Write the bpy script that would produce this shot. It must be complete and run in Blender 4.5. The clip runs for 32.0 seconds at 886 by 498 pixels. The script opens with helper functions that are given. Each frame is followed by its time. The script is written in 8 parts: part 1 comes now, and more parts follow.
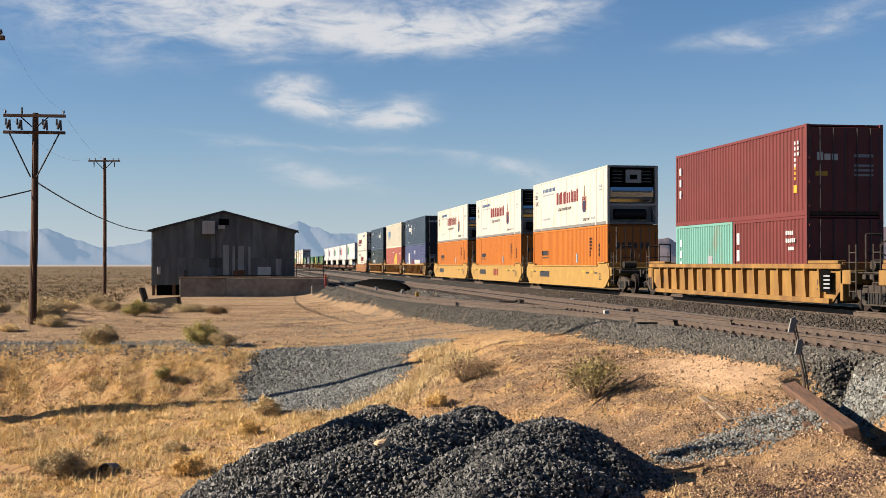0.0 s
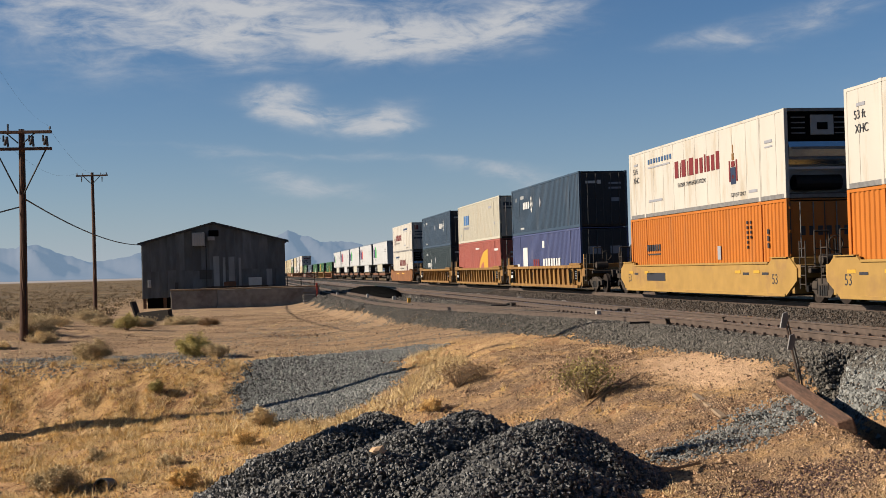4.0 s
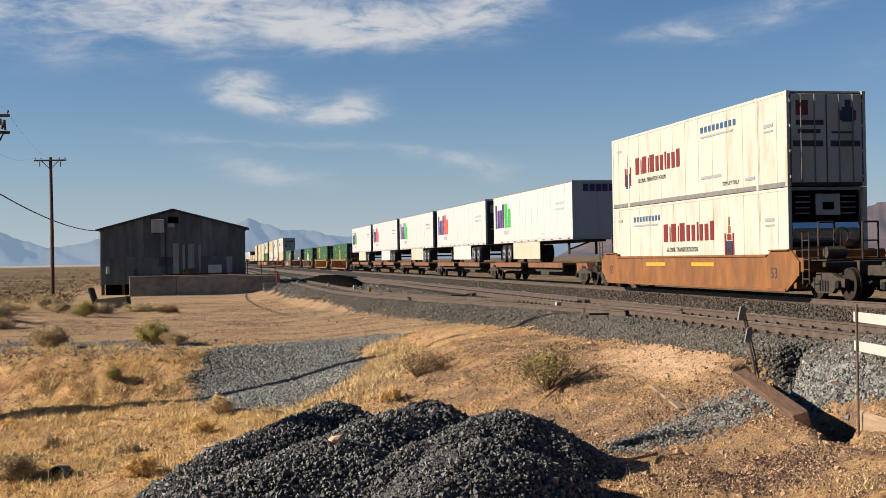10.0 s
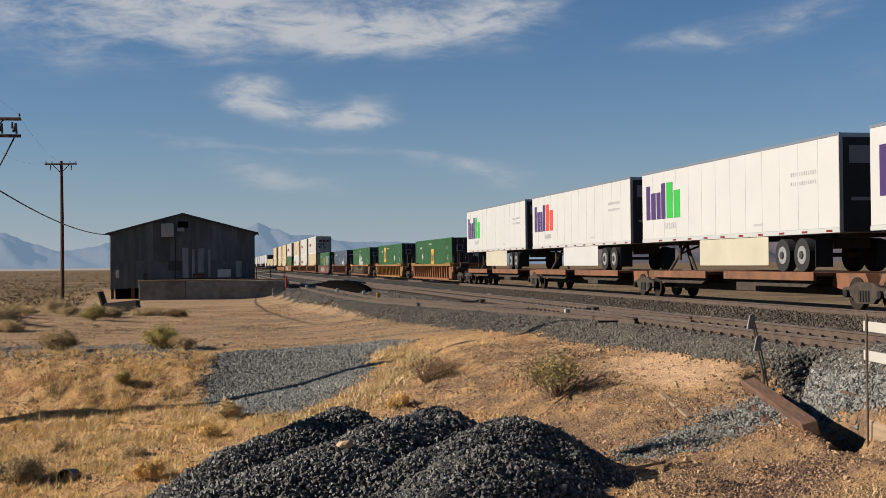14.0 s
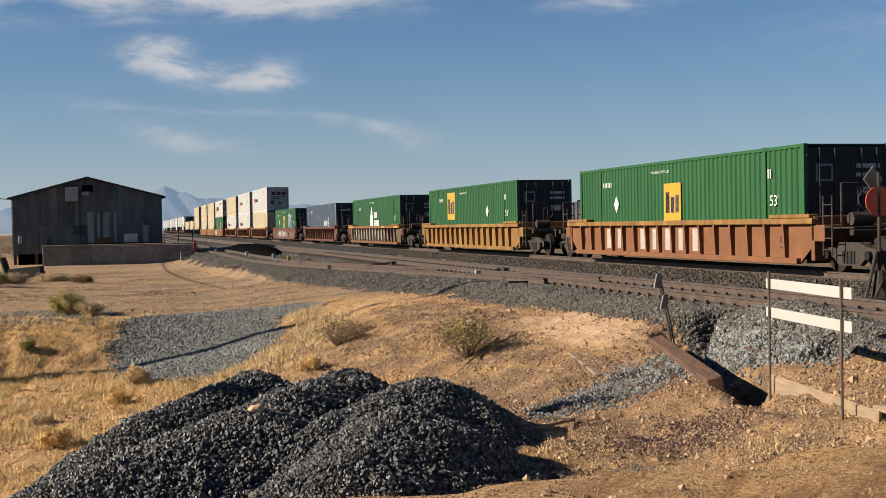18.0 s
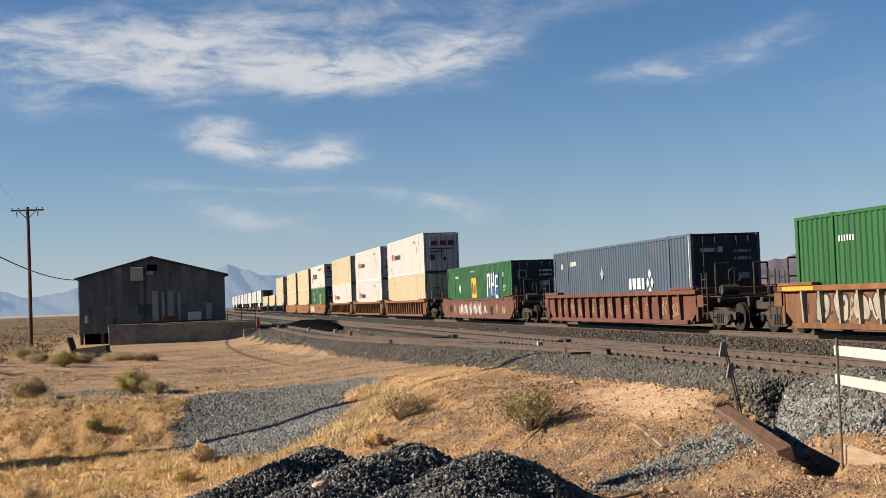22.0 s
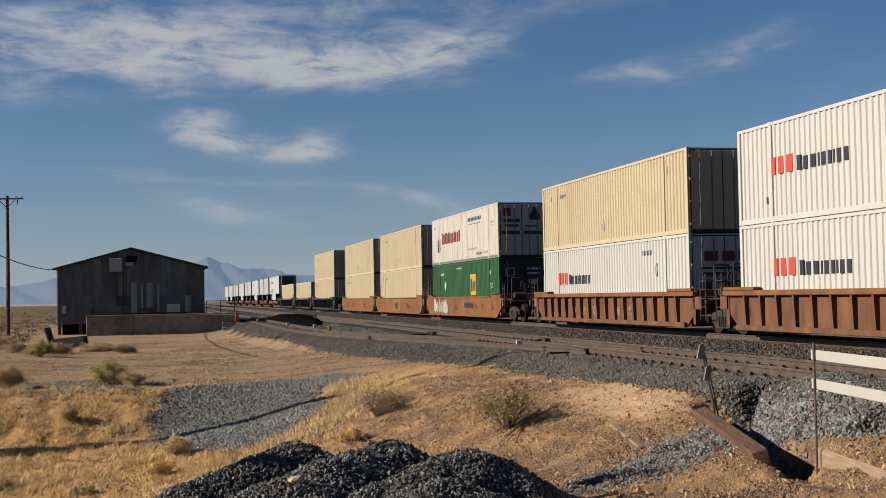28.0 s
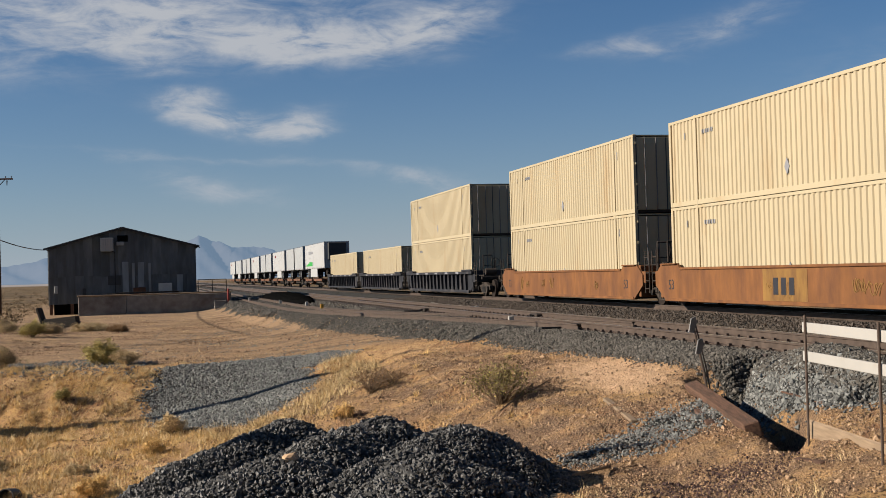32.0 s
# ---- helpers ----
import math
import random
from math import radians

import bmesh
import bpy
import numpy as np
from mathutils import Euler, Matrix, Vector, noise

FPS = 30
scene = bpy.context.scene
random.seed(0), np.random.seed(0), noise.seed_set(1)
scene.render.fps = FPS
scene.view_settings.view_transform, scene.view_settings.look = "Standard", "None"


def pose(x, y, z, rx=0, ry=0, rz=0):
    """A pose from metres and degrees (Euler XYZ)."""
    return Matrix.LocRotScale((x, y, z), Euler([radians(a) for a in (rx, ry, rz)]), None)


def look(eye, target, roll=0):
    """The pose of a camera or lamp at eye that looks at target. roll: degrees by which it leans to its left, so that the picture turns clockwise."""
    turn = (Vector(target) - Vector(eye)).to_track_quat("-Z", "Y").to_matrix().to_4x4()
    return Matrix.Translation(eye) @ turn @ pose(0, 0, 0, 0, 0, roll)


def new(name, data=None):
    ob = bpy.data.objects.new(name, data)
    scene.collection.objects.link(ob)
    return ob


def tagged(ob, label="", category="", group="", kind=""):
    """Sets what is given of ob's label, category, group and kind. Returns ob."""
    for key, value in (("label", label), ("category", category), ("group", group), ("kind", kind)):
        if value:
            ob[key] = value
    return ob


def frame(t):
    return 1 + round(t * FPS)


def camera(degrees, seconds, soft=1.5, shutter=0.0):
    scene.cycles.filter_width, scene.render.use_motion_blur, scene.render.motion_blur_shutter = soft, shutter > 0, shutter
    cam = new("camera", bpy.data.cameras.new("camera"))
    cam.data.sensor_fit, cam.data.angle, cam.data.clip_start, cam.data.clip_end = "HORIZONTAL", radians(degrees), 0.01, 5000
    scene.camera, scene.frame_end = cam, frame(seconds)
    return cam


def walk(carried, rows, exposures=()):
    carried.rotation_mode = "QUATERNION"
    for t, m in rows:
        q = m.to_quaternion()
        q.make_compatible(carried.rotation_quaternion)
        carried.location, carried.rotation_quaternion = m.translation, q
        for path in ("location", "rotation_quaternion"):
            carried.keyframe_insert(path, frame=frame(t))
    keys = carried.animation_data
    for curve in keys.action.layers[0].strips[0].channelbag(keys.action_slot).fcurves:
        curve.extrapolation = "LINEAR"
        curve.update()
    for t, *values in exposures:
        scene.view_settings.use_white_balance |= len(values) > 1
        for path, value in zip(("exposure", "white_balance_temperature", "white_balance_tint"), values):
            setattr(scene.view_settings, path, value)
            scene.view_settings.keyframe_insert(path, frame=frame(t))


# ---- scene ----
EYE = (0.0, 0.0, 1.40)          # the rail tops of both tracks lie at z = 0
cam = camera(39.23, 32.0, soft=0.65)
# seconds, yaw, pitch, roll of a camera held in one place
PATH = [
    (0, 0.00, 0.68, 0.00), (0.5, -0.29, 1.58, 0.26), (1, -0.36, 1.77, 0.68), (1.5, -0.60, 1.75, 0.76), (2, -0.71, 1.64, 0.87),
    (2.5, -0.88, 1.61, 0.85), (3, -0.74, 1.48, 1.29), (3.5, -0.26, 1.09, 1.89), (4, -0.42, 0.91, 1.61), (4.5, -0.61, 0.84, 1.51),
    (6.5, -1.12, 0.86, 0.58), (7, -1.08, 0.96, 0.82), (7.5, -0.59, 0.95, 1.48), (8, -0.51, 0.90, 1.42), (8.5, -0.66, 0.71, 1.54),
    (9, -1.68, 0.40, 0.95), (9.5, -1.88, 0.40, 1.13), (10, -2.22, 0.40, 0.98), (10.5, -2.31, 0.48, 0.84), (11, -2.30, 0.53, 0.97),
    (11.5, -1.85, 0.56, 1.37), (12, -1.35, 0.55, 1.81), (12.5, -1.38, 0.55, 1.50), (13, -1.57, 0.59, 0.74), (13.5, -1.95, 0.65, 0.39),
    (14, -1.80, 0.69, 0.57), (14.5, -1.34, 0.60, 1.11), (16.5, -2.32, 0.27, 2.03), (17, -3.30, 0.03, 1.13), (17.5, -5.47, -1.29, 1.76),
    (18, -5.92, -1.12, 1.06), (18.5, -2.54, -1.12, 3.15), (19, -2.55, -1.21, 3.49), (19.5, -3.25, -1.06, 2.69), (20, -4.24, -0.61, 1.76),
    (20.5, -4.30, 0.53, 0.98), (21, -3.95, 1.27, 0.98), (21.5, -3.51, 1.81, 1.83), (22, -3.12, 2.31, 2.15), (22.5, -2.70, 2.49, 1.53),
    (23, -2.33, 2.56, 1.67), (23.5, -2.49, 2.47, 1.94), (24, -2.57, 2.36, 2.08), (24.5, -2.75, 2.27, 1.68), (25, -3.60, 2.22, 1.35),
    (25.5, -4.81, 2.32, 0.48), (26, -4.44, 2.40, 0.71), (26.5, -4.01, 2.37, 1.04), (28.5, -4.09, 2.11, 1.06), (29, -4.37, 2.07, 1.04),
    (29.5, -4.47, 1.96, 1.03), (30, -4.65, 1.97, 0.82), (30.5, -4.30, 1.85, 1.22), (31, -3.82, 1.47, 1.77), (31.5, -4.03, 1.30, 1.47),
    (32, -4.42, 1.06, 1.61),
]

# the clip's camera darkens its picture when white boxes fill it: and warms or cools it: seconds, stops, kelvin, tint
EXPOSURES = [(0, 1.54, 6500, 10), (1, 1.51, 6500, 10), (2, 1.24, 6400, 10), (3, 1.14, 6400, 10), (4, 1.14, 6400, 10),
             (7, 1.34, 6450, 10), (8, 1.36, 6450, 10), (9, 1.39, 6450, 10),
             (10, 1.34, 6450, 10), (11, 1.11, 6300, 10), (12, 1.11, 6300, 10), (13, 1.09, 6300, 10), (14, 1.04, 6300, 10), (17, 0.99, 6300, 10), (18, 1.24, 6400, 10), (19, 1.39, 6420, 10), (20, 1.37, 6420, 10),
             (21, 1.37, 6410, 10), (22, 1.41, 6410, 10), (23, 1.44, 6410, 10), (24, 1.39, 6400, 10), (25, 1.37, 6400, 10), (26, 1.14, 6300, 10), (29, 0.89, 6250, 10), (30, 0.89, 6250, 10), (31, 1.01, 6250, 10), (32, 0.99, 6250, 10)]
walk(cam, [(t, pose(*EYE, 90 + pi, ro, ya)) for t, ya, pi, ro in PATH], EXPOSURES)

# ---------------------------------------------------------------- light
SUN_AZ, SUN_EL = 266.0, 24.0     # compass degrees from +y, clockwise: the sun stands to the left
sun_data = bpy.data.lights.new("sun", "SUN")
sun_data.energy, sun_data.angle, sun_data.color = 5.0, radians(0.53), (1.0, 0.88, 0.73)
sun = new("sun", sun_data)
_s = Vector((math.sin(radians(SUN_AZ)) * math.cos(radians(SUN_EL)),
             math.cos(radians(SUN_AZ)) * math.cos(radians(SUN_EL)), math.sin(radians(SUN_EL))))
sun.matrix_world = look(tuple(_s * 60), (0, 0, 0))

# cirrus: azimuth and elevation in degrees, half sizes, tilt, density
CLOUDS = [
    (-6.0, 11.0, 7.0, 1.1, -4.0, 1.2), (-9.5, 10.2, 2.6, 0.7, -8.0, 0.9), (0.5, 10.6, 5.2, 0.9, 4.0, 1.3), (4.5, 11.2, 2.5, 0.7, 12.0, 0.8), (-15.5, 10.8, 4.5, 1.8, -20.0, 0.7),
    (-8.5, 12.6, 9.0, 1.4, 5.0, 0.8), (-6.8, 7.7, 1.6, 0.8, -20.0, 1.25), (-4.6, 6.95, 2.6, 0.45, -8.0, 1.1), (-2.0, 6.9, 1.5, 0.75, 12.0, 1.2),
    (-5.9, 4.2, 3.0, 0.6, -10.0, 0.9), (3.2, 4.4, 3.0, 0.5, -8.0, 0.9), (12.6, 10.0, 2.2, 0.4, 4.0, 0.5),
    (17.5, 10.6, 3.4, 0.8, 14.0, 0.7), (12.2, 9.9, 1.7, 0.5, 4.0, 0.5), (-6.0, 5.4, 8.0, 0.2, -3.0, 0.55), (8.0, 13.5, 12.0, 1.3, 6.0, 0.5),
    (-24.0, 8.0, 6.0, 1.2, 8.0, 0.5), (30.0, 9.0, 9.0, 1.5, 6.0, 0.5), (60.0, 18.0, 22.0, 4.0, 10.0, 0.5),
    (-60.0, 20.0, 20.0, 4.0, -8.0, 0.5), (150.0, 25.0, 30.0, 6.0, 5.0, 0.5),
]


def build_world():
    w = bpy.data.worlds.new("desert_sky")
    scene.world = w
    w.use_nodes = True
    nt = w.node_tree
    nt.nodes.clear()
    N, L = nt.nodes.new, nt.links.new

    def math_node(op, a, b=None, clamp=False):
        n = N("ShaderNodeMath")
        n.operation, n.use_clamp = op, clamp
        for i, v in enumerate((a, b)):
            if v is None:
                continue
            if isinstance(v, (int, float)):
                n.inputs[i].default_value = v
            else:
                L(v, n.inputs[i])
        return n.outputs[0]

    sky = N("ShaderNodeTexSky")
    sky.sky_type, sky.sun_disc = "NISHITA", False
    sky.sun_elevation, sky.sun_rotation = radians(SUN_EL), radians(SUN_AZ)
    sky.altitude, sky.air_density, sky.dust_density, sky.ozone_density = 600, 1.0, 0.5, 3.0
    tc = N("ShaderNodeTexCoord")
    sep = N("ShaderNodeSeparateXYZ")
    L(tc.outputs["Generated"], sep.inputs[0])
    az = math_node("MULTIPLY", math_node("ARCTAN2", sep.outputs[0], sep.outputs[1]), 57.29578)
    el = math_node("MULTIPLY", math_node("ARCSINE", sep.outputs[2]), 57.29578)
    comb = N("ShaderNodeCombineXYZ")
    L(math_node("MULTIPLY", az, 0.30), comb.inputs[0])
    L(math_node("MULTIPLY", el, 0.95), comb.inputs[1])
    warp = N("ShaderNodeTexNoise")
    warp.inputs["Scale"].default_value, warp.inputs["Detail"].default_value = 0.9, 4.0
    L(comb.outputs[0], warp.inputs["Vector"])
    wsep = N("ShaderNodeSeparateColor")
    L(warp.outputs["Color"], wsep.inputs[0])
    az2 = math_node("ADD", az, math_node("MULTIPLY", math_node("SUBTRACT", wsep.outputs[0], 0.5), 2.6))
    el2 = math_node("ADD", el, math_node("MULTIPLY", math_node("SUBTRACT", wsep.outputs[1], 0.5), 1.3))
    total = None
    for ca, ce, ra, re, tilt, dens in CLOUDS:
        c, s = math.cos(radians(tilt)), math.sin(radians(tilt))
        dx, dy = math_node("SUBTRACT", az2, ca), math_node("SUBTRACT", el2, ce)
        u = math_node("ADD", math_node("MULTIPLY", dx, c / ra), math_node("MULTIPLY", dy, s / ra))
        v = math_node("ADD", math_node("MULTIPLY", dx, -s / re), math_node("MULTIPLY", dy, c / re))
        r2 = math_node("ADD", math_node("MULTIPLY", u, u), math_node("MULTIPLY", v, v))
        g = math_node("MULTIPLY", math_node("EXPONENT", math_node("MULTIPLY", r2, -0.9)), dens)
        total = g if total is None else math_node("ADD", total, g)
    wisp = N("ShaderNodeTexNoise")
    wisp.inputs["Scale"].default_value, wisp.inputs["Detail"].default_value = 1.0, 9.0
    wisp.inputs["Roughness"].default_value, wisp.inputs["Distortion"].default_value = 0.62, 0.5
    L(comb.outputs[0], wisp.inputs["Vector"])
    ramp = N("ShaderNodeMapRange")
    L(wisp.outputs[0], ramp.inputs["Value"])
    ramp.inputs["From Min"].default_value, ramp.inputs["From Max"].default_value = 0.25, 0.70
    # finer curds break the edges
    fine = N("ShaderNodeTexNoise")
    fine.inputs["Scale"].default_value, fine.inputs["Detail"].default_value = 4.2, 8.0
    fine.inputs["Roughness"].default_value = 0.6
    L(comb.outputs[0], fine.inputs["Vector"])
    body = math_node("MULTIPLY", total, math_node("ADD", ramp.outputs[0], math_node("MULTIPLY", math_node("SUBTRACT", fine.outputs[0], 0.5), 0.36)))
    edge = N("ShaderNodeMapRange")
    edge.interpolation_type = "SMOOTHSTEP"
    L(body, edge.inputs["Value"])
    edge.inputs["From Min"].default_value, edge.inputs["From Max"].default_value = 0.0, 1.2
    mask = edge.outputs[0]
    mix = N("ShaderNodeMix")
    mix.data_type = "RGBA"
    L(math_node("MULTIPLY", mask, 0.9), mix.inputs["Factor"])
    tint = N("ShaderNodeMix")
    tint.data_type, tint.blend_type = "RGBA", "MULTIPLY"
    tint.inputs["Factor"].default_value = 1.0
    L(sky.outputs[0], tint.inputs["A"])
    tint.inputs["B"].default_value = (0.615, 0.97, 1.26, 1)      # dry, clear desert air
    L(tint.outputs["Result"], mix.inputs["A"])
    mix.inputs["B"].default_value = (9.2, 9.2, 9.3, 1)
    # thin haze along the horizon
    haze = N("ShaderNodeMix")
    haze.data_type = "RGBA"
    L(math_node("MULTIPLY", math_node("EXPONENT", math_node("MULTIPLY", math_node("ABSOLUTE", el), -0.22)), 0.86), haze.inputs["Factor"])
    L(mix.outputs["Result"], haze.inputs["A"])
    haze.inputs["B"].default_value = (7.55, 8.12, 9.0, 1)
    bg = N("ShaderNodeBackground")
    bg.inputs["Strength"].default_value = 0.028
    L(haze.outputs["Result"], bg.inputs["Color"])
    out = N("ShaderNodeOutputWorld")
    L(bg.outputs[0], out.inputs["Surface"])


build_world()

# ---------------------------------------------------------------- materials
def material(name, colour, rough=0.7, metal=0.0, vary=0.25, scale=3.0, dirt=None, dirt_amount=0.0, dirt_scale=1.2,
             bump=0.0, bump_scale=40.0, per_object=0.0, stretch=(1, 1, 1), island=0.0, spec=0.25):
    """A surface with grain at a fine scale and stains at a coarse one."""
    m = bpy.data.materials.new(name)
    m.use_nodes = True
    nt = m.node_tree
    N, L = nt.nodes.new, nt.links.new
    b = nt.nodes["Principled BSDF"]
    b.inputs["Roughness"].default_value, b.inputs["Metallic"].default_value = rough, metal
    b.inputs["Specular IOR Level"].default_value = spec
    tc = N("ShaderNodeTexCoord")
    mp = N("ShaderNodeMapping")
    mp.inputs["Scale"].default_value = stretch
    own = N("ShaderNodeObjectInfo")                  # every object takes its own stretch of the pattern
    shift = N("ShaderNodeVectorMath")
    shift.operation = "MULTIPLY_ADD"
    L(own.outputs["Random"], shift.inputs[0])
    shift.inputs[1].default_value = (41.0, 67.0, 23.0)
    L(tc.outputs["Object"], shift.inputs[2])
    L(shift.outputs[0], mp.inputs["Vector"])
    n1 = N("ShaderNodeTexNoise")
    n1.inputs["Scale"].default_value, n1.inputs["Detail"].default_value = scale, 6.0
    L(mp.outputs[0], n1.inputs["Vector"])
    hsv = N("ShaderNodeHueSaturation")
    hsv.inputs["Color"].default_value = (*colour, 1)
    mr = N("ShaderNodeMapRange")
    L(n1.outputs[0], mr.inputs["Value"])
    mr.inputs["From Min"].default_value, mr.inputs["From Max"].default_value = 0.25, 0.75
    mr.inputs["To Min"].default_value, mr.inputs["To Max"].default_value = 1 - vary, 1 + vary
    value = mr.outputs[0]
    for amount, node, socket in ((per_object, "ShaderNodeObjectInfo", "Random"), (island, "ShaderNodeNewGeometry", "Random Per Island")):
        if amount:
            oi = N(node)
            ad = N("ShaderNodeMath")
            ad.operation = "MULTIPLY_ADD"
            L(oi.outputs[socket], ad.inputs[0])
            ad.inputs[1].default_value = 2 * amount
            ad.inputs[2].default_value = 1 - amount
            mu = N("ShaderNodeMath")
            mu.operation = "MULTIPLY"
            L(value, mu.inputs[0])
            L(ad.outputs[0], mu.inputs[1])
            value = mu.outputs[0]
    L(value, hsv.inputs["Value"])
    colour_out = hsv.outputs[0]
    if dirt:
        n2 = N("ShaderNodeTexNoise")
        n2.inputs["Scale"].default_value, n2.inputs["Detail"].default_value = dirt_scale, 8.0
        n2.inputs["Roughness"].default_value = 0.65
        L(mp.outputs[0], n2.inputs["Vector"])
        r2 = N("ShaderNodeMapRange")
        L(n2.outputs[0], r2.inputs["Value"])
        r2.inputs["From Min"].default_value = 0.62 - 0.35 * dirt_amount
        r2.inputs["From Max"].default_value = 0.75
        mix = N("ShaderNodeMix")
        mix.data_type = "RGBA"
        L(r2.outputs[0], mix.inputs["Factor"])
        L(colour_out, mix.inputs["A"])
        mix.inputs["B"].default_value = (*dirt, 1)
        colour_out = mix.outputs["Result"]
    L(colour_out, b.inputs["Base Color"])
    if bump:
        n3 = N("ShaderNodeTexNoise")
        n3.inputs["Scale"].default_value, n3.inputs["Detail"].default_value = bump_scale, 5.0
        L(mp.outputs[0], n3.inputs["Vector"])
        bp = N("ShaderNodeBump")
        bp.inputs["Strength"].default_value, bp.inputs["Distance"].default_value = bump, 0.02
        L(n3.outputs[0], bp.inputs["Height"])
        L(bp.outputs[0], b.inputs["Normal"])
    return m


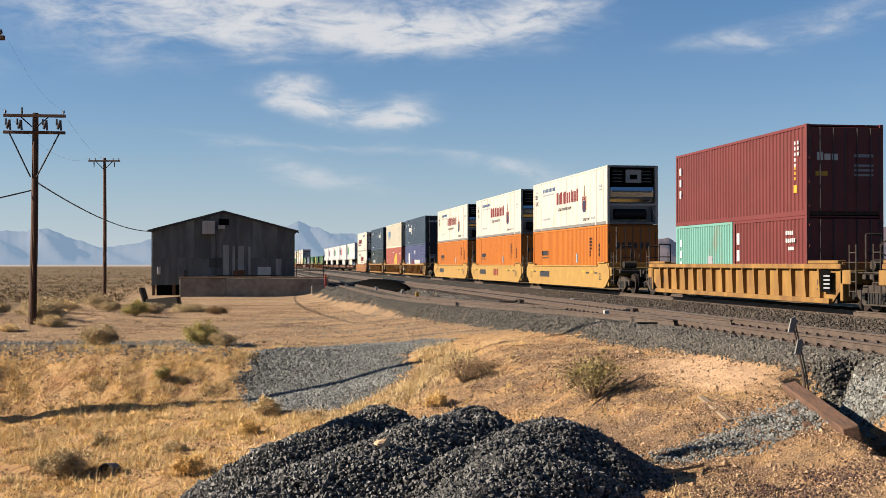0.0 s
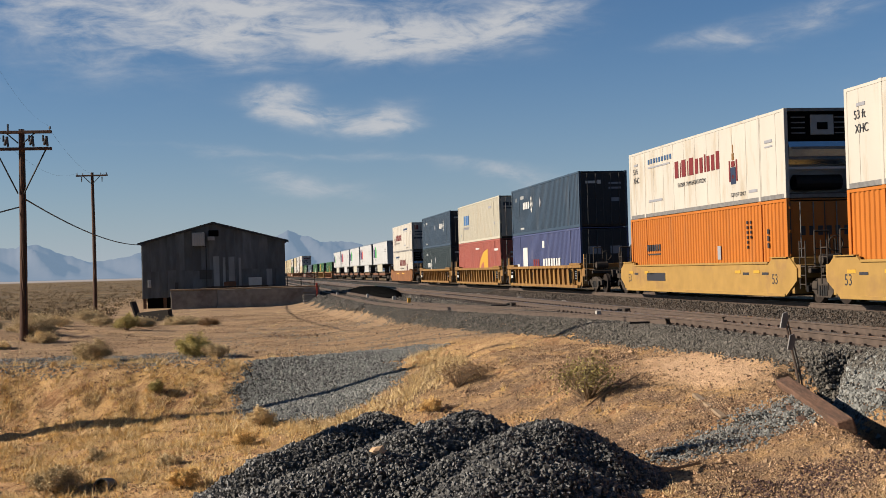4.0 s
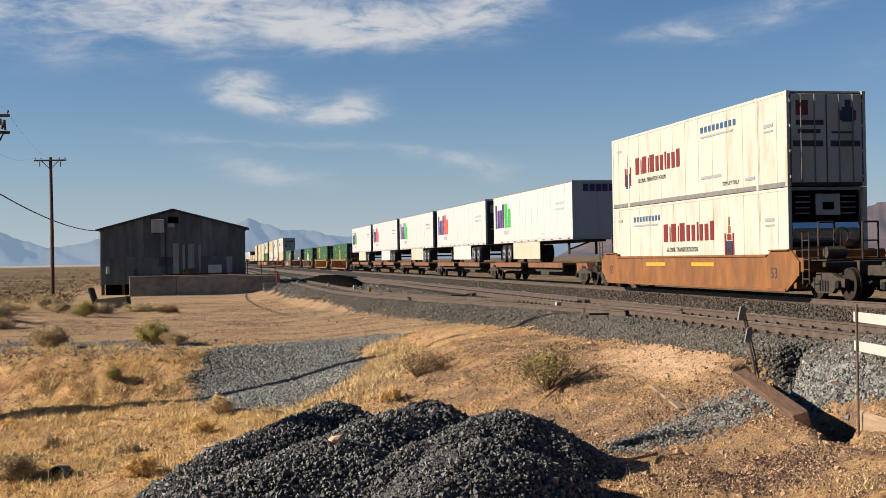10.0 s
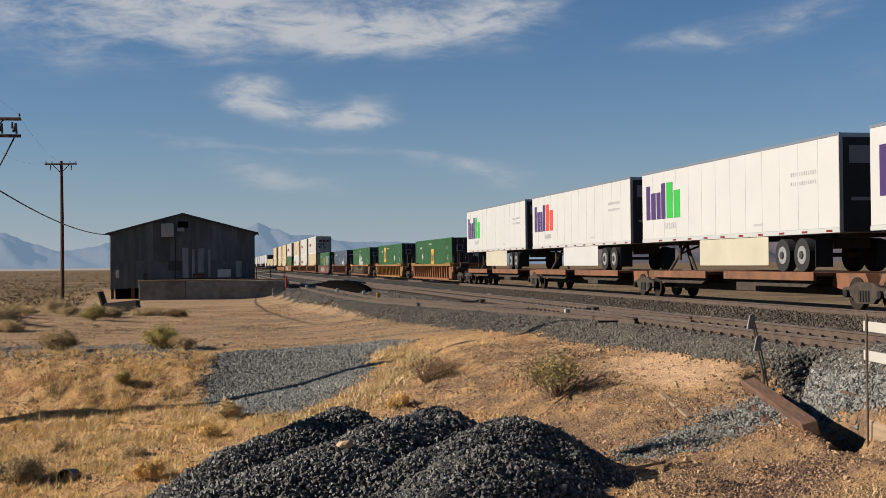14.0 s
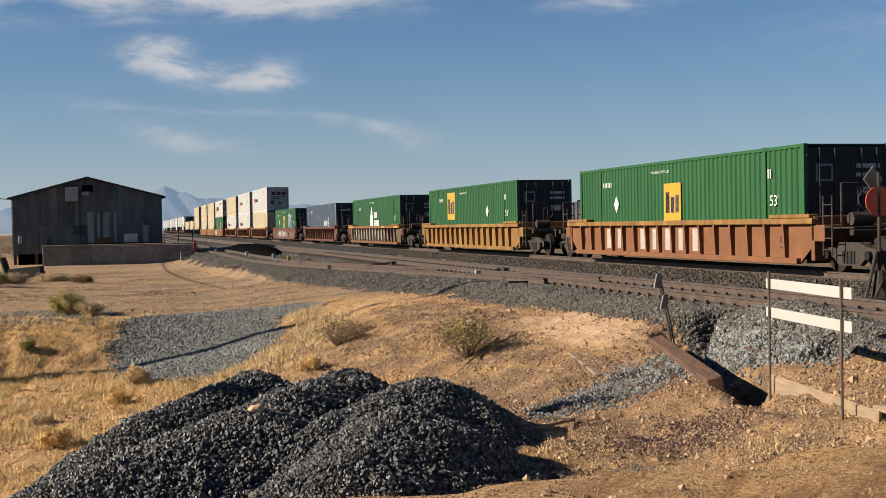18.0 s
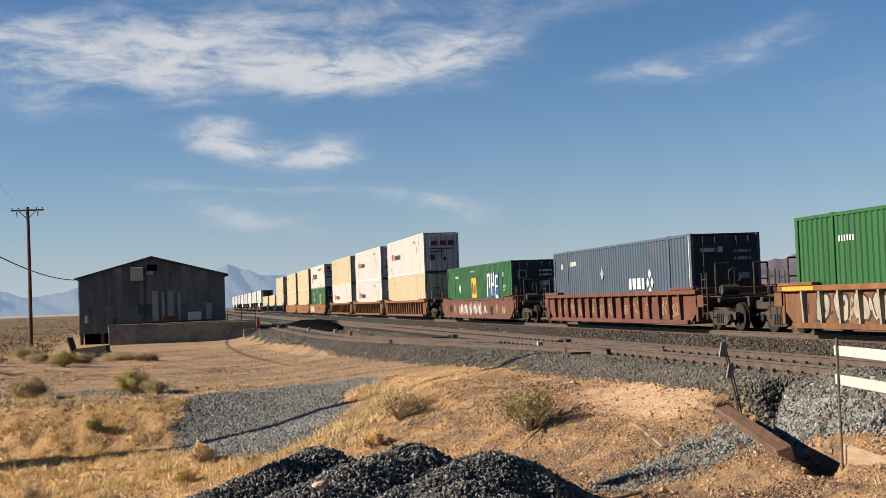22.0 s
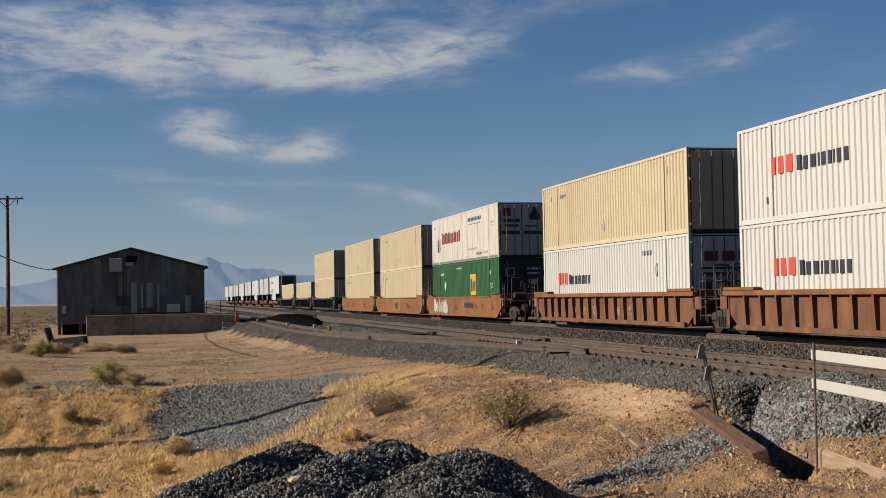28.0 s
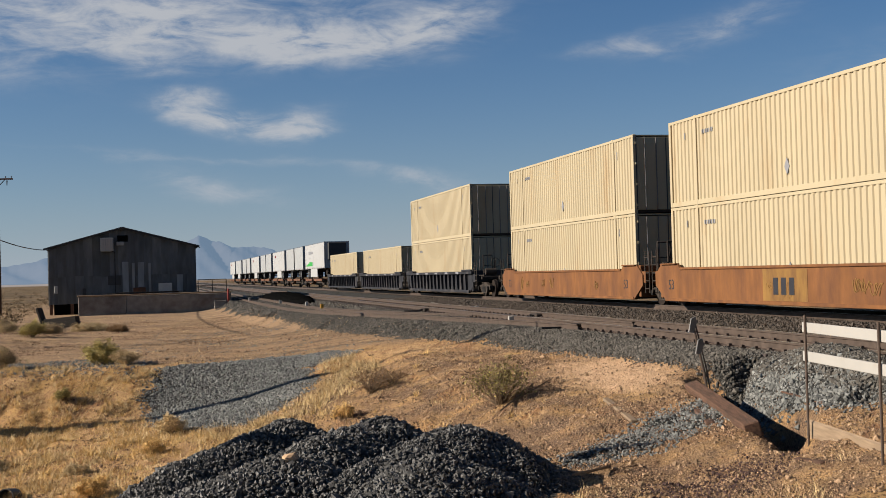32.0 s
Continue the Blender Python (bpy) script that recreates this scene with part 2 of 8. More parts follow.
RUST = (0.1066, 0.0451, 0.02296)
M = {
    "ballast": material("ballast", (0.132, 0.132, 0.121), 0.75, vary=0.2, scale=0.7, island=0.5, bump=0.2, spec=0.3),
    "dark_ballast": material("dark_ballast", (0.0594, 0.0567, 0.0513), 0.6, vary=0.2, scale=0.7, island=0.5, bump=0.2, spec=0.4),
    "brown_stone": material("brown_stone", (0.149, 0.09, 0.0522), 0.9, vary=0.25, scale=1, island=0.6),
    "dark_grit": material("dark_grit", (0.0558, 0.0324, 0.027), 0.85, vary=0.25, scale=1, island=0.5),
    "dark_scrub": material("dark_scrub", (0.149, 0.104, 0.0558), 0.9, vary=0.3, scale=0.5, island=0.5),
    "rail_steel": material("rail_steel", (0.0855, 0.063, 0.0495), 0.55, 0.4, vary=0.3, scale=5),
    "rail_top": material("rail_top", (0.279, 0.267, 0.26), 0.3, 0.9, vary=0.15, scale=8),
    "tie_wood": material("tie_wood", (0.0465, 0.0372, 0.0322), 0.9, vary=0.35, scale=6, stretch=(1, 6, 6), per_object=0.3, bump=0.3),
    "timber": material("timber", (0.0945, 0.0514, 0.0318), 0.85, vary=0.45, scale=3, stretch=(1, 9, 9), bump=0.5, dirt=(0.034, 0.0227, 0.0166), dirt_amount=0.4),
    "old_board": material("old_board", (0.202, 0.144, 0.0918), 0.9, vary=0.25, scale=3, stretch=(1, 9, 9), bump=0.3),
    "pole_wood": material("pole_wood", (0.0605, 0.0318, 0.0204), 0.9, vary=0.35, scale=4, stretch=(6, 6, 0.7), bump=0.4, bump_scale=12),
    "iron": material("iron", (0.0166, 0.0159, 0.0159), 0.6, 0.6, vary=0.3, scale=6),
    "iron_plate": material("iron_plate", (0.136, 0.13, 0.124), 0.6, 0.3, vary=0.3, scale=6),
    "wire": material("wire", (0.0186, 0.0186, 0.0205), 0.6, vary=0.1),
    "porcelain": material("porcelain", (0.031, 0.0279, 0.031), 0.25, vary=0.1),
    "sheet_iron": material("sheet_iron", (0.0837, 0.0899, 0.0942), 0.62, 0.25, vary=0.35, scale=2.2, stretch=(1, 1, 0.25), per_object=0.22,
                           dirt=(0.0567, 0.0567, 0.0567), dirt_amount=0.35, dirt_scale=0.9, bump=0.15, bump_scale=20),
    "pale_sheet": material("pale_sheet", (0.189, 0.198, 0.204), 0.6, 0.2, vary=0.25, scale=2.2, stretch=(1, 1, 0.25), per_object=0.15),
    "concrete": material("concrete", (0.191, 0.176, 0.151), 0.92, vary=0.22, scale=2.5, dirt=(0.0868, 0.0682, 0.0558), dirt_amount=0.4, dirt_scale=0.5, bump=0.3),
    "white_paint": material("white_paint", (0.299, 0.285, 0.258), 0.55, vary=0.06, scale=2, dirt=(0.26, 0.223, 0.174), dirt_amount=0.1, dirt_scale=1.5),
    "red_paint": material("red_paint", (0.279, 0.0434, 0.031), 0.6, vary=0.15),
    "grey_box": material("grey_box", (0.26, 0.26, 0.248), 0.6, vary=0.15, scale=3),
    "dry_grass": material("dry_grass", (0.504, 0.333, 0.126), 0.9, vary=0.25, scale=0.6, island=0.4),
    "pale_grass": material("pale_grass", (0.513, 0.383, 0.198), 0.9, vary=0.25, scale=0.6, island=0.35),
    "twig": material("twig", (0.135, 0.0945, 0.0585), 0.9, vary=0.3, scale=4),
    "olive_leaf": material("olive_leaf", (0.19, 0.155, 0.05), 0.8, vary=0.3, scale=2, island=0.45),
    "green_leaf": material("green_leaf", (0.324, 0.266, 0.0945), 0.8, vary=0.3, scale=2, island=0.45),
    "grey_leaf": material("grey_leaf", (0.378, 0.288, 0.158), 0.9, vary=0.3, scale=2, island=0.4),
    "red_leaf": material("red_leaf", (0.204, 0.125, 0.0605), 0.9, vary=0.3, scale=2, island=0.4),
    "tan_stone": material("tan_stone", (0.297, 0.198, 0.117), 0.9, vary=0.25, scale=1, island=0.35),
    "black_gap": material("black_gap", (0.00378, 0.00378, 0.00378), 0.95, vary=0.1, spec=0.0),
    "rubber": material("rubber", (0.0136, 0.0136, 0.0143), 0.85, vary=0.2, scale=6),
    "wheel_steel": material("wheel_steel", (0.0257, 0.0189, 0.0151), 0.6, 0.5, vary=0.3, scale=5),
    "truck_iron": material("truck_iron", (0.036, 0.028, 0.022), 0.8, 0.2, vary=0.4, scale=4),
    "hub_white": material("hub_white", (0.189, 0.189, 0.189), 0.5, 0.3, vary=0.1),
    "yellow_car": material("yellow_car", (0.18, 0.0972, 0.0252), 0.6, vary=0.2, scale=2, dirt=(0.0832, 0.0378, 0.0166), dirt_amount=0.6, dirt_scale=1.3, stretch=(1, 1.4, 0.5), bump=0.05),
    "rusty_yellow": material("rusty_yellow", (0.132, 0.0544, 0.0197), 0.75, vary=0.25, scale=2, dirt=RUST, dirt_amount=0.8, dirt_scale=0.8, bump=0.05),
    "tan_yellow": material("tan_yellow", (0.218, 0.13, 0.0348), 0.6, vary=0.12, scale=2, dirt=(0.155, 0.0868, 0.0372), dirt_amount=0.22, dirt_scale=0.7),
    "rust_orange": material("rust_orange", (0.144, 0.059, 0.0181), 0.75, vary=0.25, scale=2, dirt=(0.0756, 0.0318, 0.0151), dirt_amount=0.65, dirt_scale=1.1, stretch=(1, 1.3, 0.5)),
    "rust_brown": material("rust_brown", (0.1153, 0.05075, 0.02306), 0.8, vary=0.3, scale=2, dirt=(0.0416, 0.0212, 0.0121), dirt_amount=0.65, dirt_scale=1.2, stretch=(1, 1.5, 0.4)),
    "shoulder_stone": material("shoulder_stone", (0.0738, 0.0657, 0.054), 0.75, vary=0.2, scale=0.7, island=0.5, spec=0.3),
    "track_ballast": material("track_ballast", (0.0522, 0.0414, 0.0324), 0.8, vary=0.2, scale=0.7, island=0.5),
    "graffiti_grey": material("graffiti_grey", (0.189, 0.163, 0.125), 0.75, vary=0.3, scale=3, dirt=(0.0907, 0.0605, 0.0378), dirt_amount=0.35),
    "ink_pale": material("ink_pale", (0.249, 0.249, 0.249), 0.5, vary=0.1),
    "red_brown": material("red_brown", (0.0794, 0.0302, 0.0189), 0.75, vary=0.25, scale=2, dirt=(0.0454, 0.0212, 0.0136), dirt_amount=0.5, dirt_scale=0.8),
    "black_car": material("black_car", (0.0166, 0.0166, 0.0197), 0.6, vary=0.3, scale=2, dirt=(0.0868, 0.0744, 0.0682), dirt_amount=0.25),
    "deck_brown": material("deck_brown", (0.1166, 0.05159, 0.02662), 0.8, vary=0.25, scale=2, dirt=(0.0434, 0.0279, 0.0186), dirt_amount=0.4),
    "c_maroon": material("c_maroon", (0.0918, 0.0208, 0.0187), 0.5, vary=0.1, scale=1, dirt=(0.0806, 0.0217, 0.0186), dirt_amount=0.15),
    "c_teal": material("c_teal", (0.0918, 0.208, 0.175), 0.5, vary=0.12, scale=1, dirt=(0.161, 0.124, 0.0806), dirt_amount=0.15, stretch=(1, 1, 0.3)),
    "c_white": material("c_white", (0.3244, 0.301, 0.2597), 0.5, vary=0.06, scale=1, dirt=(0.249, 0.204, 0.144), dirt_amount=0.3, dirt_scale=1.6, stretch=(1, 1, 0.25)),
    "c_bright": material("c_bright", (0.342, 0.331, 0.305), 0.5, vary=0.05, scale=1, dirt=(0.31, 0.279, 0.236), dirt_amount=0.06, stretch=(1, 1, 0.3)),
    "c_cream": material("c_cream", (0.335, 0.28, 0.181), 0.5, vary=0.06, scale=0.6, dirt=(0.288, 0.203, 0.108), dirt_amount=0.15, dirt_scale=0.5, stretch=(1, 1, 0.2)),
    "c_buff": material("c_buff", (0.302, 0.279, 0.221), 0.5, vary=0.06, scale=1, dirt=(0.279, 0.205, 0.124), dirt_amount=0.1, stretch=(1, 1, 0.3)),
    "c_orange": material("c_orange", (0.288, 0.0887, 0.00998), 0.5, vary=0.08, scale=1, dirt=(0.223, 0.0806, 0.0186), dirt_amount=0.15, stretch=(1, 1, 0.3)),
    "c_blue": material("c_blue", (0.02348, 0.03918, 0.06006), 0.45, vary=0.12, scale=1, dirt=(0.0465, 0.0589, 0.0744), dirt_amount=0.25, stretch=(1, 1, 0.3)),
    "c_slate": material("c_slate", (0.0177, 0.0265, 0.0288), 0.45, vary=0.12, scale=1, dirt=(0.0434, 0.0527, 0.0527), dirt_amount=0.25, stretch=(1, 1, 0.3)),
    "c_violet": material("c_violet", (0.0417, 0.0501, 0.108), 0.45, vary=0.1, scale=1, dirt=(0.093, 0.093, 0.136), dirt_amount=0.15, stretch=(1, 1, 0.3)),
    "c_red": material("c_red", (0.219, 0.062, 0.0454), 0.5, vary=0.1, scale=1, dirt=(0.155, 0.0558, 0.0434), dirt_amount=0.2, stretch=(1, 1, 0.3)),
    "c_green": material("c_green", (0.0167, 0.067, 0.0217), 0.5, vary=0.12, scale=1, dirt=(0.0121, 0.0438, 0.0166), dirt_amount=0.3, dirt_scale=1.6, stretch=(1, 1.3, 0.12)),
    "c_slate_blue": material("c_slate_blue", (0.0423, 0.0605, 0.0832), 0.5, vary=0.1, scale=1, dirt=(0.0744, 0.0744, 0.0806), dirt_amount=0.25, stretch=(1, 1, 0.3)),
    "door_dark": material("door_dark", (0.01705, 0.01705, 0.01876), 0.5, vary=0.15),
    "trailer_white": material("trailer_white", (0.323, 0.32, 0.311), 0.4, vary=0.04, scale=0.8),
    "trailer_grey": material("trailer_grey", (0.281, 0.286, 0.281), 0.4, vary=0.06, scale=0.8),
    "skirt_cream": material("skirt_cream", (0.3, 0.275, 0.215), 0.5, vary=0.08, scale=1),
    "trim_dark": material("trim_dark", (0.031, 0.031, 0.031), 0.5, vary=0.1),
    "dark_wood": material("dark_wood", (0.0198, 0.0162, 0.0135), 0.9, vary=0.3, scale=4, stretch=(1, 6, 6)),
    "polished": material("polished", (0.62, 0.62, 0.61), 0.22, 1.0, vary=0.08),
    "rail_grey": material("rail_grey", (0.17, 0.19, 0.22), 0.4, 0.5, vary=0.08),
    "trim_silver": material("trim_silver", (0.31, 0.31, 0.31), 0.35, 0.6, vary=0.1),
    "ink_red": material("ink_red", (0.105, 0.0136, 0.0124), 0.5, vary=0.1),
    "ink_dark": material("ink_dark", (0.0227, 0.0227, 0.0265), 0.5, vary=0.1),
    "ink_white": material("ink_white", (0.372, 0.366, 0.347), 0.5, vary=0.08),
    "ink_grey": material("ink_grey", (0.186, 0.186, 0.198), 0.5, vary=0.1),
    "ink_purple": material("ink_purple", (0.03844, 0.01922, 0.07688), 0.45, vary=0.05),
    "ink_orange": material("ink_orange", (0.341, 0.0434, 0.0279), 0.45, vary=0.05),
    "ink_green": material("ink_green", (0.0279, 0.236, 0.0372), 0.45, vary=0.05),
    "faded_white": material("faded_white", (0.26, 0.223, 0.186), 0.7, vary=0.2, scale=3),
    "name_blue": material("name_blue", (0.0227, 0.0907, 0.227), 0.45, vary=0.05),
    "badge_blue": material("badge_blue", (0.0151, 0.0227, 0.0454), 0.5, vary=0.1),
    "badge_gold": material("badge_gold", (0.136, 0.068, 0.0189), 0.5, vary=0.1),
    "ink_blue": material("ink_blue", (0.0265, 0.0567, 0.121), 0.45, vary=0.05),
    "ink_yellow": material("ink_yellow", (0.333, 0.189, 0.0212), 0.5, vary=0.06),
}


# ---------------------------------------------------------------- building helpers
def mesh_of(name, bm, mat, smooth=False):
    me = bpy.data.meshes.new(name)
    bm.to_mesh(me)
    bm.free()
    me.materials.append(mat if not isinstance(mat, str) else M[mat])
    if smooth:
        for p in me.polygons:
            p.use_smooth = True
    return me


def part(name, bm, mat, parent, label="", m=None, smooth=False):
    """One mesh object under a thing or a part; bm may be a finished mesh to share."""
    me = bm if isinstance(bm, bpy.types.Mesh) else mesh_of(name, bm, mat, smooth)
    ob = new(name, me)
    if parent is not None:
        ob.parent = parent
    if m is not None:
        ob.matrix_basis = m
    if label:
        ob["label"] = label
    return ob


def box(bm, x0, x1, y0, y1, z0, z1, bevel=0.0):
    r = bmesh.ops.create_cube(bm, size=1.0)
    vs = r["verts"]
    for v in vs:
        v.co = Vector(((x0 + x1) / 2 + v.co.x * (x1 - x0), (y0 + y1) / 2 + v.co.y * (y1 - y0), (z0 + z1) / 2 + v.co.z * (z1 - z0)))
    if bevel:
        es = {e for v in vs for e in v.link_edges}
        bmesh.ops.bevel(bm, geom=list(es), offset=bevel, segments=1, affect="EDGES", clamp_overlap=True)
    return vs


def boxes(*rows, bevel=0.0):
    bm = bmesh.new()
    for r in rows:
        box(bm, *r, bevel=bevel)
    return bm


def rod(bm, a, b, r0, r1=None, n=8):
    """A tapered round bar from a to b."""
    a, b = Vector(a), Vector(b)
    q = (b - a).to_track_quat("Z", "Y").to_matrix().to_4x4()
    bmesh.ops.create_cone(bm, cap_ends=True, segments=n, radius1=r0, radius2=r0 if r1 is None else r1, depth=(b - a).length,
                          matrix=Matrix.Translation((a + b) / 2) @ q)
    return bm


def rods(*rows, n=8):
    bm = bmesh.new()
    for r in rows:
        rod(bm, *r, n=n)
    return bm


def tube(rows, n=8):
    """One round bar through several (place, radius) rows."""
    bm = bmesh.new()
    rings = []
    for k, (c, r) in enumerate(rows):
        a, b = Vector(rows[max(0, k - 1)][0]), Vector(rows[min(len(rows) - 1, k + 1)][0])
        q = (b - a).to_track_quat("Z", "Y")
        rings.append([bm.verts.new(Vector(c) + q @ Vector((math.cos(6.28319 * i / n) * r, math.sin(6.28319 * i / n) * r, 0))) for i in range(n)])
    for A, B in zip(rings, rings[1:]):
        for i in range(n):
            j = (i + 1) % n
            bm.faces.new((A[i], A[j], B[j], B[i]))
    bm.faces.new(rings[0][::-1])
    bm.faces.new(rings[-1])
    return bm


def prism(bm, profile, axis, a, b):
    """Extrude a closed outline (u, v) along an axis from a to b: axis x takes (y, z), y takes (x, z), z takes (x, y)."""
    def at(w, u, v):
        return {"x": (w, u, v), "y": (u, w, v), "z": (u, v, w)}[axis]
    lo = [bm.verts.new(at(a, *p)) for p in profile]
    hi = [bm.verts.new(at(b, *p)) for p in profile]
    bm.faces.new(lo)
    bm.faces.new(hi[::-1])
    for i in range(len(profile)):
        j = (i + 1) % len(profile)
        bm.faces.new((lo[i], hi[i], hi[j], lo[j]))
    bmesh.ops.recalc_face_normals(bm, faces=bm.faces)
    return bm


def thing(name, label, category, m=None, group="", kind=""):
    ob = new(name)
    ob.empty_display_size = 0.2
    if m is not None:
        ob.matrix_basis = m
    return tagged(ob, label, category, group, kind)


HEAD = 8.78                       # the tracks run this many degrees left of +y
U = Vector((-math.sin(radians(HEAD)), math.cos(radians(HEAD)), 0))
S = Vector((math.cos(radians(HEAD)), math.sin(radians(HEAD)), 0))


def by_track(s, p, z=0.0, turn=0.0):
    """The pose of a point s metres along the tracks and p metres to the side; its y runs along the tracks."""
    c = U * s + S * p
    return pose(c.x, c.y, z, 0, 0, HEAD + turn)


TRACK_MAIN, TRACK_NEAR = 18.6, 11.6

# ---------------------------------------------------------------- the ground
CH, SH = math.cos(radians(HEAD)), math.sin(radians(HEAD))


def smooth(a, b, x):
    t = np.clip((x - a) / (b - a), 0, 1)
    return t * t * (3 - 2 * t)


def ripple(X, Y, scale, seed):
    """Cheap smooth unevenness out of a few crossing waves."""
    r = np.random.RandomState(seed)
    out = np.zeros_like(X)
    for k in range(7):
        a, f, ph = r.uniform(0, 6.28), r.uniform(0.6, 2.4) / scale, r.uniform(0, 6.28)
        out += np.sin((X * math.cos(a) + Y * math.sin(a)) * f * 6.28 + ph + 1.3 * np.sin((X * math.sin(a) - Y * math.cos(a)) * f * 2.7)) / 7
    return out


def ellipse(X, Y, cx, cy, rx, ry, turn=0.0):
    c, s = math.cos(radians(turn)), math.sin(radians(turn))
    dx, dy = X - cx, Y - cy
    return 1 - np.hypot((dx * c + dy * s) / rx, (dy * c - dx * s) / ry)


def siding_shift(s):
    """How far the siding has swung off the near track, towards the shed."""
    return 4.1 * smooth(22, 68, s)


def ground_height(X, Y):
    X, Y = np.asarray(X, float), np.asarray(Y, float)
    p, s = X * CH + Y * SH, -X * SH + Y * CH
    # the cutting below the tracks, deeper towards the camera
    low = np.interp(p, [-30, -6, 0, 2.3, 4.7, 6.4, 9.2], [-2.9, -2.75, -2.27, -1.85, -1.10, -0.70, -0.52])
    low = low - 0.036 * np.clip(33 - Y, 0, 24) * (1 - smooth(4.5, 9.5, p))
    # the level yard round the shed
    yard = -1.12 + 0.5 * smooth(2.0, 9.2, p)
    bank = smooth(33.2, 37.6, Y + 0.7 * (1 - smooth(-8.5, -5, X)) + 0.6 * ripple(X, Y * 0.4, 9.0, 4))
    z = low * (1 - bank) + yard * bank
    # the bank on which the camera stands
    z = z + (-0.22 - z) * (1 - smooth(7.3, 10.6, Y - 0.18 * X)) * (1 - smooth(8, 12, p))
    # track bed: shoulder, flat top, far shoulder
    bed = -0.20 - 0.08 * np.exp(-((p - 15.1) / 1.3) ** 2)
    off = siding_shift(s)
    bed = bed - 0.055 * off * (1 - smooth(9.0, 11.0, p))
    z = z + (bed - z) * smooth(8.9, 10.0, p + off)
    far = -1.05 + 0.0 * p
    z = z + (far - z) * smooth(21.6, 23.2, p)
    # a gully washed out beside the timber, and tipped gravel beyond it
    t = np.clip((20.9 - Y) / 6.0, 0, 1)
    gx = 6.30 - 0.75 * t
    z = z - 0.42 * np.exp(-((X - gx) / 0.30) ** 2) * (1 - smooth(20.0, 20.9, Y)) * smooth(14.3, 15.2, Y)
    z = z + 0.30 * np.exp(-((X - 7.30) / 0.70) ** 2 - ((Y - 18.3) / 1.5) ** 2)
    for hx, hy, deep, rx, ry in ((6.18, 20.5, 1.25, 0.38, 0.75), (5.85, 16.6, 0.85, 0.30, 0.6), (6.85, 20.7, 0.7, 0.42, 0.45), (7.2, 20.2, 0.4, 0.32, 0.3), (7.0, 16.2, 0.25, 0.25, 0.3)):
        z = z - deep * np.exp(-(((X - hx) / rx) ** 2 + ((Y - hy) / ry) ** 2) ** 2)
    # a shallow scoop beside the spread gravel
    z = z - 0.26 * np.exp(-((X - 0.4) / 1.1) ** 2 - ((Y - 33.6) / 1.4) ** 2)
    # a level fill between the heaps and the timber
    fill = -1.20 + 0.06 * (Y - 13.5) - 0.04 * (X - 2) - z
    z = z + 0.5 * (fill + np.sqrt(fill * fill + 0.01)) * smooth(0.3, 1.6, X) * (1 - smooth(14.5, 20.0, Y)) * smooth(9.0, 10.5, Y) * (1 - smooth(4.2, 5.6, X))
    near = np.exp(-((X + 2) / 22) ** 2 - ((Y - 24) / 26) ** 2) * (1 - smooth(8.6, 9.6, p) * (1 - smooth(21.5, 24, p))) * (1 - 0.8 * patch_mask(X, Y))
    z = z + near * (0.08 * ripple(X, Y, 5.0, 1) + 0.085 * ripple(X, Y, 1.4, 2) + 0.055 * ripple(X, Y, 0.62, 3))
    # rills down the face of the bank
    z = z + 0.07 * ripple(X + 0.55 * Y, 0.25 * (Y - 0.55 * X), 1.1, 8) * smooth(29.5, 32, Y) * (1 - smooth(35.5, 37.5, Y)) * (1 - smooth(-8, -5.5, X))
    # lumpy spoil round the poles beside the yard
    z = z + np.clip(1.6 * ellipse(X, Y, -18.0, 54.0, 6.5, 11.0), 0, 1) * (0.12 + 0.42 * np.abs(ripple(X, Y, 4.5, 51)) + 0.10 * ripple(X, Y, 1.5, 52))
    outer = smooth(60, 140, Y) * (1 - smooth(3, 9, p))
    z = z + outer * 0.10 * ripple(X, Y, 14.0, 6)
    return z


# broken-stone heaps, tipped in long ridges: crest from one end to the other, roundness, slope
PILES = [((-0.85, 17.0, -0.56), (-2.0, 15.8, -0.87), 0.40, 0.74), ((0.41, 16.2, -0.50), (-0.42, 15.2, -0.60), 0.42, 0.74), ((-0.80, 13.6, -0.58), (-2.35, 12.2, -1.0), 0.55, 0.60), ((1.32, 15.0, -0.47), (0.0, 13.2, -0.72), 0.34, 0.64), ((0.86, 13.0, -0.52), (0.3, 11.7, -0.76), 0.34, 0.58)]


def ridge_height(i, X, Y):
    (ax, ay, az), (bx, by, bz), a, k = PILES[i]
    dx, dy = bx - ax, by - ay
    t = np.clip(((X - ax) * dx + (Y - ay) * dy) / (dx * dx + dy * dy), 0, 1)
    r = np.hypot(X - ax - t * dx, Y - ay - t * dy)
    return az + (bz - az) * t - k * (np.sqrt(r * r + a * a) - a)


def pile_height(X, Y):
    return np.maximum.reduce([ridge_height(i, np.asarray(X, float), np.asarray(Y, float)) for i in range(len(PILES))])


def fast_mesh(name, verts, faces, mat, smooth_shade=False):
    me = bpy.data.meshes.new(name)
    n, k = faces.shape
    me.vertices.add(len(verts))
    me.vertices.foreach_set("co", np.ascontiguousarray(verts, np.float32).ravel())
    me.loops.add(n * k)
    me.loops.foreach_set("vertex_index", np.ascontiguousarray(faces, np.int32).ravel())
    me.polygons.add(n)
    me.polygons.foreach_set("loop_start", np.arange(0, n * k, k, dtype=np.int32))
    me.polygons.foreach_set("loop_total", np.full(n, k, np.int32))
    me.polygons.foreach_set("use_smooth", np.full(n, smooth_shade))
    me.update(calc_edges=True)
    me.validate()
    me.materials.append(mat if not isinstance(mat, str) else M[mat])
    return me


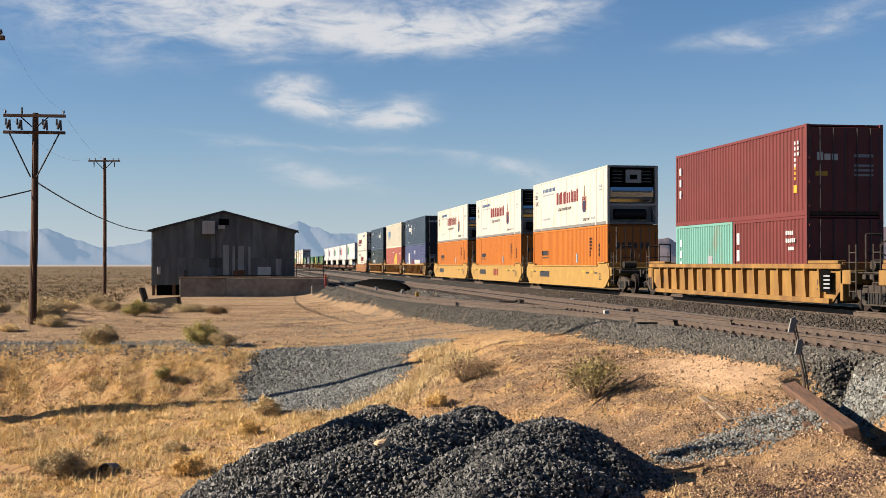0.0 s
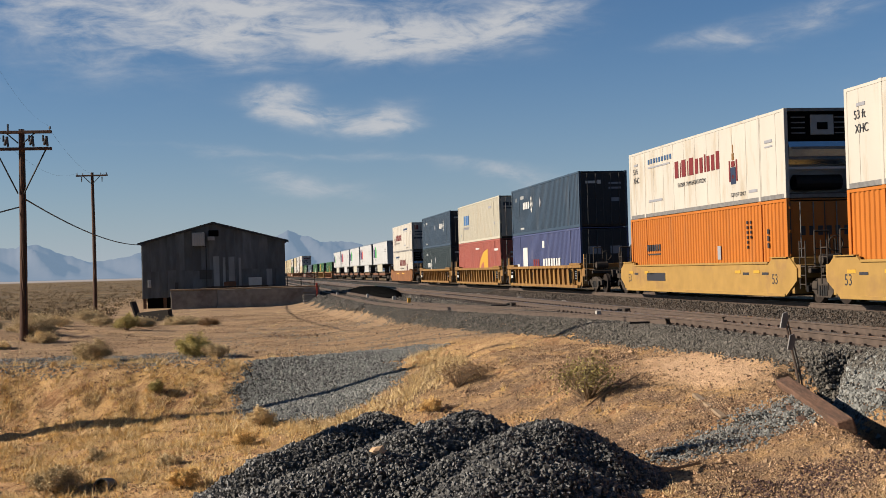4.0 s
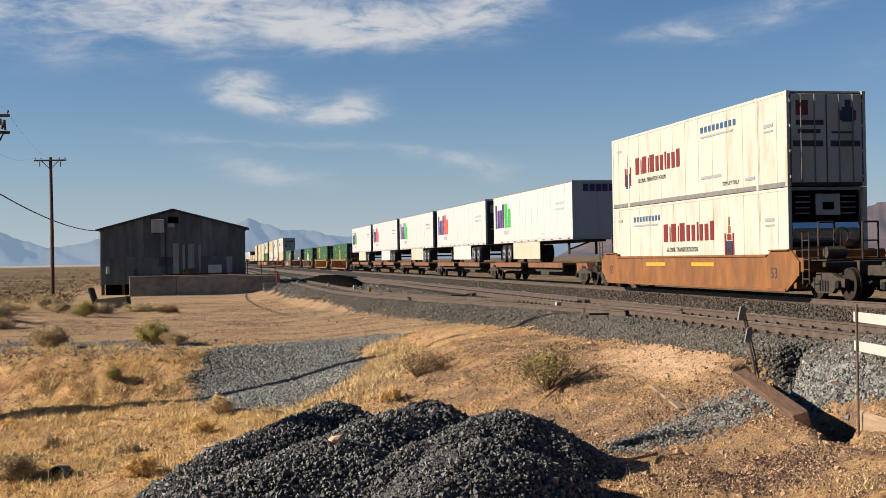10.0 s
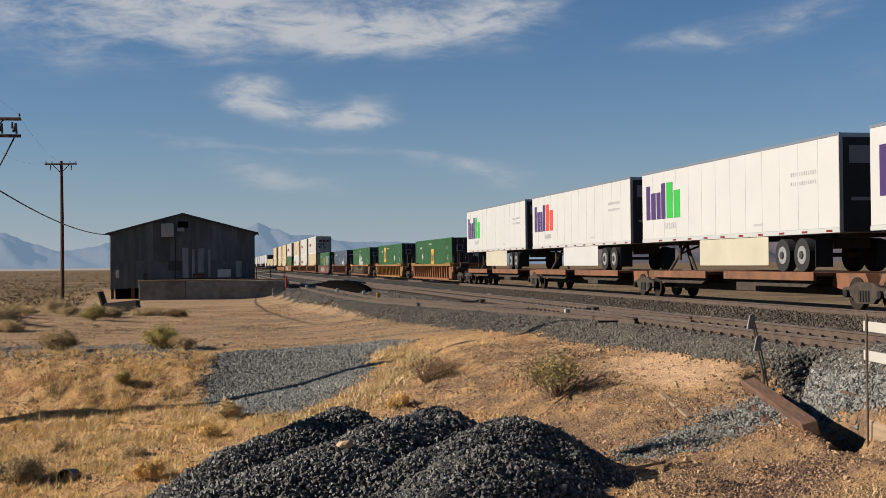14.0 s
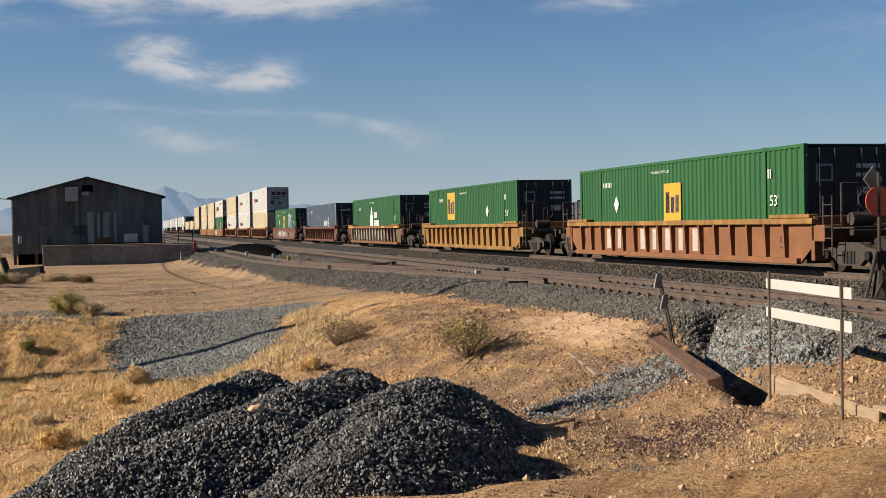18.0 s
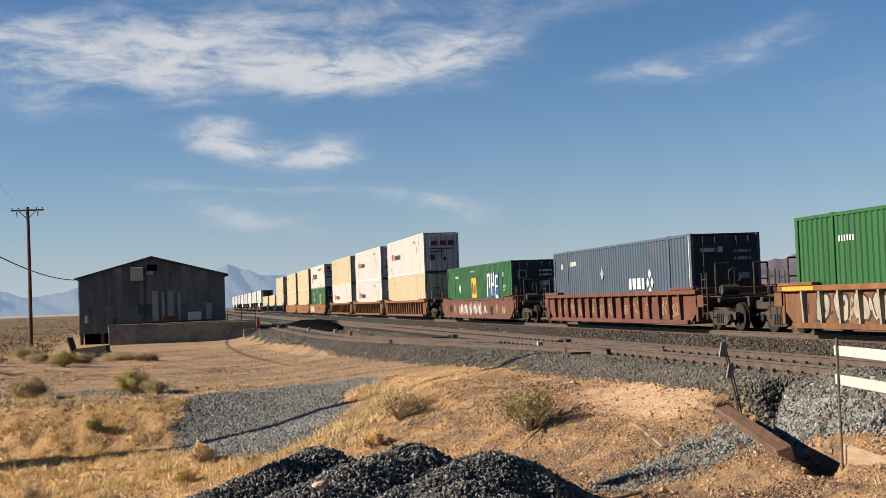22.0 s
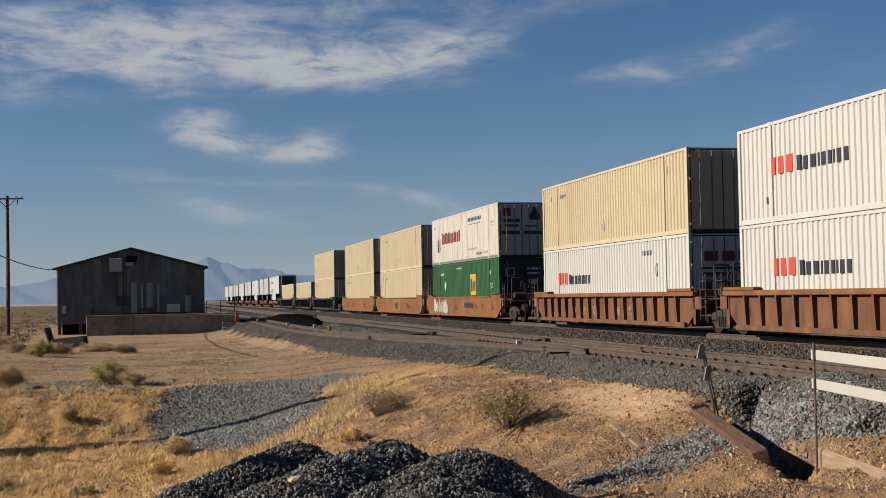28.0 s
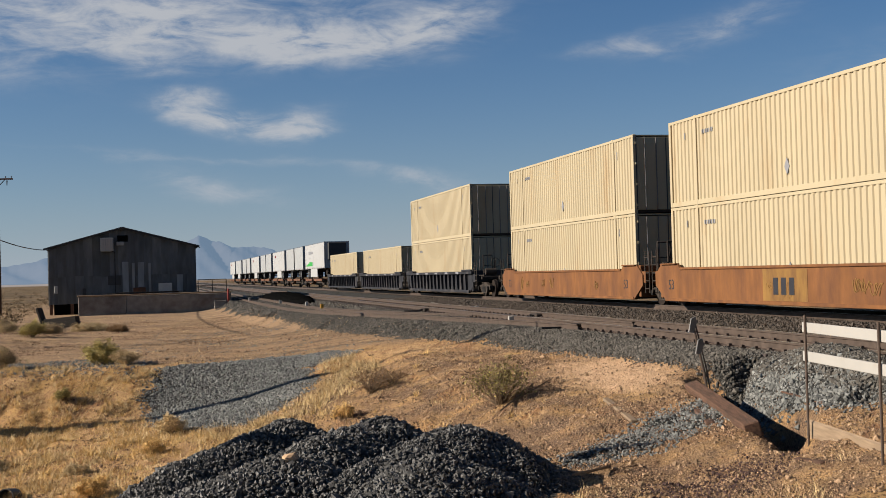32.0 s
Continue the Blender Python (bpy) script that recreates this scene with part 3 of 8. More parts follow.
def spaced(lo, hi, step, far_lo, far_hi, grow=1.16):
    mid = list(np.arange(lo, hi + step / 2, step))
    a, d = hi, step
    while a < far_hi:
        d *= grow
        a += d
        mid.append(min(a, far_hi))
    a, d, left = lo, step, []
    while a > far_lo:
        d *= grow
        a -= d
        left.append(max(a, far_lo))
    return np.array(left[::-1] + mid)


def ground_material():
    m = bpy.data.materials.new("desert_ground")
    m.use_nodes = True
    nt = m.node_tree
    N, L = nt.nodes.new, nt.links.new
    b = nt.nodes["Principled BSDF"]
    b.inputs["Roughness"].default_value = 0.95
    b.inputs["Specular IOR Level"].default_value = 0.15
    tc = N("ShaderNodeTexCoord")

    def noise_node(scale, detail=8.0, rough=0.6, stretch=None, turn=0.0):
        n = N("ShaderNodeTexNoise")
        n.inputs["Scale"].default_value, n.inputs["Detail"].default_value, n.inputs["Roughness"].default_value = scale, detail, rough
        if stretch:
            mp = N("ShaderNodeMapping")
            mp.vector_type = "TEXTURE"
            mp.inputs["Scale"].default_value = [1 / v for v in stretch]
            mp.inputs["Rotation"].default_value = (0, 0, radians(turn))
            L(tc.outputs["Object"], mp.inputs[0])
            L(mp.outputs[0], n.inputs["Vector"])
        else:
            L(tc.outputs["Object"], n.inputs["Vector"])
        return n.outputs[0]

    def ranged(v, a, c, lo=0.0, hi=1.0):
        r = N("ShaderNodeMapRange")
        L(v, r.inputs["Value"])
        for k, x in zip(("From Min", "From Max", "To Min", "To Max"), (a, c, lo, hi)):
            r.inputs[k].default_value = x
        return r.outputs[0]

    def mixed(fac, a, c):
        x = N("ShaderNodeMix")
        x.data_type = "RGBA"
        L(fac, x.inputs["Factor"])
        for k, v in (("A", a), ("B", c)):
            if isinstance(v, tuple):
                x.inputs[k].default_value = (*v, 1)
            else:
                L(v, x.inputs[k])
        return x.outputs["Result"]

    def attr(name):
        a = N("ShaderNodeAttribute")
        a.attribute_name = name
        return a.outputs["Fac"]

    def times(a, c):
        x = N("ShaderNodeMath")
        x.operation = "MULTIPLY"
        L(a, x.inputs[0])
        L(c, x.inputs[1])
        return x.outputs[0]

    sand = mixed(ranged(noise_node(1.3), 0.3, 0.7), (0.4096, 0.249, 0.1147), (0.5134, 0.3277, 0.1639))
    sand = mixed(ranged(noise_node(0.75, 7, 0.7, (1, 0.6, 1)), 0.52, 0.66), sand, (0.3277, 0.1693, 0.07645))
    sand = mixed(ranged(noise_node(0.5, 5), 0.45, 0.7), sand, (0.5134, 0.3113, 0.1147))
    sand = mixed(ranged(noise_node(1.4, 6, 0.7, (0.35, 2.2, 1), 58), 0.53, 0.63), sand, (0.2633, 0.1317, 0.06046))
    sand = mixed(ranged(noise_node(5.5, 6, 0.75), 0.54, 0.66), sand, (0.2076, 0.118, 0.06008))
    sand = mixed(ranged(noise_node(26, 7, 0.7), 0.5, 0.64), sand, (0.142, 0.08192, 0.04369))
    yard = mixed(ranged(noise_node(0.6, 9, 0.7, (0.5, 2.0, 1)), 0.35, 0.65), (0.3588, 0.2346, 0.1306), (0.253, 0.1684, 0.09936))
    yard = mixed(ranged(noise_node(0.35, 8, 0.75, (0.25, 2.8, 1)), 0.52, 0.60), yard, (0.1564, 0.1086, 0.06992))
    yard = mixed(ranged(noise_node(16, 7, 0.75), 0.5, 0.66), yard, (0.1518, 0.1012, 0.0644))
    yard = mixed(ranged(noise_node(3.5, 6, 0.7, (0.35, 1.6, 1)), 0.56, 0.7), yard, (0.4232, 0.2852, 0.1564))
    scrub = mixed(ranged(noise_node(0.16, 10, 0.75, (0.4, 1.4, 1)), 0.42, 0.56), (0.195, 0.1317, 0.06826), (0.07314, 0.05364, 0.02926))
    scrub = mixed(ranged(noise_node(0.02, 4, 0.5, (0.3, 1.5, 1)), 0.45, 0.7), scrub, (0.1219, 0.07997, 0.04096))
    # bed below loose stones, coloured near black to paint shade into their gaps
    stones = mixed(ranged(noise_node(9, 5, 0.7), 0.35, 0.65), (0.018, 0.018, 0.016), (0.065, 0.062, 0.056))
    playa = mixed(ranged(noise_node(0.004, 3), 0.3, 0.7), (0.24, 0.215, 0.20), (0.30, 0.275, 0.26))
    grit = mixed(ranged(noise_node(34, 5, 0.75), 0.4, 0.6), (0.06553, 0.0415, 0.02949), (0.284, 0.1835, 0.1092))
    face = mixed(ranged(noise_node(7, 8, 0.7), 0.35, 0.65), (0.45, 0.285, 0.16), (0.54, 0.36, 0.22))
    c = mixed(attr("yard"), sand, yard)
    c = mixed(times(attr("grit"), ranged(noise_node(1.1, 5), 0.35, 0.6)), c, grit)
    c = mixed(attr("slip"), c, face)
    c = mixed(attr("scrub"), c, scrub)
    c = mixed(attr("playa"), c, playa)
    edge = ranged(noise_node(2.2, 6, 0.7), 0.25, 0.75, -0.35, 0.35)
    ad = N("ShaderNodeMath")
    L(attr("stones"), ad.inputs[0])
    L(edge, ad.inputs[1])
    c = mixed(ranged(ad.outputs[0], 0.42, 0.58), c, stones)
    L(c, b.inputs["Base Color"])
    bp = N("ShaderNodeBump")
    bp.inputs["Strength"].default_value, bp.inputs["Distance"].default_value = 1.0, 0.10
    L(noise_node(11, 10, 0.75), bp.inputs["Height"])
    L(bp.outputs[0], b.inputs["Normal"])
    return m


def shoulder_edge(s):
    """Where the ballast shoulder ends, metres to the side, s metres along the tracks."""
    return np.interp(s, [14, 20.8, 22.9, 25.4, 28.6, 34.7, 40, 51, 76, 110], [9.55, 9.47, 9.37, 9.16, 8.91, 8.44, 7.63, 6.27, 4.98, 4.6])


def patch_mask(X, Y):
    a = np.maximum(ellipse(X, Y, -3.3, 34.2, 2.15, 4.6, 12.5), ellipse(X, Y, -1.6, 36.6, 1.9, 1.3, -10))
    return np.clip(0.5 + 2.2 * (a + 0.10 * ripple(X, Y, 1.6, 21)), 0, 1) * (1 - smooth(38.2, 38.8, Y - 0.42 * np.minimum(0, X + 1.8)))


def sand_face(X, Y):
    """Where the bank has slipped and shows clean pale sand."""
    p, s = X * CH + Y * SH, -X * SH + Y * CH
    return np.clip(2.2 * ellipse(p, s, 8.45, 22.2, 1.05, 3.6, -4) + 0.5 * ripple(X, Y, 0.8, 23), 0, 1)


def cone_mask(X, Y):
    """Pale gravel tipped down from the track behind the timber."""
    return np.clip(0.5 + 2.0 * ellipse(X, Y, 7.3, 18.5, 1.3, 2.75), 0, 1)


def stone_mask(X, Y):
    p = X * CH + Y * SH
    bed = np.minimum(smooth(-0.12, 0.25, p - shoulder_edge(-X * SH + Y * CH)), 1 - smooth(22.6, 23.6, p))
    patch = patch_mask(X, Y)
    slope = cone_mask(X, Y)
    run = np.clip(0.5 + 1.4 * ellipse(X, Y, 4.75, 17.65, 2.5, 0.7, 37), 0, 1) * 0.8
    base = np.clip((pile_height(X, Y) - ground_height(X, Y)) * 4 + 0.8, 0, 1)
    return np.maximum.reduce([bed, patch, slope, run, base])


def build_ground():
    xs, ys = spaced(-17, 13, 0.16, -4200, 4200), spaced(4, 48, 0.16, -1500, 4600)
    # a finer net round the washed-out gully
    xs = np.sort(np.concatenate([xs, xs[(xs > 3.8) & (xs < 8.6)] + 0.08]))
    ys = np.sort(np.concatenate([ys, ys[(ys > 12.5) & (ys < 22.5)] + 0.08]))
    X, Y = np.meshgrid(xs, ys)
    Z = ground_height(X, Y)
    nx, ny = len(xs), len(ys)
    idx = np.arange(nx * ny).reshape(ny, nx)
    f = np.stack([idx[:-1, :-1], idx[:-1, 1:], idx[1:, 1:], idx[1:, :-1]], -1).reshape(-1, 4)
    me = fast_mesh("ground", np.stack([X, Y, Z], -1).reshape(-1, 3), f, ground_material(), True)
    p = X * CH + Y * SH
    values = {
        "yard": smooth(36.5, 38.5, Y),
        "scrub": np.maximum(smooth(54, 75, Y) * (1 - smooth(-16, -9, p)), smooth(23, 26, p)),
        "playa": smooth(950, 1300, Y) * (1 - smooth(-0.2, -0.06, X / np.maximum(Y, 1))),
        "stones": stone_mask(X, Y),
        "slip": sand_face(X, Y),
        "grit": np.clip(smooth(-1, 3, p) * (1 - smooth(30, 34, Y)), 0, 1) * smooth(9.5, 13, Y) * (1 - sand_face(X, Y)),
    }
    for k, v in values.items():
        a = me.attributes.new(k, "FLOAT", "POINT")
        a.data.foreach_set("value", np.ascontiguousarray(v, np.float32).ravel())
    return tagged(new("ground", me), "pale tan desert ground with dry wash and gravel yard", "ground", kind="structure")


ground = build_ground()

LUMP = np.array([(1, 0, 0), (0, 1, 0), (-1, 0, 0), (0, -1, 0), (0, 0, 1), (0, 0, -1)], float) * 1.25
LUMP_F = np.array([(0, 1, 4), (1, 2, 4), (2, 3, 4), (3, 0, 4), (1, 0, 5), (2, 1, 5), (3, 2, 5), (0, 3, 5)])


CHIP = np.array([(1, 0, 0), (-0.5, 0.87, 0), (-0.5, -0.87, 0), (0, 0, 0.8), (0, 0, -0.8)], float) * 1.15
CHIP_F = np.array([(0, 1, 3), (1, 2, 3), (2, 0, 3), (1, 0, 4), (2, 1, 4), (0, 2, 4)])


def stone_mesh(name, X, Y, Z, size, mat, seed, chips=False):
    """Angular broken stones, one closed lump at each place."""
    r = np.random.RandomState(seed)
    n = len(X)
    shape, faces = (CHIP, CHIP_F) if chips else (LUMP, LUMP_F)
    v = shape[None] * r.uniform(0.7, 1.05, (n, 1, 3)) + r.uniform(-0.22, 0.22, (n, len(shape), 3))
    q = r.normal(size=(n, 4))
    q /= np.linalg.norm(q, axis=1)[:, None]
    w, x, y, z = q.T
    R = np.stack([1 - 2 * (y * y + z * z), 2 * (x * y - z * w), 2 * (x * z + y * w), 2 * (x * y + z * w), 1 - 2 * (x * x + z * z), 2 * (y * z - x * w),
                  2 * (x * z - y * w), 2 * (y * z + x * w), 1 - 2 * (x * x + y * y)], -1).reshape(n, 3, 3)
    sz = size * r.lognormal(0, 0.3, n) * 0.5
    v = np.einsum("nij,nkj->nki", R, v) * sz[:, None, None] + np.stack([X, Y, Z], -1)[:, None]
    f = (faces[None] + len(shape) * np.arange(n)[:, None, None]).reshape(-1, 3)
    return fast_mesh(name, v.reshape(-1, 3), f, mat, chips)


def scatter(n, box4, seed, keep):
    r = np.random.RandomState(seed)
    X, Y = r.uniform(box4[0], box4[1], n), r.uniform(box4[2], box4[3], n)
    k = keep(X, Y) > r.uniform(0, 1, n)
    return X[k], Y[k]


def stones_on_ground(name, n, box4, seed, size, mat, label, keep, chips=False):
    X, Y = scatter(n, box4, seed, keep)
    return tagged(new(name, stone_mesh(name, X, Y, ground_height(X, Y) + size * 0.12, size, mat, seed, chips)), label, "gravel", kind="stuff")


# ---------------------------------------------------------------- far hills
def hill_material(name, a, c, scale):
    return material(name, a, 0.95, vary=0.25, scale=scale, dirt=c, dirt_amount=0.4, dirt_scale=scale * 0.6, spec=0.1)


def haze_glow(m, colour):
    """Put distance haze into a range's colour as an even emission."""
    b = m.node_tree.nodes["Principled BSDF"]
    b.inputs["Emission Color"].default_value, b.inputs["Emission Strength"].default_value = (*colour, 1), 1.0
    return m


# the last colour of each is its painted haze, given as emission
M["far_hill"] = haze_glow(hill_material("far_hill", (0.034, 0.031, 0.030), (0.018, 0.018, 0.02), 0.004), (0.076, 0.109, 0.150))
M["mid_hill"] = haze_glow(hill_material("mid_hill", (0.062, 0.043, 0.037), (0.03, 0.024, 0.022), 0.02), (0.022, 0.026, 0.038))


def ridge(name, label, mat, dist, rows, seed, depth=900.0, rough=0.10):
    """A mountain range: crest heights (degrees of azimuth, degrees of elevation) at a distance."""
    r = np.random.RandomState(seed)
    az = np.linspace(rows[0][0], rows[-1][0], 900)
    el = np.interp(az, [a for a, _ in rows], [e for _, e in rows])
    jag = sum(np.interp(az, np.linspace(az[0], az[-1], k), r.uniform(-1, 1, k)) / (i + 1.5) for i, k in enumerate((60, 140, 300, 600)))
    el = np.maximum(el + jag * rough * np.minimum(el, 1.0), 0.0)
    cols, folds = [], r.uniform(-1, 1, 150)
    for k, t in enumerate(np.linspace(0, 1, 12)):
        d = dist - depth * (1 - t)
        prof = t ** 1.15
        wob = 1 + 0.85 * np.interp(az * 3 + k * 0.5, np.linspace(az[0] * 3 - 9, az[-1] * 3 + 9, 150), folds) * (1 - t) ** 0.7
        h = np.tan(np.radians(el)) * dist * prof * wob + 1.4 - 2.6 * (1 - t)
        cols.append(np.stack([d * np.sin(np.radians(az)), d * np.cos(np.radians(az)), h], -1))
    V = np.array(cols)
    idx = np.arange(V.shape[0] * V.shape[1]).reshape(V.shape[:2])
    f = np.stack([idx[:-1, :-1], idx[:-1, 1:], idx[1:, 1:], idx[1:, :-1]], -1).reshape(-1, 4)
    return tagged(new(name, fast_mesh(name, V.reshape(-1, 3), f, mat, True)), label, "mountains", kind="structure")


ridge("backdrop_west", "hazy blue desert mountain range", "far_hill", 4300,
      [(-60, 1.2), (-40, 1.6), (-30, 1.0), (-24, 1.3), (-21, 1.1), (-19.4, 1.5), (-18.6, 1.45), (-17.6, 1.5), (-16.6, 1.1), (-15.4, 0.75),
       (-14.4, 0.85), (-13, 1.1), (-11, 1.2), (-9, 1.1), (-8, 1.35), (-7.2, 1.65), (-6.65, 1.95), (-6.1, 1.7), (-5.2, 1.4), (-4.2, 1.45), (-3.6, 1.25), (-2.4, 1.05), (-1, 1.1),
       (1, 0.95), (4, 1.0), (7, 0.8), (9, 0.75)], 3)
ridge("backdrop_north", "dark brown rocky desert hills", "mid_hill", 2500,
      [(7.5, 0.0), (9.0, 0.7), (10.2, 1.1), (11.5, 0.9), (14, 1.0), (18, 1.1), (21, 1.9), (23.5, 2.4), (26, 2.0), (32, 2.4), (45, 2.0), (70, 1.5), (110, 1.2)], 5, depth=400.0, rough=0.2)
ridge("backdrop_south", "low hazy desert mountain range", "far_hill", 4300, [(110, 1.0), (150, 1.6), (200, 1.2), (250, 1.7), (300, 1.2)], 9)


# ---------------------------------------------------------------- tracks
def rail_mesh(length):
    bm = bmesh.new()
    prof = [(-0.075, -0.18), (0.075, -0.18), (0.075, -0.168), (0.012, -0.15), (0.012, -0.045), (0.037, -0.035), (0.037, -0.004), (0.030, 0.0),
            (-0.030, 0.0), (-0.037, -0.004), (-0.037, -0.035), (-0.012, -0.045), (-0.012, -0.15), (-0.075, -0.168)]
    prism(bm, prof, "y", 0, length)
    return bm


def build_track(name, p, s0, s1, label, ties_from, ties_to):
    track = thing(name, label, "railway track", by_track(0, p), kind="structure")
    for x in (-0.7525, 0.7525):
        bm = rail_mesh(s1 - s0)
        part("rail", bm, "rail_steel", track, m=pose(x, s0, 0))
        part("rail_head", boxes((-0.03, 0.03, 0, s1 - s0, 0.0005, 0.004)), "rail_top", track, "polished rail head", m=pose(x, s0, 0))
    tie = mesh_of("tie", boxes((-1.3, 1.3, -0.115, 0.115, -0.33, -0.178), bevel=0.012), "tie_wood")
    k = 0
    s = ties_from
    while s < ties_to and k < 290:
        part("tie", tie, None, track, m=pose(random.uniform(-0.04, 0.04), s, random.uniform(-0.008, 0.008), 0, 0, random.uniform(-0.8, 0.8)))
        s += 0.53
        k += 1
    bm = bmesh.new()
    while s < s1 - 1:
        box(bm, -1.3, 1.3, s - 0.115, s + 0.115, -0.33, -0.178)
        s += 0.53
        k += 1
        if k > 700:
            break
    tagged(part("far_ties", bm, "tie_wood", track), kind="stuff")
    return track


def rail_plates(track, s0, s1):
    """Tie plates and clips beside both rails."""
    for x in (-0.7525, 0.7525):
        bm = bmesh.new()
        s = s0
        while s < s1:
            box(bm, x - 0.19, x + 0.19, s - 0.085, s + 0.085, -0.178, -0.160)
            for d in (-0.115, 0.115):
                box(bm, x + d - 0.03, x + d + 0.03, s - 0.05, s + 0.05, -0.160, -0.118)
            s += 0.53
        tagged(part("tie_plate", bm, "rail_steel", track), kind="stuff")


near_track = build_track("track_1", TRACK_NEAR, -120, 900, "railway track with rusty rails on dark timber ties", 14, 168)
rail_plates(near_track, 14, 75)
build_track("track_2", TRACK_MAIN, -120, 900, "main railway track under the train", 18, 172)


def build_siding():
    """The siding that leaves the near track and swings towards the dock."""
    track = thing("track_3", "rusty siding curving off towards the shed", "railway track", kind="structure")
    prof = [(-0.075, -0.18), (0.075, -0.18), (0.075, -0.168), (0.012, -0.15), (0.012, -0.045), (0.037, -0.035), (0.037, -0.004), (-0.037, -0.004), (-0.037, -0.035), (-0.012, -0.045), (-0.012, -0.15), (-0.075, -0.168)]
    ss = np.concatenate([np.arange(30, 72, 2.0), np.arange(72, 300, 12.0)])
    for x in (-0.7525, 0.7525):
        bm = bmesh.new()
        rings = []
        for s in ss:
            sh = float(siding_shift(s))
            c = U * float(s) + S * (TRACK_NEAR - sh + x) + Vector((0, 0, 0.004 - 0.055 * sh))
            rings.append([bm.verts.new(c + S * a + Vector((0, 0, b))) for a, b in prof])
        for A, B in zip(rings, rings[1:]):
            for i in range(len(prof)):
                j = (i + 1) % len(prof)
                bm.faces.new((A[i], B[i], B[j], A[j]))
        bmesh.ops.recalc_face_normals(bm, faces=bm.faces)
        part("rail", bm, "rail_steel", track)
    tie = mesh_of("tie", boxes((-1.25, 1.25, -0.115, 0.115, -0.33, -0.182), bevel=0.012), "tie_wood")
    for k in range(150):
        s = 36.25 + 0.53 * k
        sh = float(siding_shift(s))
        part("tie", tie, None, track, m=by_track(s, TRACK_NEAR - sh, -0.004 - 0.055 * sh, random.uniform(2, 4)))


build_siding()


# ---------------------------------------------------------------- the shed and its dock
def build_shed():
    w, ze, zr, depth = 11.27, 5.05, 6.55, 16.0
    shed = thing("corrugated_shed", "weathered grey corrugated iron shed with a low gable roof", "shed", by_track(101.3, -2.17, -1.0))

    def roof_at(x):
        return zr - (zr - ze) * abs(x) / (w / 2)

    def sheet(x0, x1, z0a, z0b, y, pitch=0.076, amp=0.009):
        bm = bmesh.new()
        n = max(4, int((x1 - x0) / pitch * 2))
        cols = []
        for i in range(n + 1):
            t = i / n
            x = x0 + (x1 - x0) * t
            yy = y - (amp if i % 2 else -amp)
            cols.append((bm.verts.new((x, yy, z0a)), bm.verts.new((x, yy, min(z0b, roof_at(x) - 0.03)))))
        for a, b in zip(cols, cols[1:]):
            bm.faces.new((a[0], b[0], b[1], a[1]))
        r = bmesh.ops.extrude_face_region(bm, geom=bm.faces[:])
        for v in r["geom"]:
            if isinstance(v, bmesh.types.BMVert):
                v.co.y += 0.012
        bmesh.ops.recalc_face_normals(bm, faces=bm.faces)
        return bm

    # structural shell behind the sheets
    bm = bmesh.new()
    prism(bm, [(-w / 2, 0.75), (w / 2, 0.75), (w / 2, ze - 0.06), (0, zr - 0.06), (-w / 2, ze - 0.06)], "y", 0.05, depth)
    part("wall_frame", bm, "black_gap", shed)
    x, k = -w / 2, 0
    rnd = random.Random(4)
    while x < w / 2 - 0.02:
        x1 = min(x + 0.66, w / 2)
        top = 2.9 + rnd.uniform(-0.06, 0.06)
        part("wall_sheet", sheet(x, x1 + 0.03, 0.72 + rnd.uniform(-0.03, 0.03), top, 0.02 + 0.006 * (k % 2)), "sheet_iron", shed)
        part("wall_sheet", sheet(x, x1 + 0.03, top - 0.08, 9, -0.006 + 0.006 * (k % 2)), "sheet_iron", shed)
        x, k = x1, k + 1
    for sx in (-1, 1):
        part("side_wall", boxes((sx * w / 2 - 0.03, sx * w / 2 + 0.03, 0.06, depth, 0.6, ze - 0.05)), "sheet_iron", shed)
    # replaced lighter sheets and openings
    for x0, x1, z0, z1, mt, nm in ((-0.05, 0.42, 1.05, 3.9, "pale_sheet", "patch_sheet"), (1.15, 1.62, 1.9, 3.85, "pale_sheet", "patch_sheet"),
                                   (1.95, 2.15, 1.2, 3.75, "pale_sheet", "patch_sheet"), (4.15, 4.6, 1.4, 2.8, "pale_sheet", "patch_sheet"),
                                   (0.7, 0.9, 1.2, 3.8, "pale_sheet", "patch_sheet")):
        part(nm, sheet(x0, x1, z0, z1, -0.04), mt, shed, "paler replaced iron sheet")
    part("window_panel", boxes((-1.15, -0.2, -0.05, 0.0, 2.1, 2.85), bevel=0.01), "trim_dark", shed, "boarded dark window")
    part("left_door", boxes((-3.1, -2.85, -0.06, 0.0, 0.6, 1.9), bevel=0.01), "trim_dark", shed, "narrow dark opening")
    part("board_panel", boxes((0.75, 1.7, -0.10, -0.03, 0.95, 1.85), bevel=0.01), "deck_brown", shed, "brown timber panel")
    part("white_panel", boxes((2.7, 3.75, -0.2, -0.12, 1.0, 2.15), bevel=0.01), "trim_silver", shed, "pale metal panel leaning on the wall")
    part("meter_box", boxes((-5.2, -4.95, -0.14, 0.0, 1.55, 2.15), bevel=0.02), "grey_box", shed, "grey electric meter box")
    # swamp cooler by the gable
    cooler = part("evaporative_cooler", boxes((-1.65, -0.68, -0.95, -0.05, 4.75, 5.8), bevel=0.03), "grey_box", shed, "pale metal evaporative cooler with louvres")
    for i in range(5):
        part("louvre", boxes((-1.58 + i * 0.18, -1.46 + i * 0.18, -0.975, -0.945, 4.85, 5.68)), "white_paint", cooler)
    for xx in (-1.56, -0.76):
        part("cooler_bracket", boxes((xx - 0.04, xx + 0.04, -0.9, 0, 4.68, 4.74)), "iron", shed)
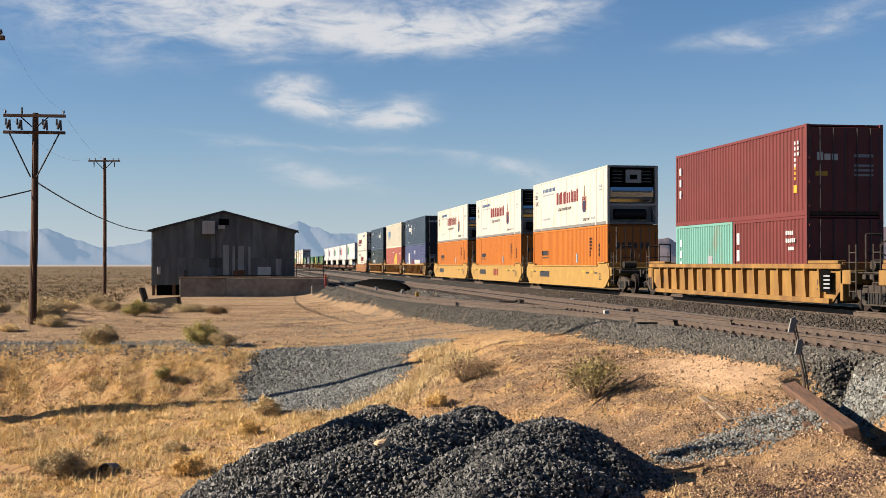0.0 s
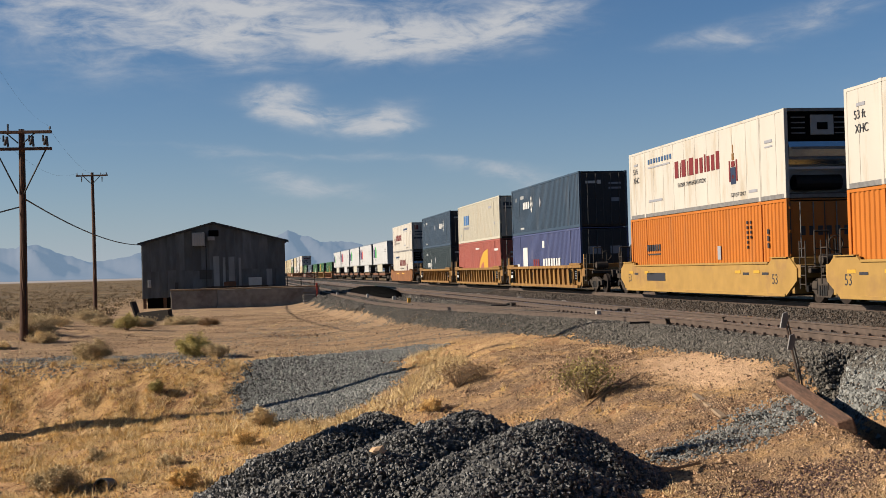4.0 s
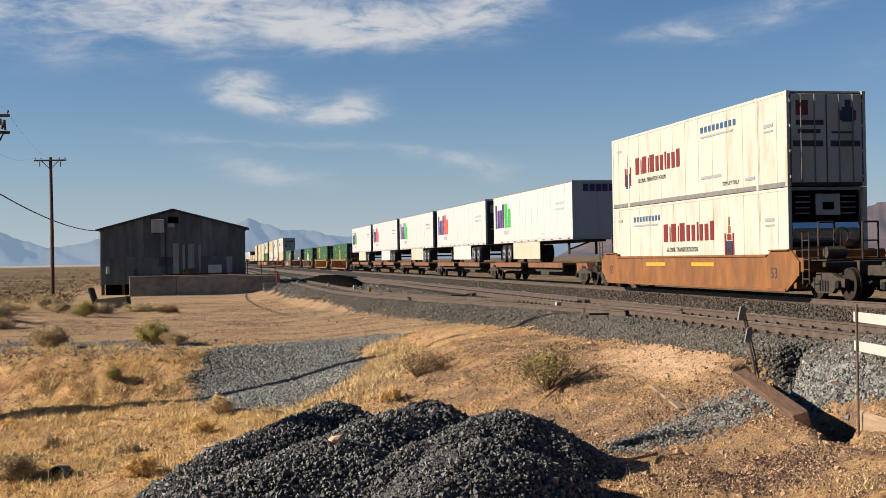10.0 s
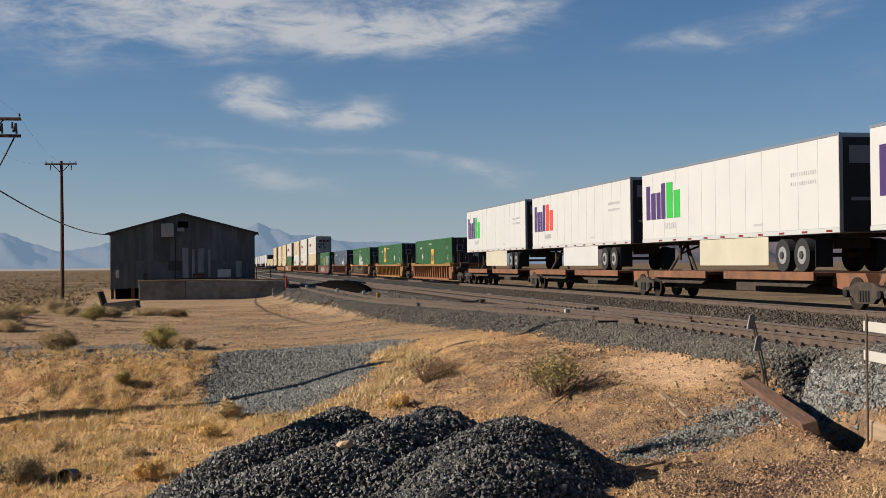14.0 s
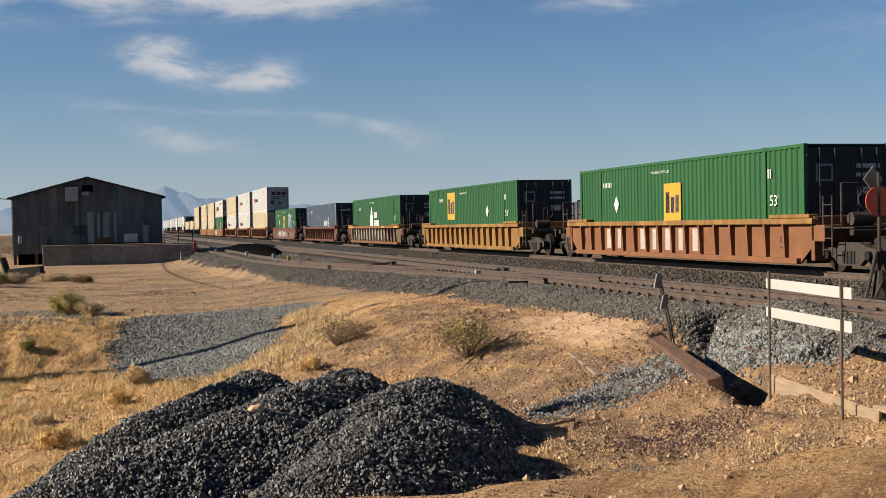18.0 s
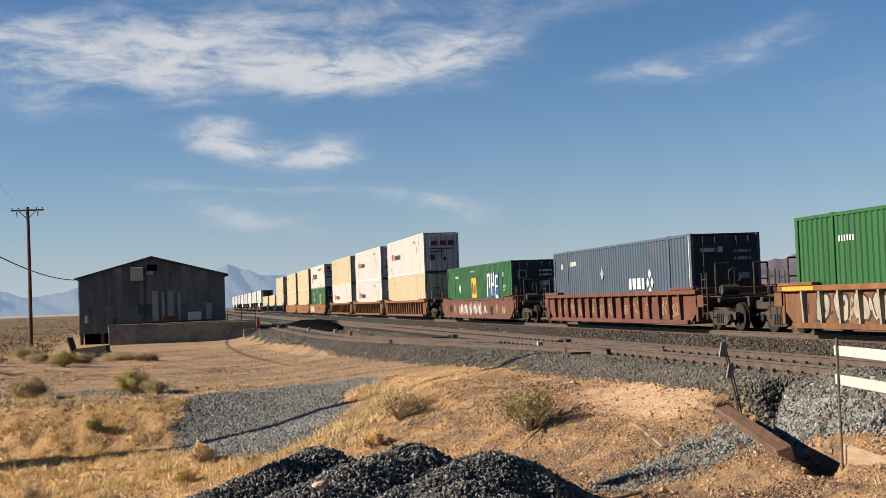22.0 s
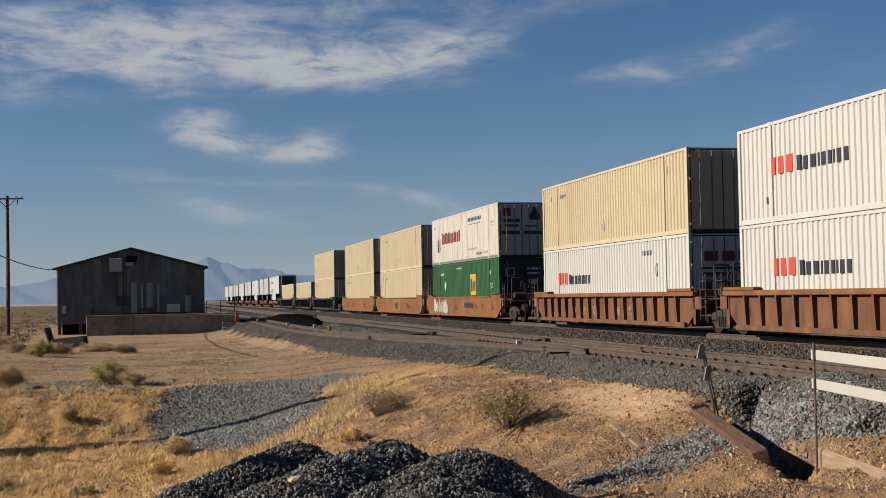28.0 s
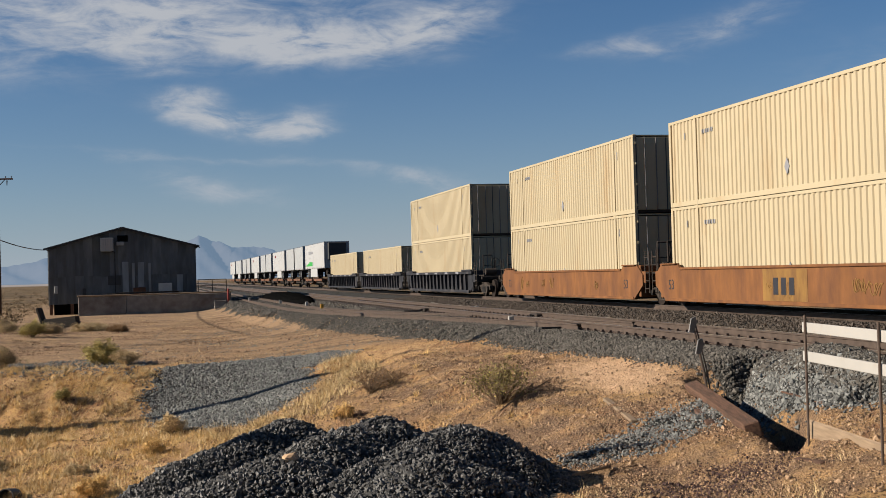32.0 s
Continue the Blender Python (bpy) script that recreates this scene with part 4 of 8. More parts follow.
    # a black block stands for the shade inside the open vent
    part("gable_vent", boxes((-0.38, 0.42, -0.06, 0.0, 5.5, 6.0)), "black_gap", shed, "dark open gable vent")
    part("vent_box", boxes((-0.45, 0.1, -0.35, -0.06, 5.2, 5.5), bevel=0.02), "grey_box", shed)
    part("conduit", rods(((-0.6, -0.05, 0.9), (-0.6, -0.05, 4.7), 0.025), ((-0.6, -0.05, 4.7), (-0.8, -0.05, 4.8), 0.025)), "iron", shed)
    # roof with its sheets proud of the walls
    for sx in (-1, 1):
        bm = bmesh.new()
        n = 40
        for i in range(n):
            t0, t1 = i / n, (i + 1) / n
            pr = []
            for t in (t0, t1):
                xx = sx * (w / 2 + 0.3) * t
                pr.append((xx, zr - (zr - ze) * abs(xx) / (w / 2) + (0.02 if i % 2 else 0.0)))
            prism(bm, [pr[0], pr[1], (pr[1][0], pr[1][1] + 0.05), (pr[0][0], pr[0][1] + 0.05)], "y", -0.35, depth + 0.3)
        part("roof_slope", bm, "sheet_iron", shed)
        part("barge_board", prism(bmesh.new(), [(0, zr - 0.02), (sx * (w / 2 + 0.32), ze - 0.11), (sx * (w / 2 + 0.32), ze + 0.03), (0, zr + 0.12)], "y", -0.40, -0.352), "trim_dark", shed)
    part("ridge_cap", boxes((-0.15, 0.15, -0.38, depth + 0.3, zr + 0.03, zr + 0.11)), "sheet_iron", shed)
    part("eave_light", rods(((w / 2 + 0.1, -0.2, ze - 0.05), (w / 2 + 0.35, -0.45, ze - 0.15), 0.03)), "iron", shed)
    # skirt: solid black block painted in for the crawl space's shade, with short posts
    part("crawl_space", boxes((-w / 2 + 0.35, w / 2 - 0.1, 0.35, depth - 0.2, -0.2, 0.74)), "black_gap", shed, "dark crawl space")
    for i in range(8):
        xx = -w / 2 + 0.15 + i * (w - 0.3) / 7
        part("footing_post", boxes((xx - 0.12, xx + 0.12, 0.12, 0.36, -0.4, 0.74)), "timber", shed)
    return shed


build_shed()


def build_dock():
    dock = thing("loading_dock", "stained concrete loading dock with a worn edge", "loading dock", by_track(96.4, 0.0, -1.0))
    part("dock_wall", boxes((-5.35, -1.9, 0, 4.7, -0.5, 1.28), bevel=0.03), "concrete", dock)
    part("dock_wall", boxes((-1.88, 5.9, 0.0, 4.7, -0.5, 1.26), bevel=0.03), "concrete", dock)
    part("dock_edge", boxes((-5.4, 5.95, -0.06, 0.35, 1.285, 1.40), bevel=0.02), "old_board", dock, "pale timber edge beam")
    part("corner_post", boxes((5.62, 5.76, -0.2, -0.07, -0.3, 1.6), bevel=0.015), "red_paint", dock, "short red marker post")
    part("dock_steps", boxes((4.6, 5.5, -0.7, -0.01, -0.3, 0.3), (4.6, 5.5, -0.36, -0.012, 0.301, 0.7), bevel=0.015), "concrete", dock)
    for i, xx in enumerate((3.6, 4.7, 5.8)):
        part("rail_post", rods(((xx, 4.2, 1.25), (xx, 4.2, 2.35), 0.03)), "iron", dock)
    part("handrail", rods(((3.6, 4.2, 2.33), (5.8, 4.2, 2.33), 0.025), ((3.6, 4.2, 1.85), (5.8, 4.2, 1.85), 0.02)), "iron", dock)
    for i in range(3):                               # rungs of the corner ladder
        part("ladder_rung", boxes((4.62, 5.35, -0.12, -0.061, 0.1 + 0.38 * i, 0.16 + 0.38 * i)), "old_board", dock)
    # made-up mound standing in for an unidentified black patch between the tracks
    mound_bm = bmesh.new()
    bmesh.ops.create_uvsphere(mound_bm, u_segments=40, v_segments=10, radius=1.0)
    for v in mound_bm.verts:
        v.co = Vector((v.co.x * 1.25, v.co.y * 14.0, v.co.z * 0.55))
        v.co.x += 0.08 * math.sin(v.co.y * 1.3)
    heap_dark = tagged(new("cinder_heap", mesh_of("cinder_heap", mound_bm, "black_gap")), "long low black mound between the tracks", "cinder heap")
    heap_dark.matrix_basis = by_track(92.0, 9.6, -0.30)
    pal = thing("timber_stack", "low stack of dark weathered boards on the dock", "lumber", by_track(97.0, -0.9, 0.42))
    for i in range(6):
        part("board", boxes((-2.4 + 0.22 * i, 2.6 + 0.17 * i, 0.1 + (i % 3) * 0.3, 0.34 + (i % 3) * 0.3, 0.06 * (i // 3), 0.055 + 0.06 * (i // 3))), "dark_wood", pal)
    return dock


build_dock()


# ---------------------------------------------------------------- utility poles and wires
def build_pole(name, x, y, base, top, lean, arms, label, braces=True, girth=0.165):
    h = top - base
    pole = thing(name, label, "utility pole", pose(x, y, base, 0, lean, 0), group="utility poles")
    bm = tube([((0.03 * math.sin(3 * t), 0.02 * math.sin(5 * t), -0.6 + (h + 0.6) * t), girth - 0.05 * t) for t in [k / 8 for k in range(9)]], 12)
    part("shaft", bm, "pole_wood", pole)
    for zt, half, units in arms:
        arm = part("crossarm", boxes((-half, half, -0.18, -0.07, h - zt - 0.06, h - zt + 0.06), bevel=0.012), "pole_wood", pole)
        for u in units:
            part("insulator", rods(((u, -0.125, h - zt + 0.05), (u, -0.125, h - zt + 0.14), 0.02), ((u, -0.125, h - zt + 0.12), (u, -0.125, h - zt + 0.22), 0.055, 0.03)), "porcelain", arm)
    if braces:
        zt, half, _ = arms[-1]
        for sx in (-1, 1):
            part("brace", rods(((sx * half * 0.8, -0.12, h - zt - 0.05), (sx * 0.12, -0.12, h - zt - 1.75), 0.03)), "iron", pole)
    return pole


p1 = build_pole("utility_pole", -16.2, 49.0, -1.2, 7.35, 0.8, [(0.12, 1.22, (-1.15, 1.15)), (0.78, 1.22, ())], "brown wooden utility pole with two crossarms and cutouts")
for i, u in enumerate((-1.0, -0.55, 0.45, 1.0)):
    part("fuse_cutout", rods(((u - 0.06, -0.2, 7.9), (u + 0.02, -0.2, 8.15), 0.05, 0.07), ((u + 0.08, -0.2, 7.85), (u + 0.03, -0.2, 8.25), 0.045, 0.06), ((u - 0.1, -0.2, 8.05), (u - 0.1, -0.2, 8.3), 0.04)), "porcelain", p1, "dark fuse cutout")
part("arm_strut", rods(((-0.6, -0.12, 8.43), (-0.1, -0.12, 8.0), 0.025), ((0.6, -0.12, 8.43), (0.1, -0.12, 8.0), 0.025)), "iron", p1)
part("pole_top_pin", rods(((-0.5, -0.12, 8.45), (-0.5, -0.12, 8.75), 0.04)), "porcelain", p1)
part("ground_wire", rods(((0.14, -0.1, 0.5), (0.12, -0.1, 7.6), 0.015)), "iron", p1)
p2 = build_pole("utility_pole", -26.7, 98.0, -1.2, 9.75, 0.0, [(0.25, 1.25, (-1.15, -0.7, 0.7, 1.15))], "tall brown wooden utility pole with one crossarm", braces=False)
for sx in (-1, 1):
    part("arm_strut", rods(((sx * 0.65, -0.12, 10.65), (sx * 0.1, -0.12, 10.1), 0.03)), "iron", p2)
    part("hanging_insulator", rods(((sx * 0.8, -0.12, 10.6), (sx * 0.8, -0.12, 10.2), 0.05, 0.03)), "porcelain", p2)
# two poles beyond the edge of the view whose shadows cross the wash
build_pole("utility_pole", -12.75, 32.8, -2.75, 7.6, 0.0, [(0.25, 1.2, (-1.1, 1.1))], "brown wooden utility pole beside the wash", braces=False, girth=0.28)
build_pole("utility_pole", -11.5, 15.7, float(ground_height(-11.5, 15.7)), 5.9, 0.0, [(0.25, 0.5, (-0.4, 0.4))], "slim wooden utility pole near the heaps", braces=False, girth=0.17)


def wire(name, a, b, sag, label, r=0.02, n=24):
    a, b = Vector(a), Vector(b)
    bm = tube([(a.lerp(b, k / n) - Vector((0, 0, sag * 4 * k / n * (1 - k / n))), r) for k in range(n + 1)], 5)
    return tagged(new(name, mesh_of(name, bm, "wire")), label, "cable")


wire("service_cable", (-16.0, 49.0, 4.6), (-23.0, 99.6, 4.0), 0.55, "black service cable sagging to the shed", 0.03)
wire("service_cable", (-16.2, 49.0, 4.3), (-40.0, 40.0, 3.6), 1.6, "black cable sagging between poles", 0.028)
for u in (-1.15, 1.15):
    wire("power_line", (-16.2 + u, 48.9, 7.5), (-26.7 + u, 97.9, 9.75), 0.9, "thin overhead power line", 0.0035)
    wire("power_line", (-16.2 + u, 48.9, 7.5), (-12.75 + u, 33.0, 7.4), 0.3, "thin overhead power line", 0.002)


# ---------------------------------------------------------------- stones, heaps and plants
def heap(i):
    (ax, ay, _), (bx, by, _), _, _ = PILES[i]
    n = 60
    g = np.linspace(-3.2, 3.2, n)
    X, Y = np.meshgrid((ax + bx) / 2 + g, (ay + by) / 2 + g)
    Z = ridge_height(i, X, Y) + 0.05 * ripple(X, Y, 0.9, 30 + i) - 0.06
    Z = np.where(Z < ground_height(X, Y) - 0.25, ground_height(X, Y) - 0.25, Z)
    idx = np.arange(n * n).reshape(n, n)
    f = np.stack([idx[:-1, :-1], idx[:-1, 1:], idx[1:, 1:], idx[1:, :-1]], -1).reshape(-1, 4)
    h = tagged(new("gravel_heap", fast_mesh("gravel_heap", np.stack([X, Y, Z], -1).reshape(-1, 3), f, "dark_ballast", True)),
               "heap of dark broken ballast stone beside the wash", "gravel heap", "tipped heaps")
    rr = np.random.RandomState(50 + i)
    SX, SY = (ax + bx) / 2 + rr.uniform(-3.2, 3.2, 68000), (ay + by) / 2 + rr.uniform(-3.2, 3.2, 68000)
    own = ridge_height(i, SX, SY)
    ok = (own >= pile_height(SX, SY) - 0.02) & (own > ground_height(SX, SY) - 0.06)
    SX, SY, own = SX[ok], SY[ok], own[ok] + 0.05 * ripple(SX[ok], SY[ok], 0.9, 30 + i)
    st = new("loose_ballast", stone_mesh("loose_ballast", SX, SY, own + rr.uniform(-0.045, 0.02, len(SX)), 0.039, "dark_ballast", 60 + i))
    st.parent = h
    tagged(st, kind="stuff")


for i in range(len(PILES)):
    heap(i)


def pale_rock():
    bm = bmesh.new()
    bmesh.ops.create_icosphere(bm, subdivisions=2, radius=0.5)
    for v in bm.verts:
        v.co = Vector((v.co.x * 0.20, v.co.y * 0.16, v.co.z * 0.11)) * (1 + 0.35 * noise.noise(v.co * 3.1))
    ob = tagged(new("pale_rock", mesh_of("pale_rock", bm, "tan_stone")), "single pale rock on the dark heap", "rock")
    ob.matrix_basis = pose(-0.66, 13.55, float(pile_height(-0.66, 13.55)) + 0.03, 8, -6, 30)


pale_rock()


def along(n, s0, s1, p0, p1, seed, power=1.0, swing=False):
    r = np.random.RandomState(seed)
    s, p = s0 + (s1 - s0) * r.uniform(0, 1, n) ** power, r.uniform(p0, p1, n)
    if swing:
        low = shoulder_edge(s) + 0.10 * np.sin(s * 1.9) * np.sin(s * 0.83 + 1) + r.normal(-0.05, 0.10, n)
        p = low + (p1 - low) * (p - p0) / (p1 - p0)
    return -s * SH + p * CH, s * CH + p * SH


def track_stones(name, n, s0, s1, p0, p1, size, seed, power=1.0, lift=0.0, swing=False, mat="ballast"):
    X, Y = along(n, s0, s1, p0, p1, seed, power, swing)
    tagged(new(name, stone_mesh(name, X, Y, ground_height(X, Y) + 0.015 + lift, size, mat, seed)), "grey broken ballast stone along the tracks", "gravel", kind="stuff")


track_stones("shoulder_ballast", 62000, 12, 58, 8.6, 10.6, 0.049, 71, 1.5, 0.0, True, "shoulder_stone")
track_stones("shoulder_ballast", 16000, 58, 130, 8.5, 10.6, 0.085, 72, 1.3, 0.0, True, "shoulder_stone")
track_stones("middle_ballast", 22000, 18, 80, 12.8, 17.4, 0.062, 73, 1.2, 0.03, mat="track_ballast")
track_stones("middle_ballast", 9000, 14, 60, 10.4, 12.8, 0.06, 74, 1.2, -0.02, mat="track_ballast")
stones_on_ground("gravel_patch", 62000, (-8.2, 1.2, 28.5, 39.0), 75, 0.05, "ballast", "grey gravel spread down the bank", lambda X, Y: patch_mask(X, Y) * 1.6 - 0.4)
stones_on_ground("gravel_patch", 30000, (-22, -6, 35.6, 41.5), 76, 0.05, "ballast", "thin grey gravel along the yard edge", lambda X, Y: np.clip(0.5 + 1.2 * ellipse(X, Y, -13, 38.0, 7.5, 2.0, 0) + 0.7 * ripple(X, Y, 2.0, 41), 0, 1) * 0.5)
stones_on_ground("gravel_slope", 42000, (4.6, 11, 15.5, 24), 77, 0.049, "ballast", "pale grey gravel tipped down beside the tracks", lambda X, Y: cone_mask(X, Y) * 1.5 - 0.3)
stones_on_ground("gravel_run", 24000, (2.2, 7.5, 15, 21), 78, 0.038, "ballast", "grey gravel washed down the bank", lambda X, Y: np.clip(0.5 + 1.4 * ellipse(X, Y, 4.75, 17.65, 2.5, 0.75, 37) + 0.3 * ripple(X, Y, 0.7, 53), 0, 1) - 0.15)
stones_on_ground("gravel_run", 12000, (2.2, 7.5, 14, 21), 91, 0.034, "brown_stone", "brown stones mixed into the washed gravel", lambda X, Y: np.clip(0.45 + 1.2 * ellipse(X, Y, 4.7, 17.6, 2.3, 0.95, 37), 0, 0.8), True)


def bare_bank(X, Y):
    return smooth(-1, 3.0, X * CH + Y * SH) * (1 - np.clip(1.4 * stone_mask(X, Y), 0, 1)) * (1 - 0.85 * sand_face(X, Y))


stones_on_ground("bank_stones", 75000, (-1.5, 8.0, 10.5, 32), 79, 0.027, "tan_stone", "small tan stones on the bare bank", lambda X, Y: bare_bank(X, Y) * np.clip(0.7 + 1.2 * ripple(X, Y, 2.5, 42), 0.15, 1), True)
stones_on_ground("bank_stones", 60000, (-1.5, 8.0, 10.5, 32), 82, 0.033, "brown_stone", "brown broken stone littering the bare bank", lambda X, Y: bare_bank(X, Y) * np.clip(0.55 + 1.4 * ripple(X, Y, 3.0, 43), 0.15, 1), True)
stones_on_ground("bank_stones", 4200, (-2, 7.5, 11.5, 33), 80, 0.046, "tan_stone", "larger pale stones on the bare bank", lambda X, Y: bare_bank(X, Y) * 0.7)
stones_on_ground("near_stones", 26000, (-3.5, 7.5, 5.5, 12.5), 86, 0.012, "tan_stone", "fine tan grit on the near bank", lambda X, Y: np.clip(0.55 + ripple(X, Y, 1.2, 47), 0.1, 1), True)
stones_on_ground("near_stones", 26000, (-3.5, 7.5, 5.5, 13.5), 87, 0.014, "brown_stone", "brown grit on the near bank", lambda X, Y: np.clip(0.5 + 1.3 * ripple(X, Y, 1.6, 48), 0.1, 1), True)
stones_on_ground("bank_stones", 7000, (2.8, 5.6, 13.0, 15.4), 89, 0.024, "dark_grit", "dark purplish grit washed over the bank", lambda X, Y: np.clip(0.55 + 1.1 * ellipse(X, Y, 4.15, 14.2, 0.9, 0.5, 20) + 0.5 * ripple(X, Y, 0.8, 49), 0, 1))
stones_on_ground("bank_stones", 3500, (2.4, 5.2, 12.2, 13.6), 90, 0.025, "ballast", "thin streak of grey gravel on the bank", lambda X, Y: np.clip(0.4 + 1.2 * ellipse(X, Y, 3.35, 12.6, 0.8, 0.3, 12) + 0.5 * ripple(X, Y, 0.7, 50), 0, 1))
stones_on_ground("near_stones", 380, (-3.5, 7.5, 6, 13), 88, 0.034, "tan_stone", "larger pale stones on the near bank", lambda X, Y: 0.8 + 0 * X)
stones_on_ground("wash_stones", 26000, (-16, 1, 20, 37), 83, 0.04, "brown_stone", "brown pebbles and clods in the dry wash", lambda X, Y: np.clip(0.5 + 1.3 * ripple(X, Y, 2.2, 44), 0, 1) * (1 - np.clip(1.5 * stone_mask(X, Y), 0, 1)), True)
stones_on_ground("yard_stones", 22000, (-22, 3, 37.5, 75), 81, 0.04, "tan_stone", "small stones on the yard", lambda X, Y: 0.7 + 0 * X, True)
stones_on_ground("yard_stones", 56000, (-20, 4, 37.5, 78), 84, 0.05, "brown_stone", "dark gravel trodden into the yard", lambda X, Y: np.clip(0.15 + 1.6 * ripple(X * 0.35, Y, 3.0, 45), 0.06, 1) * (1 - stone_mask(X, Y)), True)

stones_on_ground("yard_gravel", 16000, (-9, 6, 38, 60), 85, 0.045, "ballast", "grey gravel thinly scattered over the yard", lambda X, Y: np.clip(0.1 + 1.8 * ripple(X * 0.3, Y, 2.2, 46), 0.03, 0.9) * (1 - stone_mask(X, Y)), True)


def blades(name, X, Y, Z, height, width, mat, seed, lean=0.5):
    r = np.random.RandomState(seed)
    n = len(X)
    h = height * r.lognormal(-0.1, 0.35, n)
    a, b = r.uniform(0, 6.283, n), r.uniform(0, 6.283, n)
    w = width * 0.5 * r.uniform(0.6, 1.3, n)
    base = np.stack([X, Y, Z], -1)
    side = np.stack([np.cos(a) * w, np.sin(a) * w, np.zeros(n)], -1)
    tip = base + np.stack([np.cos(b) * h * lean * r.uniform(0.1, 1.3, n), np.sin(b) * h * lean * r.uniform(0.1, 1.3, n), h * r.uniform(0.6, 1, n)], -1)
    v = np.stack([base - side, base + side, tip], 1).reshape(-1, 3)
    return fast_mesh(name, v, np.arange(3 * n).reshape(n, 3), mat)


def grass(name, n, box4, seed, height, mat, label, keep, clump=0.10, per=14, wide=0.016, lean=0.9):
    r = np.random.RandomState(seed)
    X, Y = scatter(n, box4, seed, keep)
    X = np.repeat(X, per) + r.normal(0, clump, len(X) * per)
    Y = np.repeat(Y, per) + r.normal(0, clump, len(Y) * per)
    return tagged(new(name, blades(name, X, Y, ground_height(X, Y) - 0.02, height, wide, mat, seed, lean)), label, "grass", kind="stuff")


def grassy(X, Y):
    p = X * CH + Y * SH
    bare = 0.45 + 1.3 * ripple(X, Y, 3.0, 12) + 0.7 * ripple(X + Y, Y - X, 0.9, 13)
    return np.clip((1 - smooth(0.5, 4.5, p)) * (1 - smooth(36.0, 38.5, Y)) * bare, 0, 1) * (1 - np.clip(1.6 * stone_mask(X, Y), 0, 1)) + 0.04 * (1 - smooth(4, 8, p)) * (stone_mask(X, Y) < 0.3)


grass("dry_grass", 21000, (-17, 5, 20, 38.0), 91, 0.085, "dry_grass", "golden dry grass on the bank and in the wash", grassy, 0.12, 12)
grass("dry_grass", 16000, (-17, 4, 20, 38.0), 92, 0.11, "pale_grass", "straw-coloured dry grass tufts", lambda X, Y: grassy(X, Y) * 0.8, 0.08, 12)
grass("dry_grass", 4200, (-16, 3, 21, 37.5), 96, 0.18, "dry_grass", "taller golden tufts", lambda X, Y: grassy(X, Y) * 0.8, 0.05, 22, 0.014, 0.7)
grass("dry_grass", 3200, (-4.5, 2.0, 27, 37), 93, 0.2, "pale_grass", "golden dry grass along the gravel edge", lambda X, Y: np.clip(1 - np.abs(ellipse(X, Y, -2.9, 33.6, 2.9, 5.0, 12.5)) * 4, 0, 1) * (patch_mask(X, Y) < 0.3) * (X > -3.5), 0.07, 20, 0.014)
grass("dry_grass", 9000, (-17, 0, 24, 37.5), 97, 0.2, "pale_grass", "straw grass leaning in rows down the bank", lambda X, Y: grassy(X, Y) * np.clip(4 * ripple(X + 0.55 * Y, 0.3 * (Y - 0.55 * X), 0.9, 18), 0, 1), 0.05, 18, 0.014, 0.8)
grass("dead_weeds", 4200, (-16, 4, 21, 37.5), 98, 0.07, "twig", "dark dead weeds scattered over the bank", lambda X, Y: (1 - np.clip(1.5 * stone_mask(X, Y), 0, 1)) * np.clip(0.4 + ripple(X, Y, 1.6, 19), 0, 1), 0.06, 9, 0.014, 1.0)
grass("yard_grass", 3600, (-26, 4, 38, 90), 94, 0.09, "pale_grass", "sparse dry grass on the yard", lambda X, Y: np.clip(0.2 + 0.9 * ripple(X * 0.5, Y, 6, 15), 0, 1) * (1 - smooth(6.5, 9, X * CH + Y * SH)), 0.12, 9, 0.02)
grass("near_grass", 900, (-3.5, 7.5, 6.0, 12.0), 101, 0.06, "pale_grass", "short dry grass on the near bank", lambda X, Y: np.clip(0.1 + 1.2 * ripple(X, Y, 1.4, 55), 0, 1), 0.05, 12, 0.006)
grass("near_grass", 260, (2.2, 6.0, 8.5, 14.0), 102, 0.16, "pale_grass", "straw tufts on the near bank", lambda X, Y: np.clip(0.1 + 1.2 * ripple(X, Y, 1.8, 56), 0, 1), 0.04, 22, 0.007, 0.7)
grass("near_grass", 420, (2.5, 7.5, 10.5, 15.0), 95, 0.07, "pale_grass", "thin dry grass near the fence", lambda X, Y: np.clip(0.2 + ripple(X, Y, 2, 16), 0, 1), 0.08, 14, 0.008)


